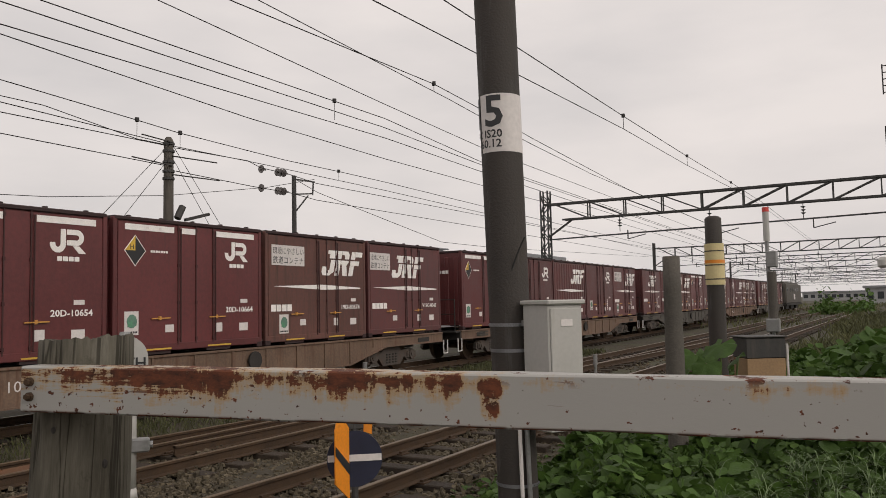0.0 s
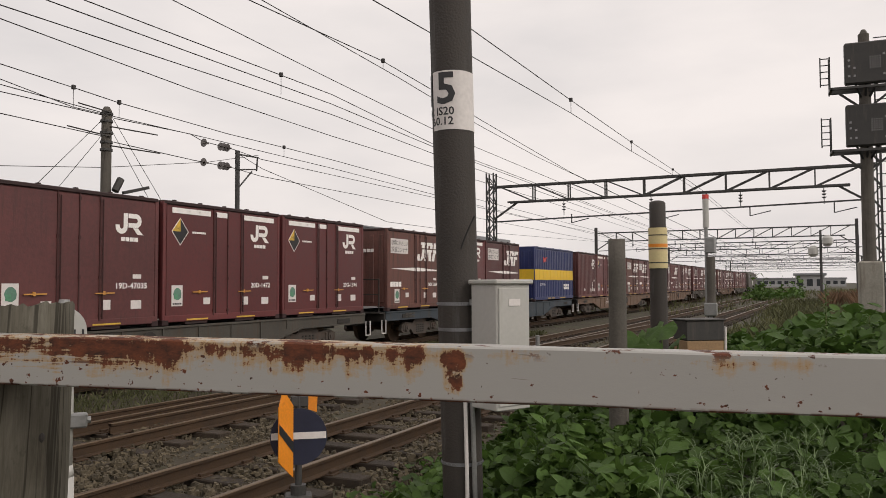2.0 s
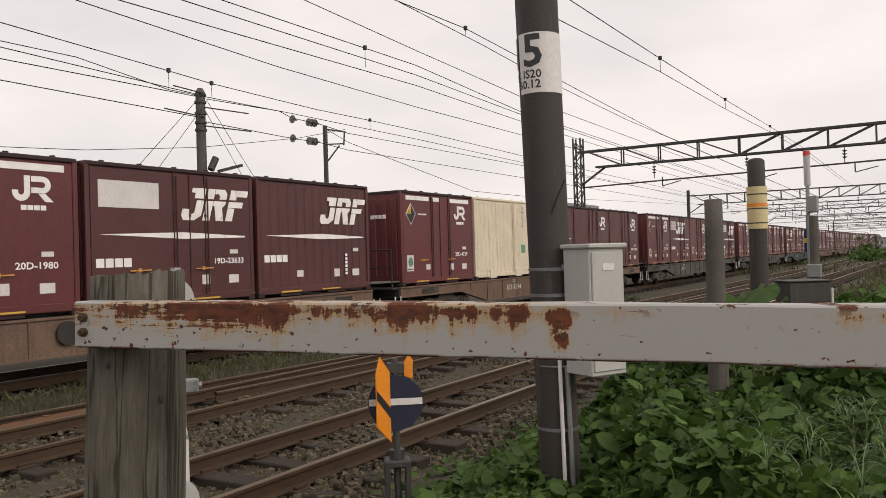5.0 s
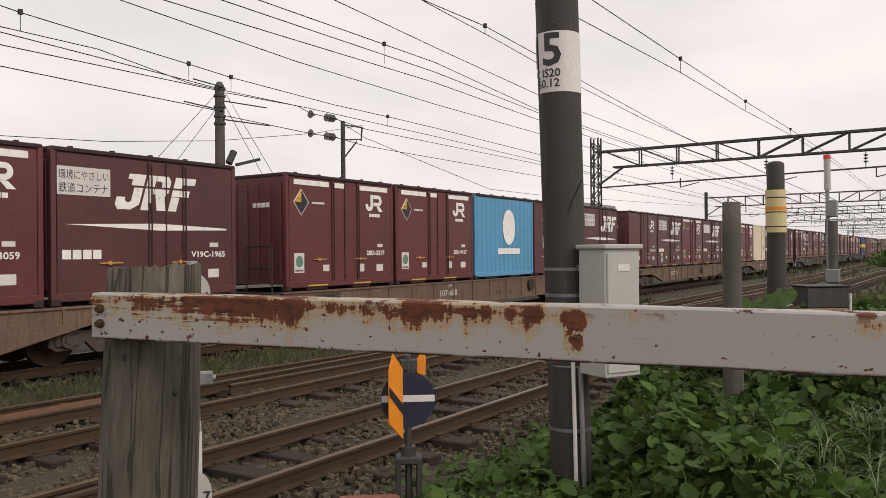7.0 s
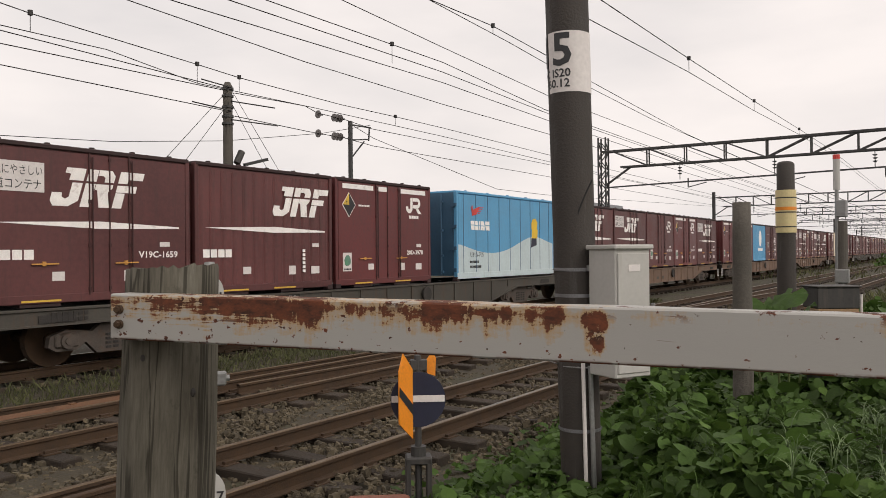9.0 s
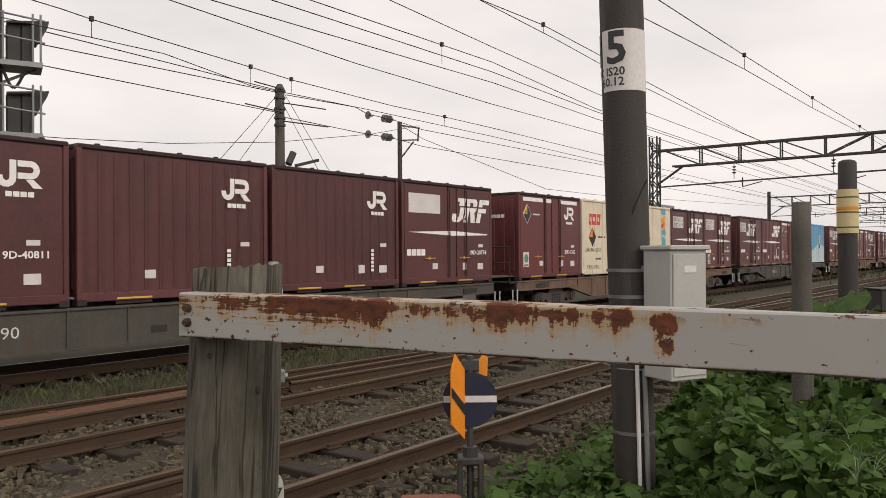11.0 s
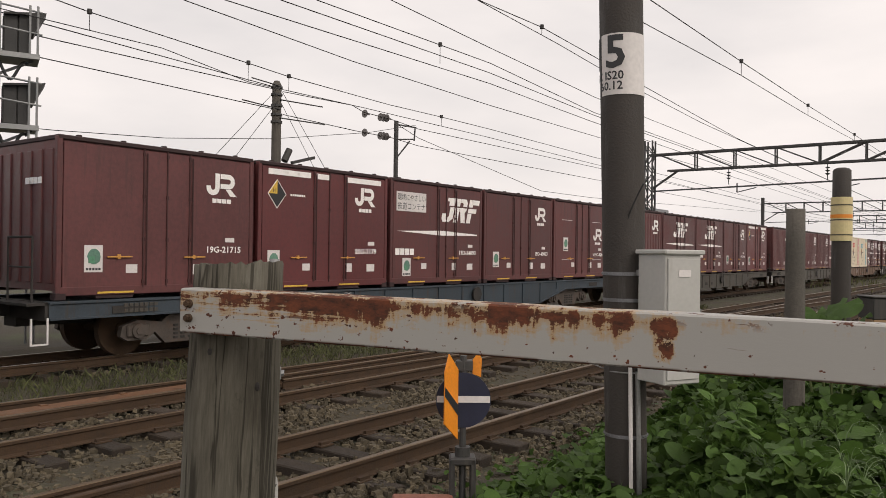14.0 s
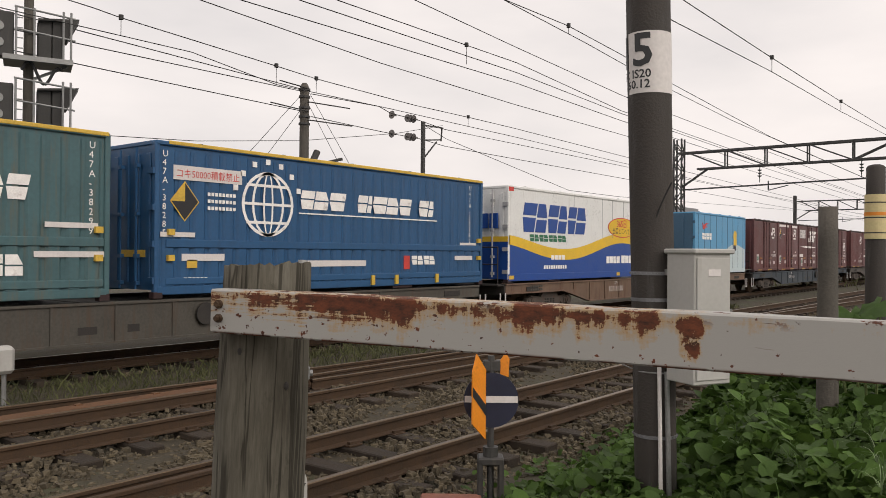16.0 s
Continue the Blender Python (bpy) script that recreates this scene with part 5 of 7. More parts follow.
def grass_tufts(name, label, n, region, material, seed, reach=0.34, width=0.0035):
    """Arching blades in tufts that rise out of the weeds and bend over at the tip."""
    rng = np.random.default_rng(seed)
    V, F = [], []
    for _ in range(n):
        cx, cy = rng.uniform(region[0], region[1]), rng.uniform(region[2], region[3])
        cz = canopy(cx, cy) - 0.12
        for _ in range(rng.integers(5, 12)):
            a, L = rng.uniform(0, 6.283), reach * rng.uniform(0.5, 1.2)
            bend, up = rng.uniform(0.5, 1.1), rng.uniform(0.7, 1.1)
            px, py = -math.sin(a) * width, math.cos(a) * width
            b0 = len(V)
            for k in range(6):
                u = k / 5
                d = L * bend * u * u * 0.8
                z = cz + L * up * (u * 1.5 - 1.0 * u * u)
                q = (1 - 0.85 * u) if k else 0.7
                V += [(cx + math.cos(a) * d - px * q, cy + math.sin(a) * d - py * q, z), (cx + math.cos(a) * d + px * q, cy + math.sin(a) * d + py * q, z)]
            F += [(b0 + 2 * k, b0 + 2 * k + 1, b0 + 2 * k + 3, b0 + 2 * k + 2) for k in range(5)]
    me = bpy.data.meshes.new(name)
    me.from_pydata(V, [], F)
    me.materials.append(material)
    tagged(new(name, me), label, "grass", kind="stuff")


grass_tufts("grass_tufts", "pale green arching grass among the weeds", 210, (-0.9, 1.3, 3.2, 6.6), mat("pale_grass_blade", (0.14, 0.20, 0.085), 0.6, 0, 0.2, 3, island=0.35), 31)
grass_tufts("grass_tufts", "thin dark grass among the creepers", 120, (-3.2, -1.0, 3.0, 6.5), LEAFMID, 32, 0.26, 0.003)


def tall_weed(x, y, h, seed):
    """A straight stem set all round with narrow drooping leaves."""
    p = thing("tall_weed", "tall single-stemmed green weed with narrow leaves", "plant", m=pose(x, y, ground_height(x, y)))
    rng = np.random.default_rng(seed)
    bm = BM()
    rod(bm, (0, 0, 0), (0.02, 0, h), 0.009, 0.004, seg=6)
    part("stem", bm, STEM, p)
    bm = BM()
    for i in range(110):
        z = h * (0.35 + 0.65 * i / 109)
        a, L = i * 2.4 + rng.uniform(-0.3, 0.3), 0.19 * (1.15 - 0.85 * i / 109) * rng.uniform(0.8, 1.2)
        d, e = Vector((math.cos(a), math.sin(a), 0)), Vector((-math.sin(a), math.cos(a), 0))
        c = Vector((0.02 * z / h, 0, z))
        w = L * 0.13
        poly(bm, [c, c + d * L * 0.45 + e * w + Vector((0, 0, L * 0.3)), c + d * L + Vector((0, 0, L * 0.12)), c + d * L * 0.45 - e * w + Vector((0, 0, L * 0.3))])
    part("foliage", bm, LEAFMID, p)


tall_weed(0.05, 7.7, 1.66, 41)
tall_weed(0.42, 8.6, 1.36, 42)


def twin_lamp_signal():
    s = thing("twin_lamp_post", "slim dark post with two round pale lamp heads", "railway signal", m=pose(-0.13, 78, 0))
    bm = BM()
    rod(bm, (0, 0, -0.2), (0, 0, 6.5), 0.13, 0.10, seg=12)
    part("shaft", bm, DARKSTEEL, s)
    for x, z in ((0.55, 5.5), (-0.62, 4.6)):
        bm = BM()
        rod(bm, (x, -0.15, z - 0.25), (x, -0.15, z + 0.25), 0.42, seg=20)
        rod(bm, (x, -0.15, z + 0.25), (x, -0.15, z + 0.5), 0.42, 0.2, seg=20)
        rod(bm, (x, -0.15, z - 0.5), (x, -0.15, z - 0.25), 0.2, 0.42, seg=20)
        bar(bm, (0, 0, z), (x, -0.1, z), 0.08)
        part("lamp_head", bm, BOXGREY, s, "round pale lamp head")


twin_lamp_signal()


def grass_field(name, label, n, region, h, material, seed, bare=0.0):
    rng = np.random.default_rng(seed)
    x0, x1, y0, y1 = region
    X, Y = rng.uniform(x0, x1, n), rng.uniform(y0, y1, n)
    if bare:
        keep = np.array([noise.noise((a * 0.45, b * 0.16, seed)) > bare - 0.5 for a, b in zip(X, Y)])
        X, Y = X[keep], Y[keep]
        n = len(X)
    Z = np.array([ground_height(a, b) for a, b in zip(X, Y)]) - 0.02
    a = rng.uniform(0, 6.28, n)
    hh = h * rng.uniform(0.4, 1.3, n)
    w = 0.002 + 0.0006 * np.clip(Y, 0, 60)
    dx, dy = np.cos(a), np.sin(a)
    lean = rng.normal(0, 0.35, (n, 2)) * hh[:, None]
    V = np.stack([np.stack([X - dx * w, Y - dy * w, Z], 1), np.stack([X + dx * w, Y + dy * w, Z], 1),
                  np.stack([X + dx * w * 0.7 + lean[:, 0] * 0.4, Y + dy * w * 0.7 + lean[:, 1] * 0.4, Z + hh * 0.6], 1), np.stack([X + lean[:, 0], Y + lean[:, 1], Z + hh], 1)], 1)
    F = np.concatenate([np.array([(0, 1, 2)])[None] + (np.arange(n) * 4)[:, None, None], np.array([(0, 2, 3)])[None] + (np.arange(n) * 4)[:, None, None]], 1).reshape(-1, 3)
    me = bpy.data.meshes.new(name)
    me.from_pydata(V.reshape(-1, 3).tolist(), [], F.tolist())
    me.materials.append(material)
    tagged(new(name, me), label, "grass", kind="stuff")


OLIVE = mat("olive_grass_blade", (0.060, 0.064, 0.022), 0.8, 0, 0.25, 2, island=0.4)
grass_field("grass", "dry yellowish grass on the open yard ground", 22000, (-3.0, 9.0, 14, 70), 0.33, GRASSY, 11, 0.42)
grass_field("grass", "green grass patches on the open yard ground", 16000, (-3.0, 9.0, 13, 80), 0.42, OLIVE, 16, 0.45)
grass_field("grass", "tall rust-brown dry weeds beside the far rails", 3600, (0.2, 4.5, 56, 80), 0.95, DRYWEED, 17, 0.38)
grass_field("grass", "dry low grass between the far tracks", 12000, (-22, 12, 50, 220), 0.5, GRASSY, 12, 0.45)
grass_field("grass", "thin grass strip beside the running line", 9000, (-11.4, -9.75, 1, 30), 0.16, OLIVE, 13)


def big_leaf_plant():
    p = thing("butterbur", "broad-leaved green plant beside the short post", "plant", m=pose(-1.42, 7.75, 0))
    for i, (x, y, z, s, az, tilt) in enumerate(((-0.12, -0.2, 1.18, 0.20, 200, 38), (0.12, -0.25, 1.28, 0.21, 150, 30), (0.02, -0.42, 1.12, 0.17, 180, 50),
                                             (-0.30, -0.1, 1.08, 0.13, 230, 25), (0.24, -0.1, 1.16, 0.14, 100, 35))):
        bm = BM()
        c = bm.verts.new((0, 0, 0))
        ring = []
        for k in range(18):
            a = radians(-150 + k * 300 / 17)
            r = s * (1 + 0.10 * math.sin(k * 2.4)) * (0.75 + 0.25 * math.cos(a))
            ring.append(bm.verts.new((r * math.sin(a), -r * math.cos(a), -0.25 * r * r / s + 0.02 * math.sin(k * 1.9))))
        for a, b in zip(ring, ring[1:]):
            bm.faces.new((c, a, b))
        leaf = part("leaf", bm, LEAFBIG, p, smooth=True)
        leaf.matrix_local = pose(x, y, z + 0.12, tilt, 0, az - 180)
        bm = BM()
        rod(bm, (x, y, z + 0.12), (x * 0.3, y * 0.3 + 0.05, 0.05), 0.009, 0.014, seg=6)
        part("stalk", bm, STEM, p)


big_leaf_plant()


def relay_stand(x, y):
    r = thing("lineside_stub", "short white-topped lineside stub post beside the track", "marker", "lineside stubs", m=pose(x, y, 0))
    bm = BM()
    rod(bm, (0, 0, -0.3), (0, 0, 0.35), 0.035, seg=10)
    rod(bm, (0, 0, 0.35), (0, 0, 0.6), 0.05, seg=12)
    part("stub", bm, STEEL, r)


relay_stand(-5.95, 17.5)
relay_stand(-9.9, 14.0)


def left_equipment():
    r = thing("track_lamp", "pale rounded lamp head on thin stand by the line", "lamp", m=pose(-10.15, 4.12, 0))
    bm = BM()
    rod(bm, (0, 0, -0.2), (0, 0, 0.28), 0.03, seg=10)
    box(bm, -0.08, 0.08, -0.1, 0.1, -0.24, -0.12, 0.01)
    part("stand", bm, STEEL, r)
    bm = BM()
    box(bm, -0.1, 0.1, -0.14, 0.1, 0.28, 0.62, 0.045)
    part("head", bm, BOXGREY, r)


left_equipment()

# ---- the container train ----
TRACK_X = -12.925
DECK = 1.0
PITCH = 20.4


def stroke(bm, x, pts, w, d=0.005):
    """A flat band of even width along (y, z) points, its corners mitred."""
    n = len(pts)
    rim = []
    for i, (a, b) in enumerate(pts):
        p0, p1 = pts[max(i - 1, 0)], pts[min(i + 1, n - 1)]
        if 0 < i < n - 1:
            u0, u1 = Vector((a - p0[0], b - p0[1])).normalized(), Vector((p1[0] - a, p1[1] - b)).normalized()
        else:
            u0 = u1 = Vector((p1[0] - p0[0], p1[1] - p0[1])).normalized()
        m = Vector((-(u0.y + u1.y), u0.x + u1.x)).normalized()
        k = w / 2 / max(0.4, m.dot(Vector((-u0.y, u0.x))))
        rim.append(((a + m.x * k, b + m.y * k), (a - m.x * k, b - m.y * k)))
    for (a0, b0), (a1, b1) in zip(rim, rim[1:]):
        panel(bm, x, [b0, b1, a1, a0], 0, d)


def arc(cy, cz, ry, rz, a0, a1, n=7):
    return [(cy + ry * math.cos(radians(a0 + (a1 - a0) * i / n)), cz + rz * math.sin(radians(a0 + (a1 - a0) * i / n))) for i in range(n + 1)]


def logo_small(parent, y, z, s=1.0):
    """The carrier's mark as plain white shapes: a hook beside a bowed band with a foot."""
    bm = BM()
    X = 1.225
    at = lambda pts: [(y + a * s, z + b * s) for a, b in pts]
    stroke(bm, X, at([(0.215, 0.36)] + arc(0.13, 0.13, 0.085, 0.085, 0, -180) + [(0.045, 0.155)]), 0.085 * s)
    stroke(bm, X, at([(0.275, 0.318), (0.44, 0.318)] + arc(0.44, 0.238, 0.08, 0.08, 80, -80, 8) + [(0.44, 0.158), (0.275, 0.158)]), 0.080 * s)
    panel(bm, X, at([(0.375, 0.112), (0.48, 0.112), (0.60, 0.0), (0.475, 0.0)]), 0, 0.005)
    for i in range(4):
        q = at([(0.12 + i * 0.095, -0.12), (0.20 + i * 0.095, -0.12), (0.20 + i * 0.095, -0.05), (0.12 + i * 0.095, -0.05)])
        panel(bm, X, q, 0, 0.005)
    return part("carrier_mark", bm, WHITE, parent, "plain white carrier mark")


def logo_large(parent, y, z, s=1.05, wide=1.31):
    """The older mark: three slanting white shapes, cut through by a thin line."""
    bm = BM()
    X = 1.225
    k = 0.24
    q = lambda pts: panel(bm, X, [(y + (a + k * b) * wide, z + b * s) for a, b in pts], 0, 0.005)
    q([(0.0, 0.08), (0.05, 0.0), (0.24, 0.0), (0.35, 0.09), (0.35, 0.36), (0.22, 0.36), (0.22, 0.14), (0.18, 0.11), (0.13, 0.14), (0.12, 0.20), (0.0, 0.20)])
    q([(0.17, 0.395), (0.35, 0.395), (0.35, 0.58), (0.10, 0.58), (0.10, 0.50), (0.17, 0.49)])
    q([(0.39, 0.0), (0.52, 0.0), (0.52, 0.36), (0.39, 0.36)])
    q([(0.39, 0.395), (0.52, 0.395), (0.52, 0.58), (0.39, 0.58)])
    q([(0.53, 0.49), (0.60, 0.49), (0.63, 0.46), (0.63, 0.395), (0.76, 0.395), (0.76, 0.50), (0.70, 0.58), (0.53, 0.58)])
    q([(0.53, 0.27), (0.56, 0.27), (0.64, 0.0), (0.78, 0.0), (0.71, 0.24), (0.76, 0.31), (0.76, 0.36), (0.53, 0.36)])
    q([(0.82, 0.0), (0.95, 0.0), (0.95, 0.24), (0.82, 0.24)])
    q([(0.82, 0.25), (1.10, 0.25), (1.10, 0.36), (0.82, 0.36)])
    q([(0.82, 0.395), (0.95, 0.395), (0.95, 0.46), (1.16, 0.46), (1.16, 0.58), (0.82, 0.58)])
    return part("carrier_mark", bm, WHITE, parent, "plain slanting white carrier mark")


def bars_mark(bm, x, y, z, n, w, h, gap=0.25, mi=0):
    for i in range(n):
        rect(bm, x, y + i * w, y + (i + 1 - gap) * w, z, z + h, mi, 0.005)


def container_shell(c, L, H, W, material, ribs=0, castings=False, edge=EDGE, end=None):
    """Box shell with frame, recessed panels or ribs, end doors and roof."""
    hw, hl = W / 2, L / 2
    bm = BM()
    box(bm, -hw + 0.03, hw - 0.03, -hl + 0.03, hl - 0.03, 0.14, H - 0.03)
    if ribs:
        step = (L - 0.24) / ribs
        for i in range(ribs):
            y = -hl + 0.12 + i * step
            pts = [(hw - 0.028, y + step * 0.10), (hw + 0.0, y + step * 0.25), (hw + 0.0, y + step * 0.75), (hw - 0.028, y + step * 0.90)]
            lo, up = [bm.verts.new((a, b, 0.2)) for a, b in pts], [bm.verts.new((a, b, H - 0.14)) for a, b in pts]
            for k in range(3):
                bm.faces.new((lo[k], lo[k + 1], up[k + 1], up[k]))
            bm.faces.new(up[::-1])
            bm.faces.new(lo)
    else:
        box(bm, hw - 0.03, hw - 0.001, -hl + 0.1, hl - 0.1, 0.18, H - 0.1, 0.006)
    part("body", bm, material, c)
    bm = BM()
    for sy in (-1, 1):
        for sx in (-1, 1):
            x0, y0 = sx * (hw - 0.10), sy * (hl - 0.09)
            box(bm, min(x0, sx * (hw + 0.004)), max(x0, sx * (hw + 0.004)), min(y0, sy * hl), max(y0, sy * hl), 0.1, H - 0.02, 0.012)
    for sx in (-1, 1):
        a, b = sorted((sx * (hw - 0.08), sx * (hw + 0.006)))
        box(bm, a, b, -hl + 0.05, hl - 0.05, 0.06, 0.20, 0.012)
    part("frame", bm, material, c)
    bm = BM()
    box(bm, -hw + 0.02, hw + 0.008, -hl + 0.01, hl - 0.01, H - 0.075, H, 0.015)
    for i in range(5):
        y = -hl + L * (i + 0.5) / 5
        box(bm, hw - 0.12, hw - 0.05, y - 0.03, y + 0.03, H, H + 0.03)
    part("roof", bm, edge, c, "grimy roof edge")
    # rear end with its pressed ribs
    bm = BM()
    for i in range(7):
        x = -hw + 0.22 + i * (W - 0.44) / 6
        box(bm, x - 0.07, x + 0.07, -hl + 0.005, -hl + 0.04, 0.25, H - 0.2, 0.012)
    part("end_panel", bm, end or material, c)
    bm = BM()
    for sy in (-1, 1):
        for sx in (-1, 1):
            x0, y0 = sx * (hw - 0.15), sy * (hl - 0.16)
            box(bm, min(x0, sx * (hw + 0.008)), max(x0, sx * (hw + 0.008)), min(y0, sy * (hl + 0.004)), max(y0, sy * (hl + 0.004)), 0.0, 0.11, 0.01)
    for y in (-hl * 0.48, hl * 0.34):
        box(bm, hw - 0.5, hw - 0.02, y - 0.32, y + 0.32, 0.01, 0.10)
    part("skid", bm, EDGE, c)


def door_fittings(c, L, H, hw, seams, latches):
    bm = BM()
    for y in seams:
        box(bm, hw - 0.004, hw + 0.014, y - 0.011, y + 0.011, 0.16, H - 0.07)
        for z in (0.26, 0.95, 1.65, H - 0.16):
            box(bm, hw - 0.004, hw + 0.024, y - 0.02, y + 0.02, z - 0.03, z + 0.03)
    for y in seams[:1] + seams[-1:]:
        rod(bm, (hw + 0.028, y + 0.05, 0.2), (hw + 0.028, y + 0.05, H - 0.14), 0.013, seg=6)
    part("door_seam", bm, LINE, c)
    bm = BM()
    for y in latches:
        bar(bm, (hw + 0.03, y, 0.66), (hw + 0.03, y + 0.42, 0.665), 0.022)
        box(bm, hw, hw + 0.035, y + 0.17, y + 0.22, 0.63, 0.70)
    part("latch_handle", bm, AMBER, c, "amber latch handles")
    bm = BM()
    for y in (-L * 0.24, L * 0.17):
        box(bm, hw - 0.02, hw + 0.012, y - 0.31, y + 0.31, 0.085, 0.115)
    part("fork_pocket", bm, YELLOW, c, "yellow fork pocket guard")


def sticker(c, y, z, w=0.30, h=0.42):
    bm = BM()
    rect(bm, 1.225, y, y + w, z, z + h, 0, 0.004)
    cx, cz = y + w * 0.52, z + h * 0.58
    panel(bm, 1.228, [(cx + w * 0.36 * math.cos(a * 0.628) * (1 + 0.1 * math.sin(a * 3)), cz + w * 0.42 * math.sin(a * 0.628)) for a in range(10)], 1, 0.005)
    rect(bm, 1.231, cx - w * 0.30, cx + 0.01, cz - w * 0.34, cz, 2, 0.005)
    bars_mark(bm, 1.228, y + 0.03, z + 0.03, 5, (w - 0.05) / 5, 0.035, 0.3, 3)
    return part("eco_sticker", bm, [PLATE, PALEBLUE, GREEN, INK], c, "white sticker with green tree emblem")


def hazard_diamond(c, y, z, r, x=1.225, upper=YELLOW, lower=INK, rim=WHITE):
    bm = BM()
    panel(bm, x, [(y - r * 0.82, z), (y, z - r), (y + r * 0.82, z), (y, z + r)], 2, 0.003)
    k = 0.92
    panel(bm, x + 0.002, [(y - r * 0.82 * k, z), (y, z - r * k), (y + r * 0.82 * k, z), (y, z)], 1, 0.004)
    panel(bm, x + 0.002, [(y, z), (y + r * 0.82 * k, z), (y, z + r * k)], 1, 0.004)
    panel(bm, x + 0.004, [(y - r * 0.82 * k, z), (y, z), (y, z + r * k)], 0, 0.004)
    return part("placard", bm, [upper, lower, rim], c, "black and yellow diamond placard")


def small_plates(c, spots, hw=1.225):
    bm = BM()
    for y, z, w, h in spots:
        rect(bm, hw, y, y + w, z, z + h, 0, 0.005)
    return part("data_plate", bm, PLATE, c)


def box_twelve(style, number=""):
    """Twelve-foot domestic container, 3.715 m long, in one of the train's liveries."""
    L, H = 3.715, 2.5
    colour = {"HAZ": RED, "SMALLM": MAROON, "LOWM": MAROON, "RIB": MAROON, "RIBL": MAROON, "ECO": MAROON, "ECV": MAROON, "ECOB": BROWN, "PLATE": MAROON, "BIGM": MAROON}[style]
    c = thing("freight_container", "", "container", "containers of the freight train")
    ribs = 13 if style in ("RIB", "RIBL") else 0
    container_shell(c, L, H, 2.45, colour, ribs)
    door_fittings(c, L, H, 1.225, [] if ribs else ([-0.42, 0.02, 0.46] if style not in ("ECO", "ECOB", "ECV", "PLATE") else [-0.1, 0.26, 0.62]), [-1.05, 0.35]) if not ribs else None
    if ribs:
        bm = BM()
        for y in (-0.9, 0.4):
            box(bm, 1.205, 1.237, y - 0.31, y + 0.31, 0.085, 0.115)
        part("fork_pocket", bm, YELLOW, c, "yellow fork pocket guard")
    what = "maroon"
    if style == "HAZ":
        what = "red"
        bm = BM()
        for y0, y1 in ((-1.62, -0.52), (-0.36, 0.0), (0.55, 1.62)):
            rect(bm, 1.225, y0, y1, 2.26, 2.37, 0, 0.006)
        part("top_band", bm, WHITE, c, "white band under the roof")
        hazard_diamond(c, -1.40, 1.89, 0.285)
        letter(c, "H", 1.236, -1.52, 1.91, 0.13, INK)
        bm = BM()
        bars_mark(bm, 1.225, -1.06, 1.87, 7, 0.058, 0.04)
        part("small_marking", bm, WHITE, c)
        logo_small(c, 0.78, 1.78, 1.1)
        sticker(c, -1.62, 0.38)
        what = "red steel freight container with white top band and diamond placard"
    elif style in ("SMALLM", "RIB"):
        logo_small(c, 0.80, 1.76, 1.1)
        if style == "SMALLM":
            sticker(c, -1.42, 0.42)
        what = "maroon steel freight container with white carrier mark" if style == "SMALLM" else "maroon ribbed freight container with white carrier mark"
    elif style == "LOWM":
        logo_small(c, 0.82, 1.26, 1.1)
        sticker(c, -1.25, 0.9)
        bm = BM()
        for y in (-1.35, 0.75):
            rect(bm, 1.225, y, y + 0.65, 1.86, 1.875, 0, 0.005)
            rect(bm, 1.225, y, y + 0.65, 0.62, 0.635, 0, 0.005)
        part("small_marking", bm, PLATE, c)
        what = "maroon vented freight container with low white carrier mark"
    else:
        logo_large(c, -0.78 if style in ("BIGM", "ECV") else 0.04, 1.56)
        bm = BM()
        panel(bm, 1.225, [(-1.64, 1.285), (0.1, 1.215), (1.62, 1.245), (1.62, 1.275), (0.1, 1.335)], 0, 0.005)
        part("taper_stripe", bm, WHITE, c, "tapering white stripe")
        if style in ("ECO", "ECOB"):
            bm = BM()
            rect(bm, 1.225, -1.66, -0.56, 1.75, 2.20, 0, 0.008)
            part("slogan_board", bm, PLATE, c, "white slogan board")
            letter(c, "環境にやさしい", 1.236, -1.63, 2.01, 0.170, INK, squeeze=0.88)
            letter(c, "鉄道コンテナ", 1.236, -1.63, 1.80, 0.180, INK, squeeze=0.96)
        elif style == "ECV":
            bm = BM()
            rect(bm, 1.225, -1.76, -0.84, 1.75, 2.20, 0, 0.008)
            part("slogan_board", bm, PLATE, c, "white slogan board")
            letter(c, "環境にやさしい", 1.236, -1.74, 2.01, 0.165, INK, squeeze=0.76)
            letter(c, "鉄道コンテナ", 1.236, -1.74, 1.80, 0.175, INK, squeeze=0.82)
        elif style == "PLATE":
            bm = BM()
            rect(bm, 1.225, -1.62, -0.42, 1.74, 2.20, 0, 0.008)
            part("blank_board", bm, PLATE, c, "blank white board")
        bm = BM()
        bars_mark(bm, 1.225, -1.68, 0.73, 4, 0.175, 0.15, 0.16)
        part("small_marking", bm, WHITE, c, "white lettering as plain bars")
        if style in ("ECO", "ECOB"):
            sticker(c, -1.42, 0.24)
        what = {"RIBL": "maroon ribbed freight container with large white mark and stripe", "ECOB": "faded brown freight container with slogan board and white stripe",
                "BIGM": "maroon freight container with large white mark and stripe"}.get(style, "maroon freight container with white board, mark and stripe")
    small_plates(c, [(-0.72, 0.40, 0.2, 0.14), (0.52, 0.36, 0.19, 0.18), (1.22, 0.93, 0.2, 0.08), (1.18, 0.36, 0.25, 0.16)])
    # mark on the rear end, a row of small bars
    bm = BM()
    for i in range(4):
        box(bm, 0.25 + i * 0.13, 0.35 + i * 0.13, -L / 2 - 0.004, -L / 2 + 0.01, 1.78, 1.88)
    part("end_mark", bm, WHITE, c)
    c["label"] = what
    return c


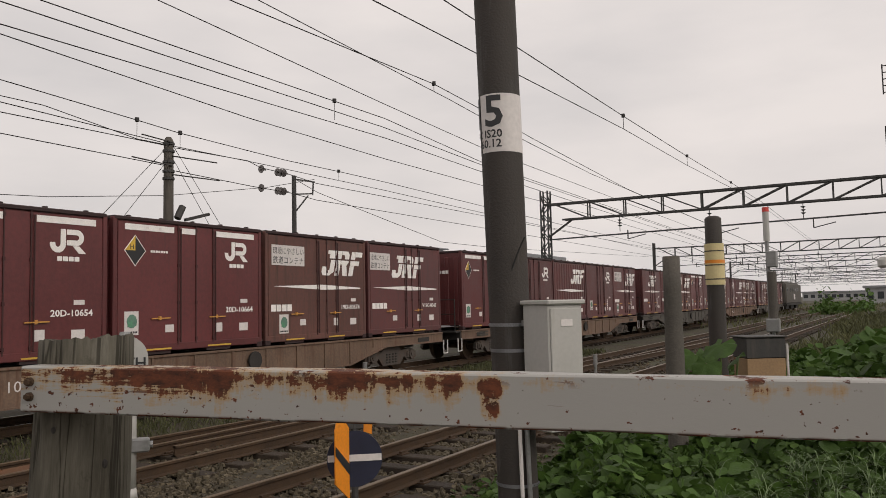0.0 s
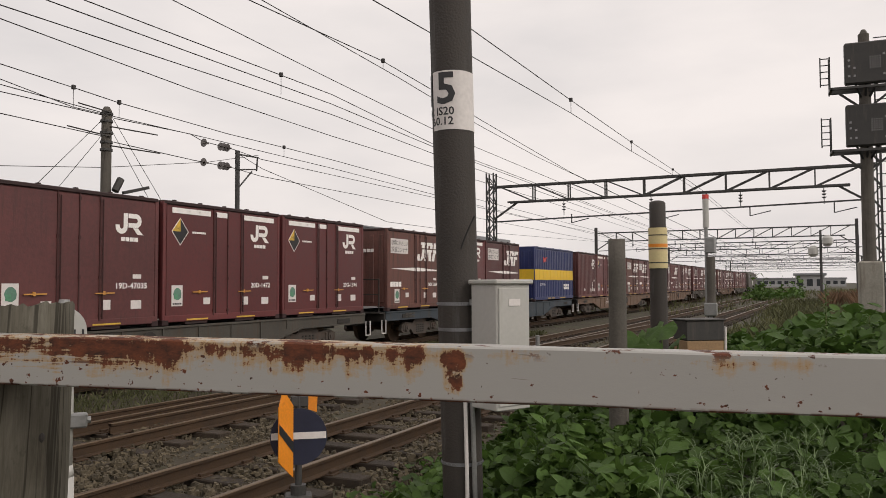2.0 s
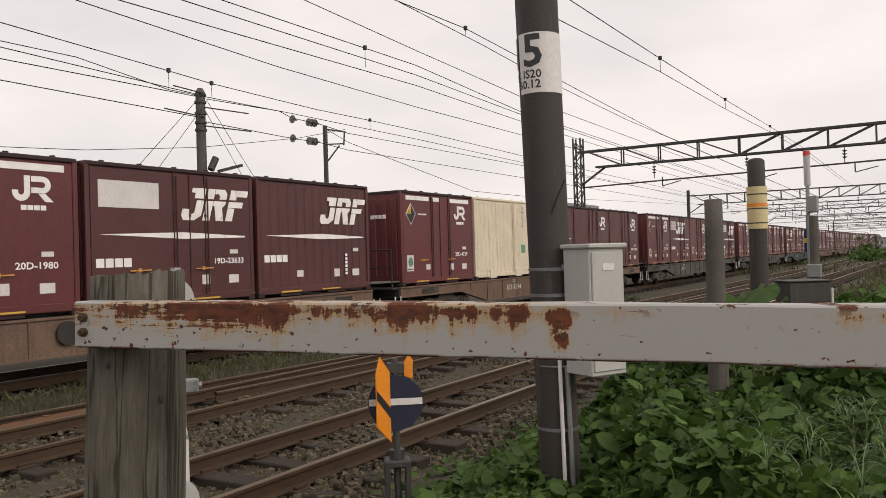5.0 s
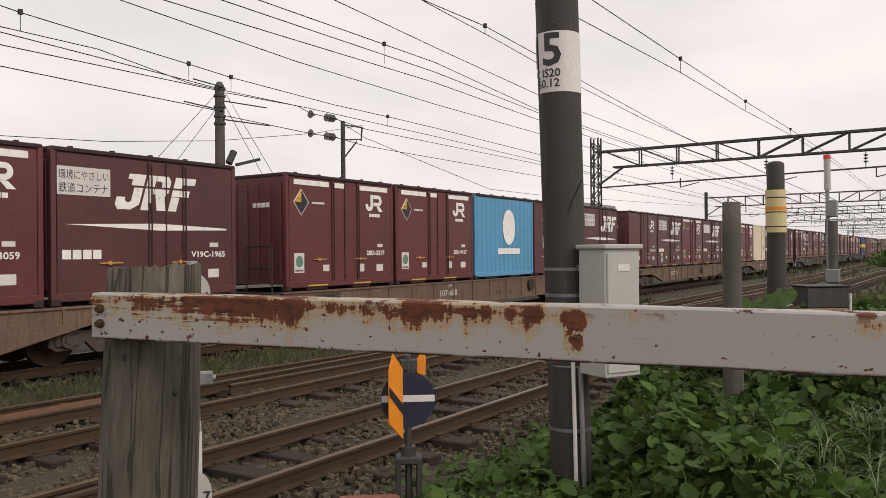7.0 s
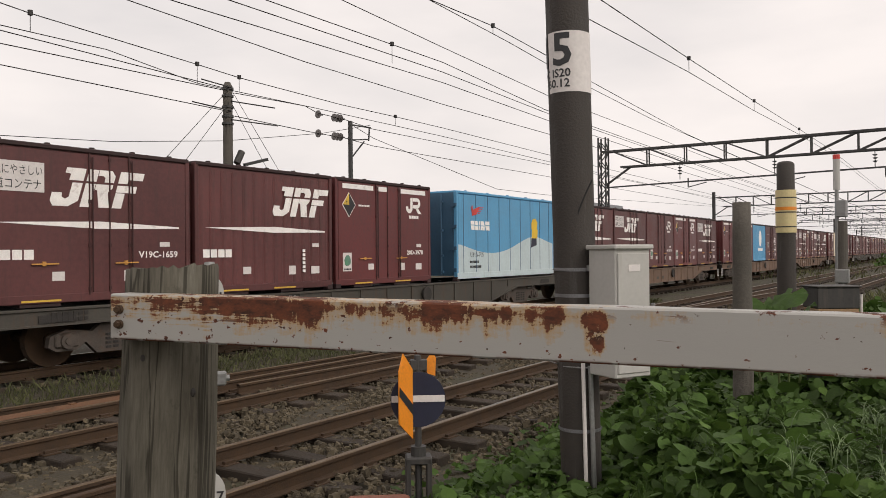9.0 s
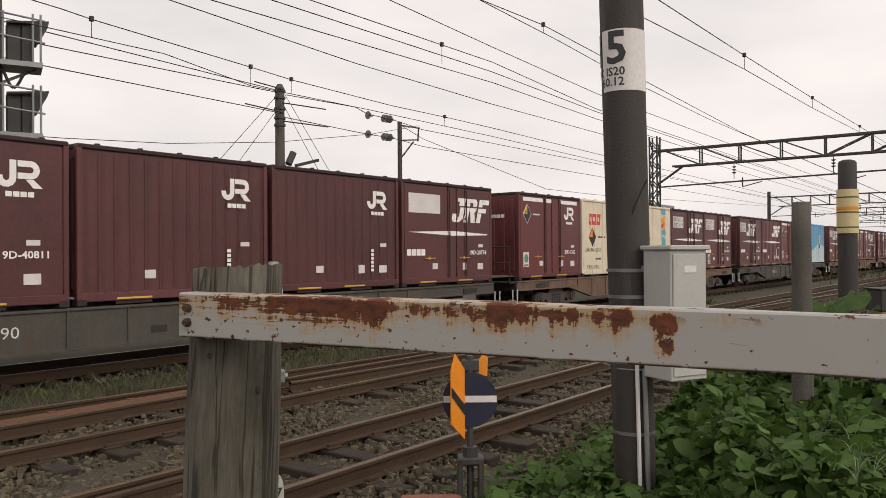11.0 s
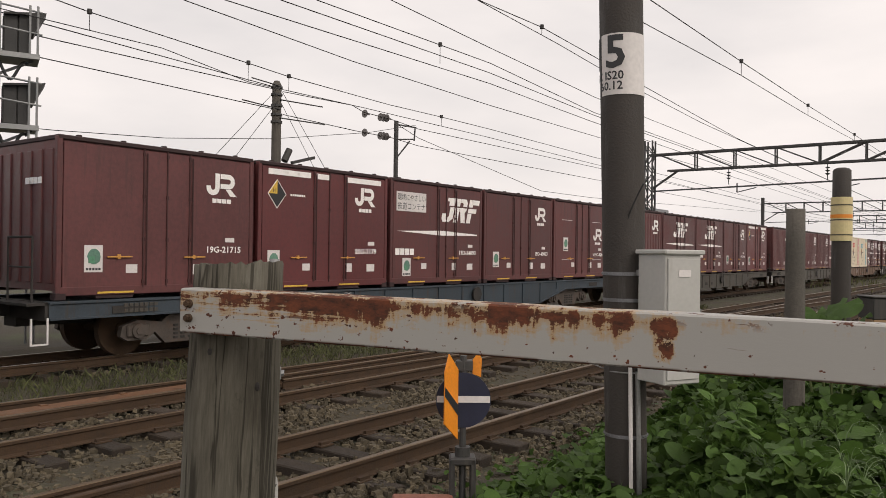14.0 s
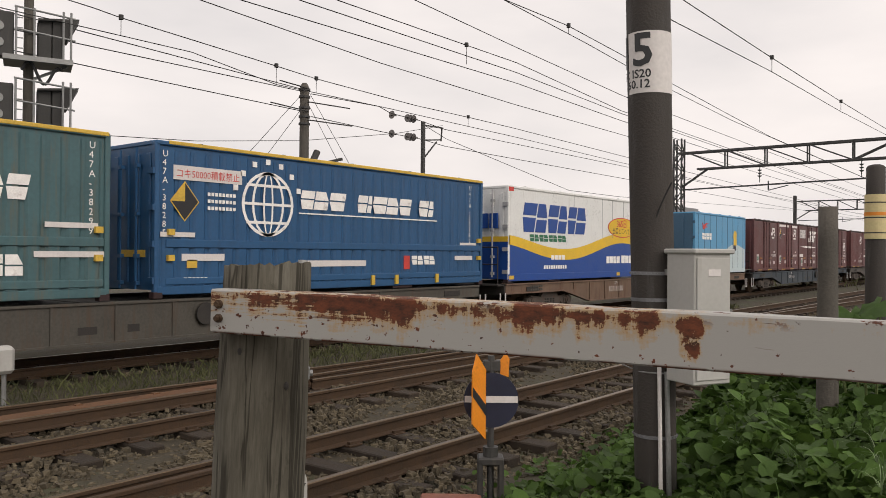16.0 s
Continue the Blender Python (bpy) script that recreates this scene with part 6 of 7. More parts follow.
def cream_box():
    c = thing("freight_container", "cream steel freight container with rust streaks", "container", "containers of the freight train")
    container_shell(c, 3.715, 2.5, 2.45, CREAM, 14, edge=CREAM)
    bm = BM()
    for y in (0.62, 0.70):
        rod(bm, (1.25, y, 0.15), (1.25, y, 2.4), 0.02, seg=6)
    for y in (-1.0, 0.75):
        box(bm, 1.2, 1.26, y, y + 0.4, 0.02, 0.3, 0.01)
    part("door_rod", bm, CREAM, c)
    bm = BM()
    box(bm, 1.19, 1.234, 0.66, 1.80, 0.2, 2.4, 0.006)
    part("side_door", bm, CREAM, c, "smooth cream door leaf")
    letter(c, "NE-0746", 1.237, 1.28, 2.3, 0.19, INK).rotation_euler = (radians(-90), 0, 0)
    bm = BM()
    rect(bm, 1.235, 1.2, 1.5, 0.78, 1.05, 0, 0.005)
    part("eco_sticker", bm, GREEN, c)
    return c


def tank_livery_box(kind):
    band, mark = (PINK, SCARLET) if kind == "PINK" else (AQUA, AQUA)
    c = thing("freight_container", "cream reefer container with %s band and diamond placard" % ("pink" if kind == "PINK" else "aqua"), "container", "containers of the freight train")
    container_shell(c, 3.715, 2.5, 2.45, CREAM, 0, edge=CREAM)
    bm = BM()
    for y in (-0.95, -0.36, 0.10, 0.9, 1.35) if kind != "PINK" else (-0.35, -0.1, 0.3, 0.6, 1.4):
        box(bm, 1.222, 1.236, y - 0.03, y + 0.03, 0.15, 2.4)
    part("panel_joint", bm, CREAM, c)
    bm = BM()
    k = 0.22 if kind == "PINK" else 0.30
    rect(bm, 1.237, 0.62 + k, 1.0 + k, 0.2, 2.22 if kind == "PINK" else 1.62, 0, 0.004)
    rect(bm, 1.237, 0.62 + k, 1.0 + k, 2.22, 2.45, 0, 0.004)
    part("colour_band", bm, band, c)
    bm = BM()
    if kind == "PINK":
        for i in range(7):
            cy, cz = 0.74 + k + 0.15 * (i % 2), 0.35 + i * 0.3
            panel(bm, 1.242, [(cy + 0.09 * math.cos(q_ * 0.785) * (1.2 - 0.4 * (q_ % 2)), cz + 0.09 * math.sin(q_ * 0.785) * (1.2 - 0.4 * (q_ % 2))) for q_ in range(8)], 0, 0.004)
        part("blossom_pattern", bm, PLATE, c)
    else:
        for i, (dy, dz, r, mi) in enumerate(((0.1, 1.98, 0.13, 0), (0.27, 2.08, 0.09, 1), (0.08, 1.78, 0.1, 2), (0.26, 1.86, 0.08, 0), (0.3, 1.7, 0.07, 1))):
            panel(bm, 1.237 + 0.001 * i, [(0.62 + k + dy + r * math.cos(a_ * 0.628), dz + r * math.sin(a_ * 0.628)) for a_ in range(10)], mi, 0.005)
        part("fruit_picture", bm, [ORANGE, SUNNY, SCARLET], c)
        letter(c, "19A", 1.244, 0.65 + k, 1.3, 0.22, WHITE)
    bm = BM()
    for i, w in enumerate((0.16, 0.28, 0.26)):
        y = -1.38 + sum((0.16, 0.28, 0.26)[:i]) + i * 0.05
        k = 0.06
        panel(bm, 1.225, [(y, 1.68), (y + w, 1.68), (y + w + k, 2.04), (y + k, 2.04)], 0, 0.006)
        rect(bm, 1.225, y + w * 0.35, y + w * 0.75, 1.80, 1.93, 1, 0.008)
    part("owner_mark", bm, [mark, CREAM], c, "plain coloured owner mark")
    hazard_diamond(c, -1.12, 1.28, 0.32, upper=ORANGE, rim=INK)
    letter(c, "UR19A-12357" if kind == "PINK" else "UR19A-2344", 1.232, -1.62, 0.80, 0.19, INK)
    letter(c, "下部吊上げ禁止", 1.232, -1.55, 0.26, 0.13, INK)
    bm = BM()
    bars_mark(bm, 1.225, -0.72, 1.26, 8, 0.07, 0.05, 0.3)
    bars_mark(bm, 1.225, -0.9, 0.54, 6, 0.07, 0.06, 0.3)
    part("small_marking", bm, INK, c)
    return c


def wave_points(L, base, amp, n, y0, y1, phase):
    return [(y0 + (y1 - y0) * i / n, base + amp * math.cos(phase + 2 * math.pi * (i / n))) for i in range(n + 1)]


def wing_bird(bm, x, y, z, s, mi=0):
    panel(bm, x, [(y, z), (y + 0.30 * s, z + 0.05 * s), (y + 0.55 * s, z + 0.34 * s), (y + 0.34 * s, z + 0.30 * s), (y + 0.05 * s, z + 0.22 * s), (y + 0.02 * s, z + 0.38 * s), (y - 0.06 * s, z + 0.30 * s)], mi, 0.005)
    for i in range(4):
        rect(bm, x, y + 0.40 * s, y + (0.78 - 0.08 * i) * s, z + (0.30 - 0.07 * i) * s, z + (0.325 - 0.07 * i) * s, mi, 0.005)


def word_shapes(bm, x, y, z, widths, h, slant=0.0, gap=0.06, mi=0, hole=1):
    """A brand word as plain slanting blocks, one a letter, each parted by a thin level cut."""
    for i, w in enumerate(widths):
        lo, hi = (0.44, 0.52) if i % 2 else (0.50, 0.58)
        k = slant * h
        a, b = (0.0, 0.30) if i % 2 else (0.22, 0.0)
        panel(bm, x, [(y + a * w, z), (y + w, z), (y + w + k * lo, z + h * lo), (y + k * lo, z + h * lo)], mi, 0.005)
        panel(bm, x, [(y + k * hi, z + h * hi), (y + w + k * hi, z + h * hi), (y + w * (1 - b) + k, z + h), (y + k, z + h)], mi, 0.005)
        y += w + gap * 0.6


def box_twenty(kind):
    """Twenty-foot private container, 6.06 m long."""
    L, H = 6.06, 2.5
    if kind == "NAVY":
        c = thing("freight_container", "navy blue twenty-foot container with yellow band", "container", "containers of the freight train")
        container_shell(c, L, H, 2.45, NAVY, 22, edge=NAVY)
        bm = BM()
        box(bm, 1.2, 1.229, -L / 2 + 0.02, L / 2 - 0.02, 0.98, 1.46)
        step = (L - 0.24) / 11
        for i in range(11):
            y = -L / 2 + 0.14 + i * step
            box(bm, 1.22, 1.236, y + 0.03, y + step - 0.06, 1.0, 1.44, 0.004)
        box(bm, -1.2, 1.2, -L / 2 - 0.012, -L / 2 + 0.02, 0.98, 1.46)
        part("yellow_band", bm, SUNNY, c, "broad yellow band")
        bm = BM()
        word_shapes(bm, 1.231, 1.35, 0.52, (0.16, 0.14, 0.06, 0.18, 0.18), 0.26)
        part("owner_mark", bm, [WHITE, NAVY], c, "plain white owner mark")
        bm = BM()
        wing_bird(bm, 1.231, -1.75, 1.78, 0.8)
        part("owner_emblem", bm, SCARLET, c, "plain red emblem")
        letter(c, "U31A-896", 1.232, -2.25, 0.72, 0.17, WHITE)
        bm = BM()
        for y in (-1.1, -0.5, 0.75, 1.2):
            box(bm, 1.2, 1.238, y, y + 0.42, 0.10, 0.14)
        part("fork_pocket", bm, YELLOW, c, "yellow fork pocket guard")
        return c
    c = thing("freight_container", "sky blue twenty-foot container with white wave below", "container", "containers of the freight train")
    container_shell(c, L, H, 2.45, SKY, 0, edge=SKY, end=ENDBLUE)
    wave = [(-L / 2 + 0.04 + (L - 0.08) * i / 40, 0) for i in range(41)]
    f = lambda u: 0.98 + 0.30 * math.exp(-((u - 0.76) / 0.20) ** 2) - 0.22 * math.exp(-((u - 0.32) / 0.26) ** 2) + 0.08 * math.exp(-(u / 0.12) ** 2)
    bm = BM()
    for i in range(40):
        a, b = i / 40, (i + 1) / 40
        rect_pts = [(wave[i][0], 0.16), (wave[i + 1][0], 0.16), (wave[i + 1][0], f(b)), (wave[i][0], f(a))]
        poly(bm, [(1.2275, yy, zz) for yy, zz in rect_pts])
    box(bm, 1.19, 1.2345, -L / 2 + 0.02, L / 2 - 0.02, 0.05, 0.22, 0.006)
    part("white_wave", bm, ICE, c, "pale wave over the lower half")
    bm = BM()
    for i in range(9):
        y = -L / 2 + 0.35 + i * (L - 0.7) / 8
        box(bm, 1.226, 1.231, y - 0.012, y + 0.012, 0.22, H - 0.08)
    part("panel_joint", bm, ENDBLUE, c)
    bm = BM()
    word_shapes(bm, 1.229, -2.30, 1.42, (0.20, 0.18, 0.06, 0.22, 0.24), 0.26, hole=1)
    part("owner_mark", bm, [WHITE, SKY], c, "plain white owner mark")
    bm = BM()
    wing_bird(bm, 1.229, -2.22, 1.82, 0.8)
    part("owner_emblem", bm, SCARLET, c, "plain red emblem")
    letter(c, "U31A-705", 1.2325, -2.35, 0.66, 0.18, INK)
    bm = BM()
    bars_mark(bm, 1.229, -2.35, 0.48, 7, 0.07, 0.07, 0.3)
    bars_mark(bm, 1.229, -2.35, 0.34, 9, 0.07, 0.07, 0.3)
    part("small_marking", bm, INK, c)
    # a plain patch of the picture's colours where the delivery figure is painted
    bm = BM()
    for pts, mi in (([(1.42, 1.52), (1.62, 1.42), (1.80, 1.52), (1.84, 1.74), (1.70, 1.86), (1.52, 1.84), (1.42, 1.70)], 0),
                    ([(1.44, 1.22), (1.82, 1.22), (1.86, 1.50), (1.46, 1.48)], 0), ([(1.38, 0.92), (1.78, 1.0), (1.76, 1.22), (1.42, 1.22)], 1)):
        panel(bm, 1.229, pts, mi, 0.005)
    part("painted_patch", bm, [SUNNY, NIGHT], c, "plain yellow and navy painted patch")
    bm = BM()
    box(bm, -1.12, 1.12, -L / 2 + 0.002, -L / 2 + 0.03, 0.15, H - 0.05)
    part("end_door", bm, ENDBLUE, c, "dull dark blue end doors")
    end_doors(c, L, H, ENDBLUE)
    return c


def end_doors(c, L, H, material):
    """Lock rods and hinges of the doors in the rear end."""
    bm = BM()
    for x in (-0.75, -0.25, 0.25, 0.75):
        rod(bm, (x, -L / 2 - 0.05, 0.15), (x, -L / 2 - 0.05, H - 0.1), 0.022, seg=6)
        for z in (0.25, 0.7, 1.4, 2.2):
            box(bm, x - 0.05, x + 0.05, -L / 2 - 0.07, -L / 2, z - 0.03, z + 0.03)
    for z in (0.3, 0.9, 1.5, 2.1):
        for x in (-1.15, 1.15):
            box(bm, x - 0.08, x + 0.08, -L / 2 - 0.04, -L / 2, z - 0.05, z + 0.05)
    return part("end_door_rod", bm, material, c)


def box_thirty_one(kind):
    """Long container, 9.1 to 9.41 m."""
    L, H = 9.41 if kind == "WAVE" else 9.1, 2.6
    hl = L / 2
    if kind == "WAVE":
        c = thing("freight_container", "white and blue long container with yellow wave", "container", "containers of the freight train")
        container_shell(c, L, H, 2.45, GLOSSWHITE, 0, edge=GLOSSWHITE, end=GLOSSWHITE)
        g = lambda u: 1.02 + 0.26 * math.exp(-((u - 0.74) / 0.2) ** 2) - 0.30 * math.exp(-((u - 0.34) / 0.24) ** 2) + 0.16 * math.exp(-((u + 0.02) / 0.15) ** 2) - 0.25 * max(0, u - 0.85) / 0.15
        bm, bm2 = BM(), BM()
        n = 48
        for i in range(n):
            a, b = i / n, (i + 1) / n
            ya, yb = -hl + 0.03 + a * (L - 0.5), -hl + 0.03 + b * (L - 0.5)
            poly(bm, [(1.2275, ya, 0.14), (1.2275, yb, 0.14), (1.2275, yb, g(b) - 0.1), (1.2275, ya, g(a) - 0.1)])
            wa, wb = 0.14 + 0.08 * math.sin(a * 3.1), 0.14 + 0.08 * math.sin(b * 3.1)
            poly(bm2, [(1.2290, ya, g(a) - 0.11), (1.2290, yb, g(b) - 0.11), (1.2290, yb, g(b) + wb), (1.2290, ya, g(a) + wa)])
        box(bm, 1.19, 1.236, -hl + 0.02, hl - 0.42, 0.05, 0.24, 0.006)
        box(bm, -1.22, 1.22, -hl - 0.004, -hl + 0.02, 0.1, 1.12)
        part("blue_wave", bm, ROYAL, c, "royal blue lower half")
        box(bm2, -1.22, 1.22, -hl - 0.006, -hl + 0.02, 1.1, 1.24)
        part("yellow_wave", bm2, SUNNY, c, "yellow wave")
        bm = BM()
        word_shapes(bm, 1.229, -4.1, 1.38, (0.66, 0.54, 0.54, 0.46, 0.46, 0.56), 0.80, 0.24, 0.10)
        for i in range(6):
            box(bm, -0.95 + i * 0.32, -0.70 + i * 0.32, -hl - 0.05, -hl + 0.01, 1.46, 1.86)
        part("owner_mark", bm, [ROYAL, GLOSSWHITE], c, "plain blue owner mark")
        bm = BM()
        word_shapes(bm, 1.229, -3.65, 1.13, (0.21,) * 8, 0.19, 0.0, 0.07)
        part("owner_submark", bm, [DARKGREEN, GLOSSWHITE], c, "plain green owner mark")
        bm = BM()
        panel(bm, 1.232, [(2.0 + 1.02 * math.cos(k * 0.314), 1.66 + 0.33 * math.sin(k * 0.314)) for k in range(20)], 1, 0.004)
        panel(bm, 1.235, [(2.0 + 0.98 * math.cos(k * 0.314), 1.66 + 0.30 * math.sin(k * 0.314)) for k in range(20)], 0, 0.004)
        part("slogan_oval", bm, [SUNNY, SCARLET], c, "yellow oval with red rim")
        letter(c, "365日", 1.2425, 1.58, 1.68, 0.30, SCARLET, bold=0.005)
        letter(c, "全国どこへでも", 1.2425, 1.28, 1.46, 0.22, INK, squeeze=0.95)
        hazard_diamond(c, 3.55, 1.82, 0.27, x=1.229, lower=INK)
        bm = BM()
        for y in (-1.2, 0.6, 1.3, 2.1, 2.9):
            box(bm, 1.226, 1.2315, y - 0.008, y + 0.008, 1.3, H - 0.08)
        box(bm, 1.19, 1.25, hl - 0.42, hl - 0.34, 0.05, H - 0.05)
        for i in range(7):
            box(bm, 1.15, 1.235, hl - 0.34, hl - 0.1, 0.2 + i * 0.34, 0.24 + i * 0.34)
        part("panel_joint", bm, FARBUILD, c)
        bm = BM()
        bars_mark(bm, 1.229, -2.5, 0.62, 4, 0.2, 0.13, 0.2)
        bars_mark(bm, 1.229, -2.9, 0.36, 10, 0.13, 0.1, 0.3)
        bars_mark(bm, 1.229, 0.9, 0.50, 4, 0.24, 0.22, 0.15)
        bars_mark(bm, 1.229, 1.95, 0.50, 5, 0.28, 0.25, 0.12)
        bars_mark(bm, 1.229, 3.5, 0.55, 8, 0.08, 0.07, 0.2)
        rect(bm, 1.229, 3.2, 3.36, 0.3, 0.42)
        part("small_marking", bm, WHITE, c)
        bm = BM()
        for y in (-hl + 0.05, 1.6):
            rect(bm, 1.24, y, y + 0.22, 0.1, 0.2)
        part("fork_pocket", bm, YELLOW, c, "yellow fork pocket guard")
        bm = BM()
        rect(bm, 1.229, -hl + 0.02, -hl + 0.25, H - 0.15, H - 0.04)
        rect(bm, 1.229, hl - 0.2, hl - 0.04, H - 0.15, H - 0.04)
        part("corner_marker", bm, SCARLET, c)
        end_doors(c, L, H, FARBUILD)
        return c
    paint = COBALT if kind == "COBALT" else TEAL
    c = thing("freight_container", "cobalt blue ribbed long container with globe emblem" if kind == "COBALT" else "faded teal ribbed long container", "container", "containers of the freight train")
    container_shell(c, L, H, 2.45, paint, 30, edge=paint, end=paint)
    bm = BM()
    box(bm, 1.16, 1.242, -hl + 0.25, hl - 0.03, H - 0.05, H + 0.012, 0.008)
    part("yellow_roof_rail", bm, YELLOW, c, "yellow roof rail")
    bm = BM()
    box(bm, 1.18, 1.245, -hl + 0.2, hl - 0.1, 0.84, 0.98, 0.012)
    box(bm, 1.18, 1.24, -hl + 0.2, hl - 0.1, 0.22, 0.34, 0.012)
    part("belt_rail", bm, paint, c)
    bm = BM()
    X = 1.232
    if kind == "COBALT":
        cx, cz, R = -2.24, 1.66, 0.60
        ring = lambda rx, rz, ox=0.0: [(cx + ox + rx * math.cos(k * 0.2618), cz + rz * math.sin(k * 0.2618)) for k in range(24)]

        def hoop(rx, rz, w, lo=0, up=24):
            o, i = ring(rx, rz), ring(max(rx - w, 0.001), rz - w)
            for k in range(lo, up):
                j = (k + 1) % 24
                poly(bm, [(X, *i[k]), (X, *o[k]), (X, *o[j]), (X, *i[j])])

        hoop(R, R, 0.06)
        hoop(R * 0.62, R, 0.05)
        hoop(R * 0.2, R, 0.04)
        for dz in (-0.34, 0.0, 0.34):
            h = math.sqrt(R * R - dz * dz)
            poly(bm, [(X + 0.001, cx - h, cz + dz - 0.025), (X + 0.001, cx + h, cz + dz - 0.025), (X + 0.001, cx + h, cz + dz + 0.025), (X + 0.001, cx - h, cz + dz + 0.025)])
        for i in range(7):
            a = radians(160 - i * 23)
            rect(bm, X, cx + 0.78 * math.cos(a) - 0.05, cx + 0.78 * math.cos(a) + 0.05, cz + 0.78 * math.sin(a) - 0.05, cz + 0.78 * math.sin(a) + 0.05)
        part("globe_emblem", bm, WHITE, c, "white globe emblem")
        bm = BM()
        word_shapes(bm, X, -1.5, 1.62, (0.34, 0.36, 0.42), 0.36, 0.22, 0.05)
        word_shapes(bm, X, 0.05, 1.62, (0.28, 0.12, 0.42, 0.36, 0.38), 0.36, 0.22, 0.05)
        word_shapes(bm, X, 2.02, 1.62, (0.32, 0.16), 0.36, 0.22, 0.06)
        rect(bm, X, -1.5, 2.72, 1.52, 1.545, 0, 0.005)
        part("owner_mark", bm, [WHITE, COBALT], c, "plain slanting white owner mark")
        bm = BM()
        rect(bm, X, -4.22, -2.84, 1.98, 2.22, 0, 0.006)
        rect(bm, X, -4.05, -3.2, 0.62, 0.74, 0, 0.006)
        rect(bm, X, -1.3, 0.35, 0.50, 0.62, 0, 0.006)
        rect(bm, X, 3.4, 4.1, 0.62, 0.72, 0, 0.006)
        rect(bm, X, -4.45, -3.8, 1.02, 1.10, 0, 0.006)
        rect(bm, X, 3.6, 4.25, 0.98, 1.04, 0, 0.006)
        part("notice_board", bm, PLATE, c, "white notice boards")
        letter(c, "コキ50000積載禁止", 1.2415, -4.18, 2.03, 0.165, SCARLET, squeeze=0.92)
        hazard_diamond(c, -4.0, 1.62, 0.34, x=X, upper=YELLOW, lower=INK, rim=YELLOW)
        for i, ch in enumerate("U47A-38285"):
            letter(c, ch, 1.2335, -4.42, 2.34 - i * 0.145, 0.15, WHITE)
            letter(c, ch, 1.2335, 3.95, 2.34 - i * 0.145, 0.15, WHITE)
        bm = BM()
        for i in range(3):
            bars_mark(bm, X, -3.55, 1.74 - i * 0.12, 8, 0.075, 0.06, 0.3)
        bars_mark(bm, X, -4.0, 0.28, 6, 0.08, 0.06, 0.3)
        part("small_marking", bm, WHITE, c)
        bm = BM()
        rect(bm, X, 1.55, 1.75, 0.42, 0.72, 1, 0.006)
        word_shapes(bm, X, 1.82, 0.52, (0.18,) * 4, 0.2, 0, 0.05)
        part("owner_submark", bm, [WHITE, SCARLET], c, "plain white owner mark beside red square")
    else:
        bm.free()
        bm = BM()
        word_shapes(bm, X, 2.3, 1.5, (0.3, 0.3, 0.3), 0.36, 0.22, 0.06)
        word_shapes(bm, X, 2.2, 0.42, (0.24,) * 4, 0.3, 0, 0.05)
        part("owner_mark", bm, [WHITE, TEAL], c, "plain white owner mark")
        bm = BM()
        rect(bm, X, 3.4, 4.45, 0.68, 0.77, 0, 0.006)
        rect(bm, X, 3.55, 4.35, 1.12, 1.2, 0, 0.006)
        part("notice_board", bm, PLATE, c, "white notice boards")
        for i, ch in enumerate("U47A-38299"):
            letter(c, ch, 1.2335, 4.2, 2.34 - i * 0.145, 0.15, WHITE)
    bm = BM()
    for y in (-hl + 0.28, hl - 0.2):
        for z in (0.62, 1.05):
            box(bm, 1.22, 1.29, y - 0.06, y + 0.06, z, z + 0.1)
    for y in (-2.9, 0.55, 1.3, 2.7):
        box(bm, 1.22, 1.27, y - 0.05, y + 0.05, 0.1, 0.3)
    rect(bm, X, -3.95, -3.75, 0.5, 0.64)
    box(bm, 0.2, 0.95, -hl - 0.006, -hl + 0.03, 0.68, 0.8)
    part("fork_pocket", bm, YELLOW, c, "yellow latches and pocket guards")
    end_doors(c, L, H, paint)
    return c


def blue_twelve():
    c = thing("freight_container", "light blue ribbed container with white globe mark", "container", "containers of the freight train")
    container_shell(c, 3.715, 2.5, 2.45, SKY, 13, edge=EDGE)
    bm = BM()
    panel(bm, 1.231, [(0.2 + 0.4 * math.cos(k * 0.418), 1.55 + 0.55 * math.sin(k * 0.418)) for k in range(15)], 0, 0.004)
    rect(bm, 1.231, -0.5, 0.9, 0.72, 0.9)
    part("owner_mark", bm, WHITE, c, "plain white owner mark")
    return c


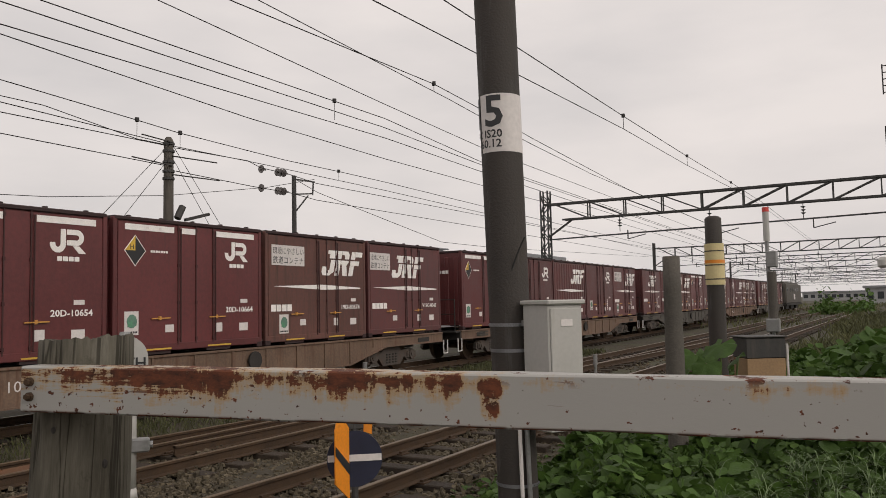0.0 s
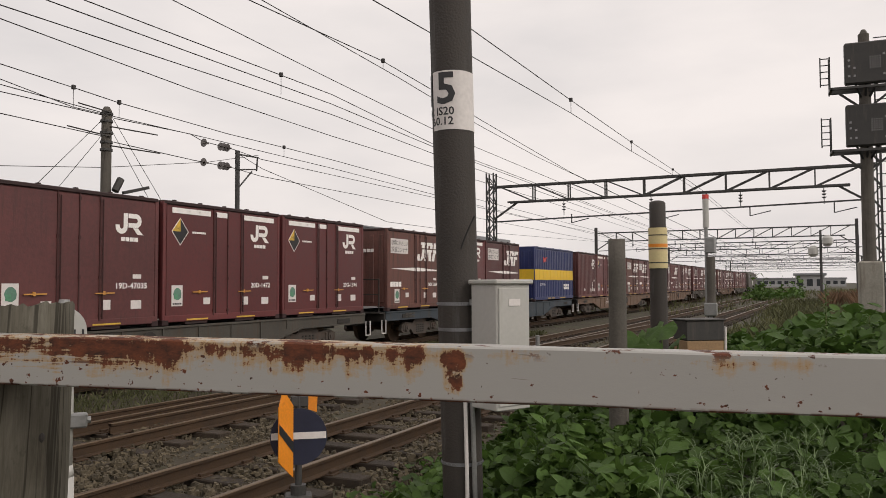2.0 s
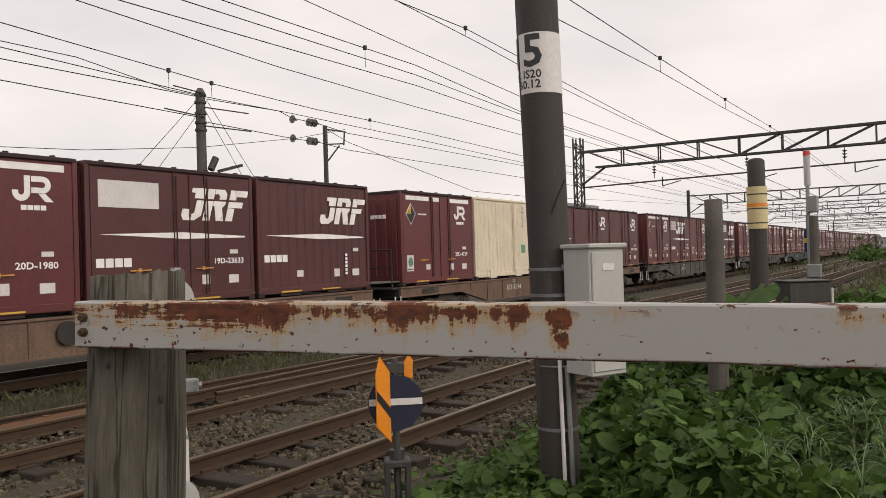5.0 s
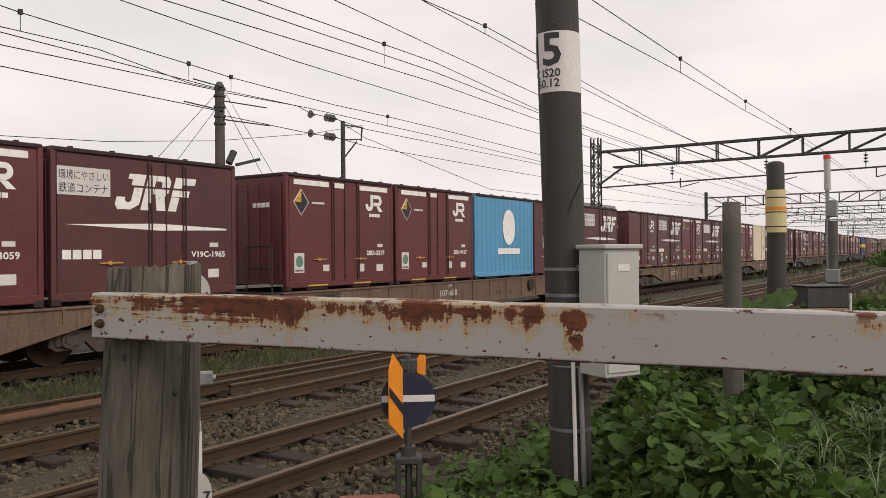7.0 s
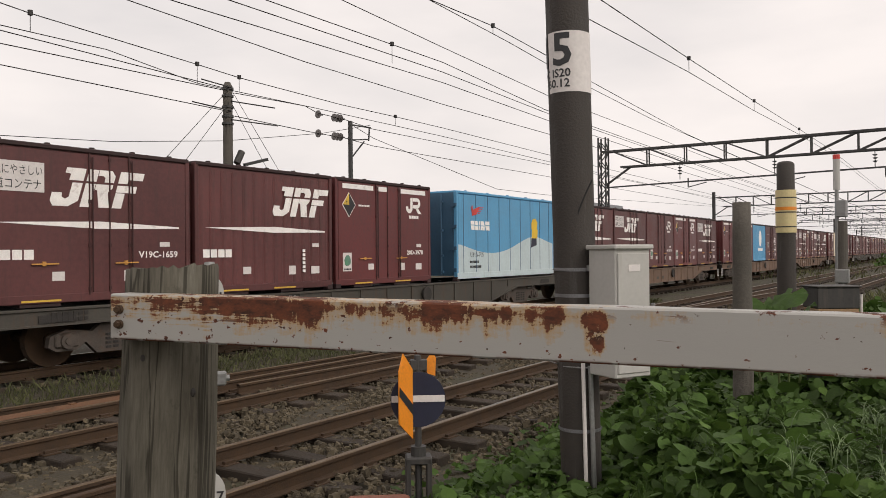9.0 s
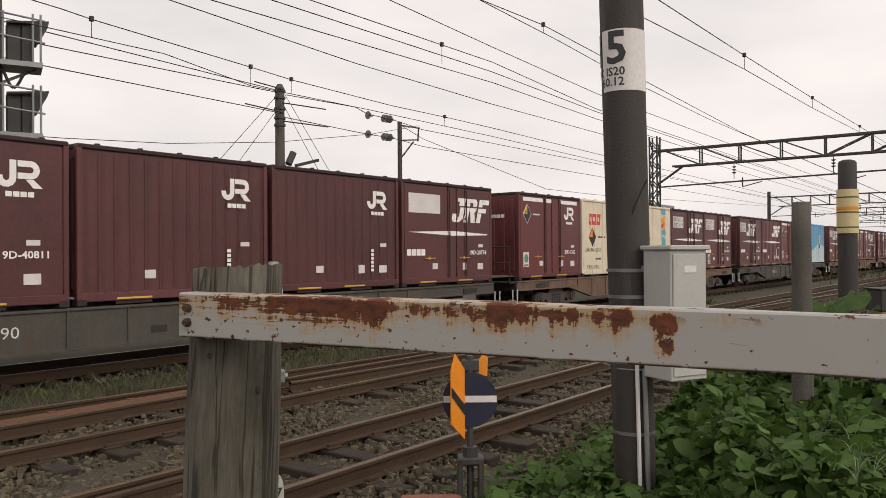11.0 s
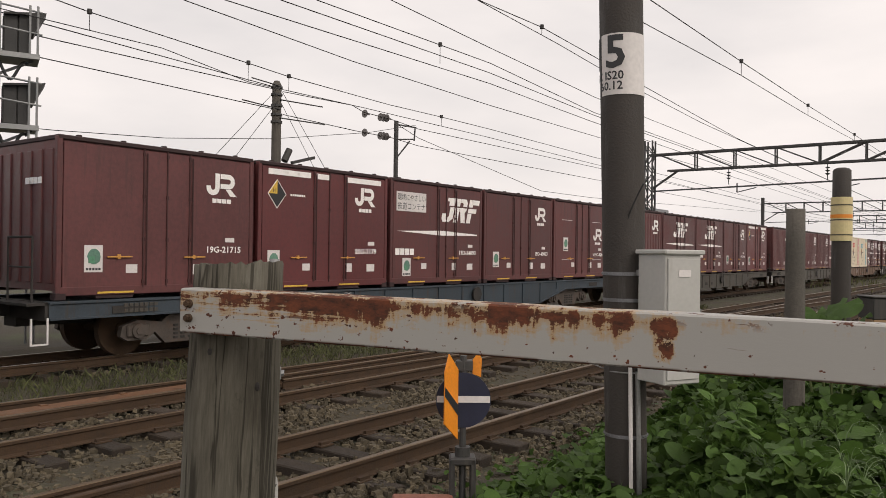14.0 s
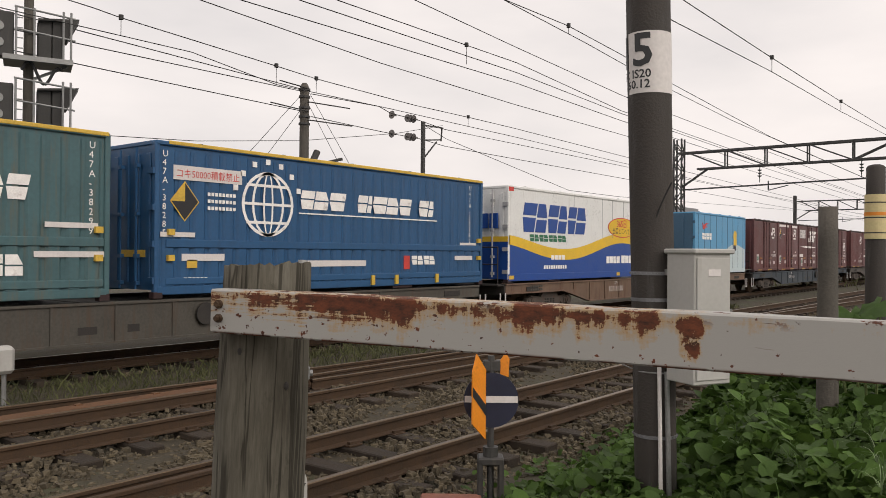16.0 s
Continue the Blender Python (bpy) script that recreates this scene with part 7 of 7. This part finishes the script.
def flat_wagon(frame_paint, label, number):
    """Container flat wagon, 20.4 m over couplers: fish-bellied sills, deck, two bogies, end rails."""
    w = thing("flat_wagon", label, "wagon", "wagons of the freight train")
    bm = BM()
    hl = 9.6
    prof = [(-hl, 0.72), (-6.6, 0.72), (-5.0, 0.36), (5.0, 0.36), (6.6, 0.72), (hl, 0.72)]
    for sx in (-1, 1):
        x0, x1 = sx * 1.12, sx * 1.22
        for (ya, za), (yb, zb) in zip(prof, prof[1:]):
            vs = [bm.verts.new(p) for p in ((x0, ya, za), (x1, ya, za), (x1, ya, 0.98), (x0, ya, 0.98), (x0, yb, zb), (x1, yb, zb), (x1, yb, 0.98), (x0, yb, 0.98))]
            for q in ((0, 1, 5, 4), (1, 2, 6, 5), (2, 3, 7, 6), (3, 0, 4, 7)):
                bm.faces.new([vs[i] for i in q])
        box(bm, min(x0 - sx * 0.08, sx * 1.25), max(x0 - sx * 0.08, sx * 1.25), -hl, hl, 0.94, 0.985, 0.008)
        for (ya, za), (yb, zb) in zip(prof, prof[1:]):
            bar(bm, (sx * 1.18, ya, za), (sx * 1.18, yb, zb), 0.14, 0.03)
        for i in range(13):
            y = -6 + i
            box(bm, min(sx * 1.21, sx * 1.245), max(sx * 1.21, sx * 1.245), y - 0.02, y + 0.02, 0.74 if abs(y) > 5 else 0.38, 0.96)
    bmesh.ops.recalc_face_normals(bm, faces=bm.faces)
    part("side_sill", bm, frame_paint, w)
    bm = BM()
    box(bm, -1.1, 1.1, -hl, hl, 0.86, 0.92)
    box(bm, -0.2, 0.2, -hl, hl, 0.55, 0.9)
    for i in range(9):
        box(bm, -1.12, 1.12, -8 + i * 2 - 0.06, -8 + i * 2 + 0.06, 0.7, 0.93)
    for y, x in ((-3.0, 0.6), (1.2, -0.4), (3.2, 0.6)):
        rod(bm, (x, y - 0.5, 0.55), (x, y + 0.5, 0.55), 0.2, seg=12)
    for s in (-1, 1):
        box(bm, -1.2, 1.2, s * hl - 0.05, s * hl + 0.05, 0.7, 0.98)
        box(bm, -0.1, 0.1, min(s * hl, s * 10.18), max(s * hl, s * 10.18), 0.72, 0.94, 0.02)
    part("underframe", bm, UNDER, w)
    for s in (-1, 1):
        b = BM()
        yc = s * 7.1
        outline = [(-1.25, 0.36), (-1.12, 0.28), (-0.78, 0.28), (-0.62, 0.40), (-0.42, 0.20), (0.42, 0.20), (0.62, 0.40), (0.78, 0.28), (1.12, 0.28), (1.25, 0.36),
                   (1.22, 0.52), (0.95, 0.62), (0.5, 0.56), (0.35, 0.68), (-0.35, 0.68), (-0.5, 0.56), (-0.95, 0.62), (-1.22, 0.52)]
        for q in (-1, 1):
            f0 = [b.verts.new((q * 0.95, yc + u, w_)) for u, w_ in outline]
            f1 = [b.verts.new((q * 1.06, yc + u, w_)) for u, w_ in outline]
            b.faces.new(f0)
            b.faces.new(f1[::-1])
            for i in range(len(outline)):
                b.faces.new((f0[i], f1[i], f1[(i + 1) % len(outline)], f0[(i + 1) % len(outline)]))
        bmesh.ops.recalc_face_normals(b, faces=b.faces[:])
        box(b, -1.0, 1.0, yc - 0.25, yc + 0.25, 0.5, 0.8, 0.03)
        bogie = part("bogie", b, BOGIE, w, "rusty grey cast bogie frame")
        for d in (-0.95, 0.95):
            b = BM()
            rod(b, (1.04, yc + d, 0.44), (1.13, yc + d, 0.44), 0.14, 0.12, seg=16)
            rod(b, (1.13, yc + d, 0.44), (1.15, yc + d, 0.44), 0.06, seg=10)
            box(b, 1.05, 1.1, yc + d - 0.2, yc + d + 0.2, 0.34, 0.54, 0.02)
            part("axle_box", b, BOGIE, bogie)
        b = BM()
        for u in (-0.22, -0.08, 0.08, 0.22):
            for k in range(4):
                rod(b, (1.0, yc + u, 0.26 + k * 0.07), (1.0, yc + u, 0.30 + k * 0.07), 0.085, seg=10)
        part("spring", b, UNDER, bogie)
        for d in (-0.95, 0.95):
            b = BM()
            for q in (-1, 1):
                rod(b, (q * 0.48, s * 7.1 + d, 0.43), (q * 0.62, s * 7.1 + d, 0.43), 0.43, seg=24)
                rod(b, (q * 0.62, s * 7.1 + d, 0.43), (q * 0.66, s * 7.1 + d, 0.43), 0.14, seg=12)
            rod(b, (-0.9, s * 7.1 + d, 0.43), (0.9, s * 7.1 + d, 0.43), 0.08, seg=10)
            part("wheelset", b, RUSTRAIL, bogie, smooth=False)
    bm = BM()
    y = -hl + 0.1
    for x in (-1.1, -0.35, 0.35, 1.1):
        rod(bm, (x, y - 0.3, 0.98), (x, y - 0.3, 1.95), 0.018, seg=6)
    for x0, x1 in ((-1.1, -0.35), (0.35, 1.1)):
        rod(bm, (x0, y - 0.3, 1.95), (x1, y - 0.3, 1.95), 0.018, seg=6)
        rod(bm, (x0, y - 0.3, 1.5), (x1, y - 0.3, 1.5), 0.014, seg=6)
    box(bm, -1.2, 1.2, y - 0.42, y, 0.93, 0.97)
    part("end_handrail", bm, UNDER, w)
    bm = BM()
    for y in (-hl - 0.15, hl + 0.15):
        bar(bm, (1.24, y - 0.12, 0.35), (1.24, y - 0.12, 0.75), 0.025)
        bar(bm, (1.24, y + 0.12, 0.35), (1.24, y + 0.12, 0.75), 0.025)
        bar(bm, (1.24, y - 0.12, 0.36), (1.24, y + 0.12, 0.36), 0.025)
    part("step", bm, PLATE, w, "white footstep")
    bm = BM()
    rod(bm, (1.26, 1.6, 0.72), (1.30, 1.6, 0.72), 0.19, seg=16)
    rod(bm, (1.22, 1.6, 0.72), (1.27, 1.6, 0.72), 0.05, seg=8)
    for y in (-8.6, 8.2):
        rect(bm, 1.235, y, y + 0.6, 0.76, 0.88)
    part("brake_gear", bm, UNDER, w)
    bm = BM()
    bars_mark(bm, 1.24, -8.4, 0.86, 7, 0.09, 0.055, 0.25)
    bars_mark(bm, 1.24, -8.4, 0.77, 7, 0.09, 0.055, 0.25)
    rect(bm, 1.222, -0.6, -0.3, 0.50, 0.62, 0, 0.004)
    rect(bm, 1.222, 0.2, 0.4, 0.50, 0.62, 0, 0.004)
    part("small_marking", bm, FRAMEGREY if frame_paint is not FRAMEGREY else UNDER, w)
    letter(w, "コキ", 1.228, -3.35, 0.83, 0.13, PLATE)
    letter(w, number, 1.228, -3.75, 0.60, 0.24, PLATE, "wagon_number", squeeze=1.15)
    return w


def locomotive():
    c = thing("electric_locomotive", "grey-brown electric locomotive heading the train", "locomotive")
    bm = BM()
    box(bm, -1.4, 1.4, -8.6, 8.6, 1.0, 3.5, 0.12)
    box(bm, -1.1, 1.1, -8.0, 8.0, 3.5, 3.75, 0.06)
    part("body", bm, FRAMEGREY, c)
    bm = BM()
    box(bm, -1.45, 1.45, -8.8, 8.8, 0.75, 1.0, 0.03)
    for s in (-5.6, 0, 5.6):
        box(bm, -1.1, 1.1, s - 1.5, s + 1.5, 0.3, 0.8, 0.05)
    part("underframe", bm, UNDER, c)
    for s in (-5.6, 0, 5.6):
        for d in (-1.0, 1.0):
            bm = BM()
            for q in (-1, 1):
                rod(bm, (q * 0.50, s + d, 0.55), (q * 0.63, s + d, 0.55), 0.55, seg=24)
            rod(bm, (-0.9, s + d, 0.55), (0.9, s + d, 0.55), 0.09, seg=10)
            part("wheelset", bm, RUSTRAIL, c)
    bm = BM()
    for y in (-7.6, -4.0, -1.4, 1.4, 4.0, 7.6):
        box(bm, 1.38, 1.42, y - 0.35, y + 0.35, 2.5, 3.0)
    for x in (-0.6, 0.6):
        box(bm, x - 0.4, x + 0.4, -8.63, -8.58, 2.4, 3.1)
    part("window", bm, GLASSDARK, c)
    bm = BM()
    rect(bm, 1.4, -0.8, 0.8, 1.5, 2.2)
    part("side_band", bm, PLATE, c)
    bm = BM()
    for y in (-5.5, 5.5):
        bar(bm, (-0.7, y - 0.8, 3.8), (-0.7, y + 0.4, 4.5), 0.04)
        bar(bm, (0.7, y - 0.8, 3.8), (0.7, y + 0.4, 4.5), 0.04)
        bar(bm, (-0.7, y + 0.4, 4.5), (-0.7, y, 5.25), 0.03)
        bar(bm, (0.7, y + 0.4, 4.5), (0.7, y, 5.25), 0.03)
        bar(bm, (-0.9, y, 5.27), (0.9, y, 5.27), 0.05)
    part("pantograph", bm, DARKSTEEL, c)
    return c


# rear to front on each wagon; the first wagon listed follows the locomotive
TRAIN = [
    ("grey", "", ["SMALLM", "ECOB", "HAZ", "RIB", "SMALLM"]),
    ("brown", "", ["ECOB", "SMALLM", "RIBL", "ECOB", "BIGM"]),
    ("grey", "", ["BIGM", "RIBL", "ECOB", "HAZ", "SMALLM"]),
    ("brown", "", ["HAZ", "SMALLM", "RIBL", "SMALLM", "ECO"]),
    ("brown", "104-787", ["RIB", "HAZ:20D-10654", "HAZ:20D-10664", "ECOB:19D-80674", "ECV:V19C-8045"]),
    ("blue", "104-2825", ["ECOB:19D-33599", "HAZ:20D-10663", "ECO:19D-29676", "NAVY"]),
    ("grey", "104-1817", ["HAZ:20D-8257", "HAZ:20D-10535", "SMALLM:19D-47035", "HAZ:20D-1472", "HAZ:20G-1594"]),
    ("grey", "104-787", ["HAZ:20D-2660", "ECV:V19C-4502", "SMALLM:V19C-5270", "HAZ:20D-1126", "ECO:19D-30091"]),
    ("brown", "107-1244", ["HAZ:20D-4729", "CREAM", "ECV:V19C-5860", "SMALLM:19D-51728", "SMALLM:19D-51886"]),
    ("brown", "107-2074", ["SMALLM:19D-44216", "ECO:19D-25110", "HAZ:20D-1980", "PLATE:19D-23633", "RIBL"]),
    ("brown", "107-688", ["HAZ:20D-3217", "HAZ:20D-9157", "BLUE12", "LOWM:V19C-8830", "ECO:19D-31450"]),
    ("brown", "107-1412", ["ECV:V19C-7910", "ECV:V19C-7303", "SMALLM:19D-45153", "HAZ:20D-3059", "ECV:V19C-1965"]),
    ("grey", "106-133", ["ECV:V19C-1659", "RIBL", "HAZ:20D-3978", "BIRD"]),
    ("brown", "107-2135", ["HAZ:20D-7362", "PINK", "AQUA", "ECO:19D-33354", "ECO:19G-18275"]),
    ("grey", "104-1690", ["RIB", "SMALLM:19D-40811", "RIB", "RIB", "PLATE:19D-20774"]),
    ("grey", "104-2531", ["RIB", "BIGM:V19B-7161", "BIGM:V19B-5262", "SMALLM:19G-20920", "HAZ:20G-1164"]),
    ("blue", "104-2864", ["SMALLM:19G-21715", "HAZ:20G-3179", "ECO:19D-34893", "SMALLM:19D-49003", "LOWM:V19C-9244"]),
    ("brown", "107-1610", ["WAVE", "BIRD"]),
    ("grey", "104-2211", ["TEAL", "COBALT"]),
]
FIRST = -5          # wagons counted from the one that carries the navy container
ADVANCE = [(0, -18.95), (0.5, -8.88), (1.0, 1.45), (1.5, 11.28), (2.0, 20.62), (2.5, 30.38), (3.0, 40.38), (3.5, 49.91), (4.0, 59.33), (4.5, 68.6),
           (5.0, 77.97), (6.25, 100.9), (7.5, 122.98), (8.0, 131.72), (8.5, 139.9), (9.0, 148.48), (9.5, 157.54), (10.0, 165.97), (11.25, 186.5),
           (12.5, 206.5), (13.0, 214.57), (13.5, 222.51), (14.0, 230.43), (14.5, 238.25), (15.0, 246.5), (15.5, 254.3), (16.0, 262.15)]
ROLLING = []        # (thing, its place along the train, height)


def build_train():
    wagons = {"grey": (FRAMEGREY, "grey container flat wagon with deep side sills"), "blue": (FRAMEBLUE, "slate blue container flat wagon with yellow rails"),
              "brown": (FRAMEBROWN, "rusty tan container flat wagon with deep side sills")}
    masters = {}
    special = {"NAVY": lambda: box_twenty("NAVY"), "BIRD": lambda: box_twenty("SKY"), "CREAM": cream_box, "PINK": lambda: tank_livery_box("PINK"),
               "AQUA": lambda: tank_livery_box("AQUA"), "WAVE": lambda: box_thirty_one("WAVE"), "TEAL": lambda: box_thirty_one("TEAL"),
               "COBALT": lambda: box_thirty_one("COBALT"), "BLUE12": blue_twelve}
    def take(key, make):
        if key not in masters:
            masters[key] = make()
            return masters[key]
        return copy_thing(masters[key], Matrix())

    for n, (paint, number, load) in enumerate(TRAIN):
        rear = -PITCH * (FIRST + n)
        wg = take(paint, lambda: flat_wagon(*wagons[paint], "104-2864"))
        for ch in wg.children:
            if ch.name.startswith("wagon_number") and number:
                ch.data = text_mesh(number, 0.24, PLATE)
        ROLLING.append((wg, rear + 9.45, 0.0))
        y = rear - 0.06
        for item in load:
            style, _, num = item.partition(":")
            L = {"NAVY": 6.06, "BIRD": 6.06, "WAVE": 9.41, "TEAL": 9.1, "COBALT": 9.1}.get(style, 3.715)
            y += {"NAVY": 1.85, "BIRD": 1.15 if len(load) == 4 else 3.6, "TEAL": 0.30, "COBALT": 0.64}.get(style, 0.0)
            if style in special:
                c = take(style, special[style])
            else:
                c = take(style, lambda: box_twelve(style))
            ROLLING.append((c, y + L / 2, DECK))
            if style not in special:
                NUMBERS.append((c, num, style))
            y += L + 0.115
    for c, num, style in NUMBERS:
        if num and style not in ("RIB", "RIBL"):
            letter(c, num, 1.232, 0.80 if len(num) < 10 else 0.72, 0.745, 0.150, WHITE, bold=0.0035, squeeze=1.13)
        else:
            bm = BM()
            for i in range(6):
                rect(bm, 1.226, 0.92, 1.0, 0.82 - i * 0.085, 0.88 - i * 0.085, 0, 0.005)
            part("small_marking", bm, WHITE, c)
    loco = locomotive()
    ROLLING.append((loco, -PITCH * FIRST + 9.8 + PITCH, 0.0))


NUMBERS = []
build_train()


def motions():
    for ob, place, height in ROLLING:
        walk(ob, [(t, pose(TRACK_X, place + d, height)) for t, d in ADVANCE])


motions()
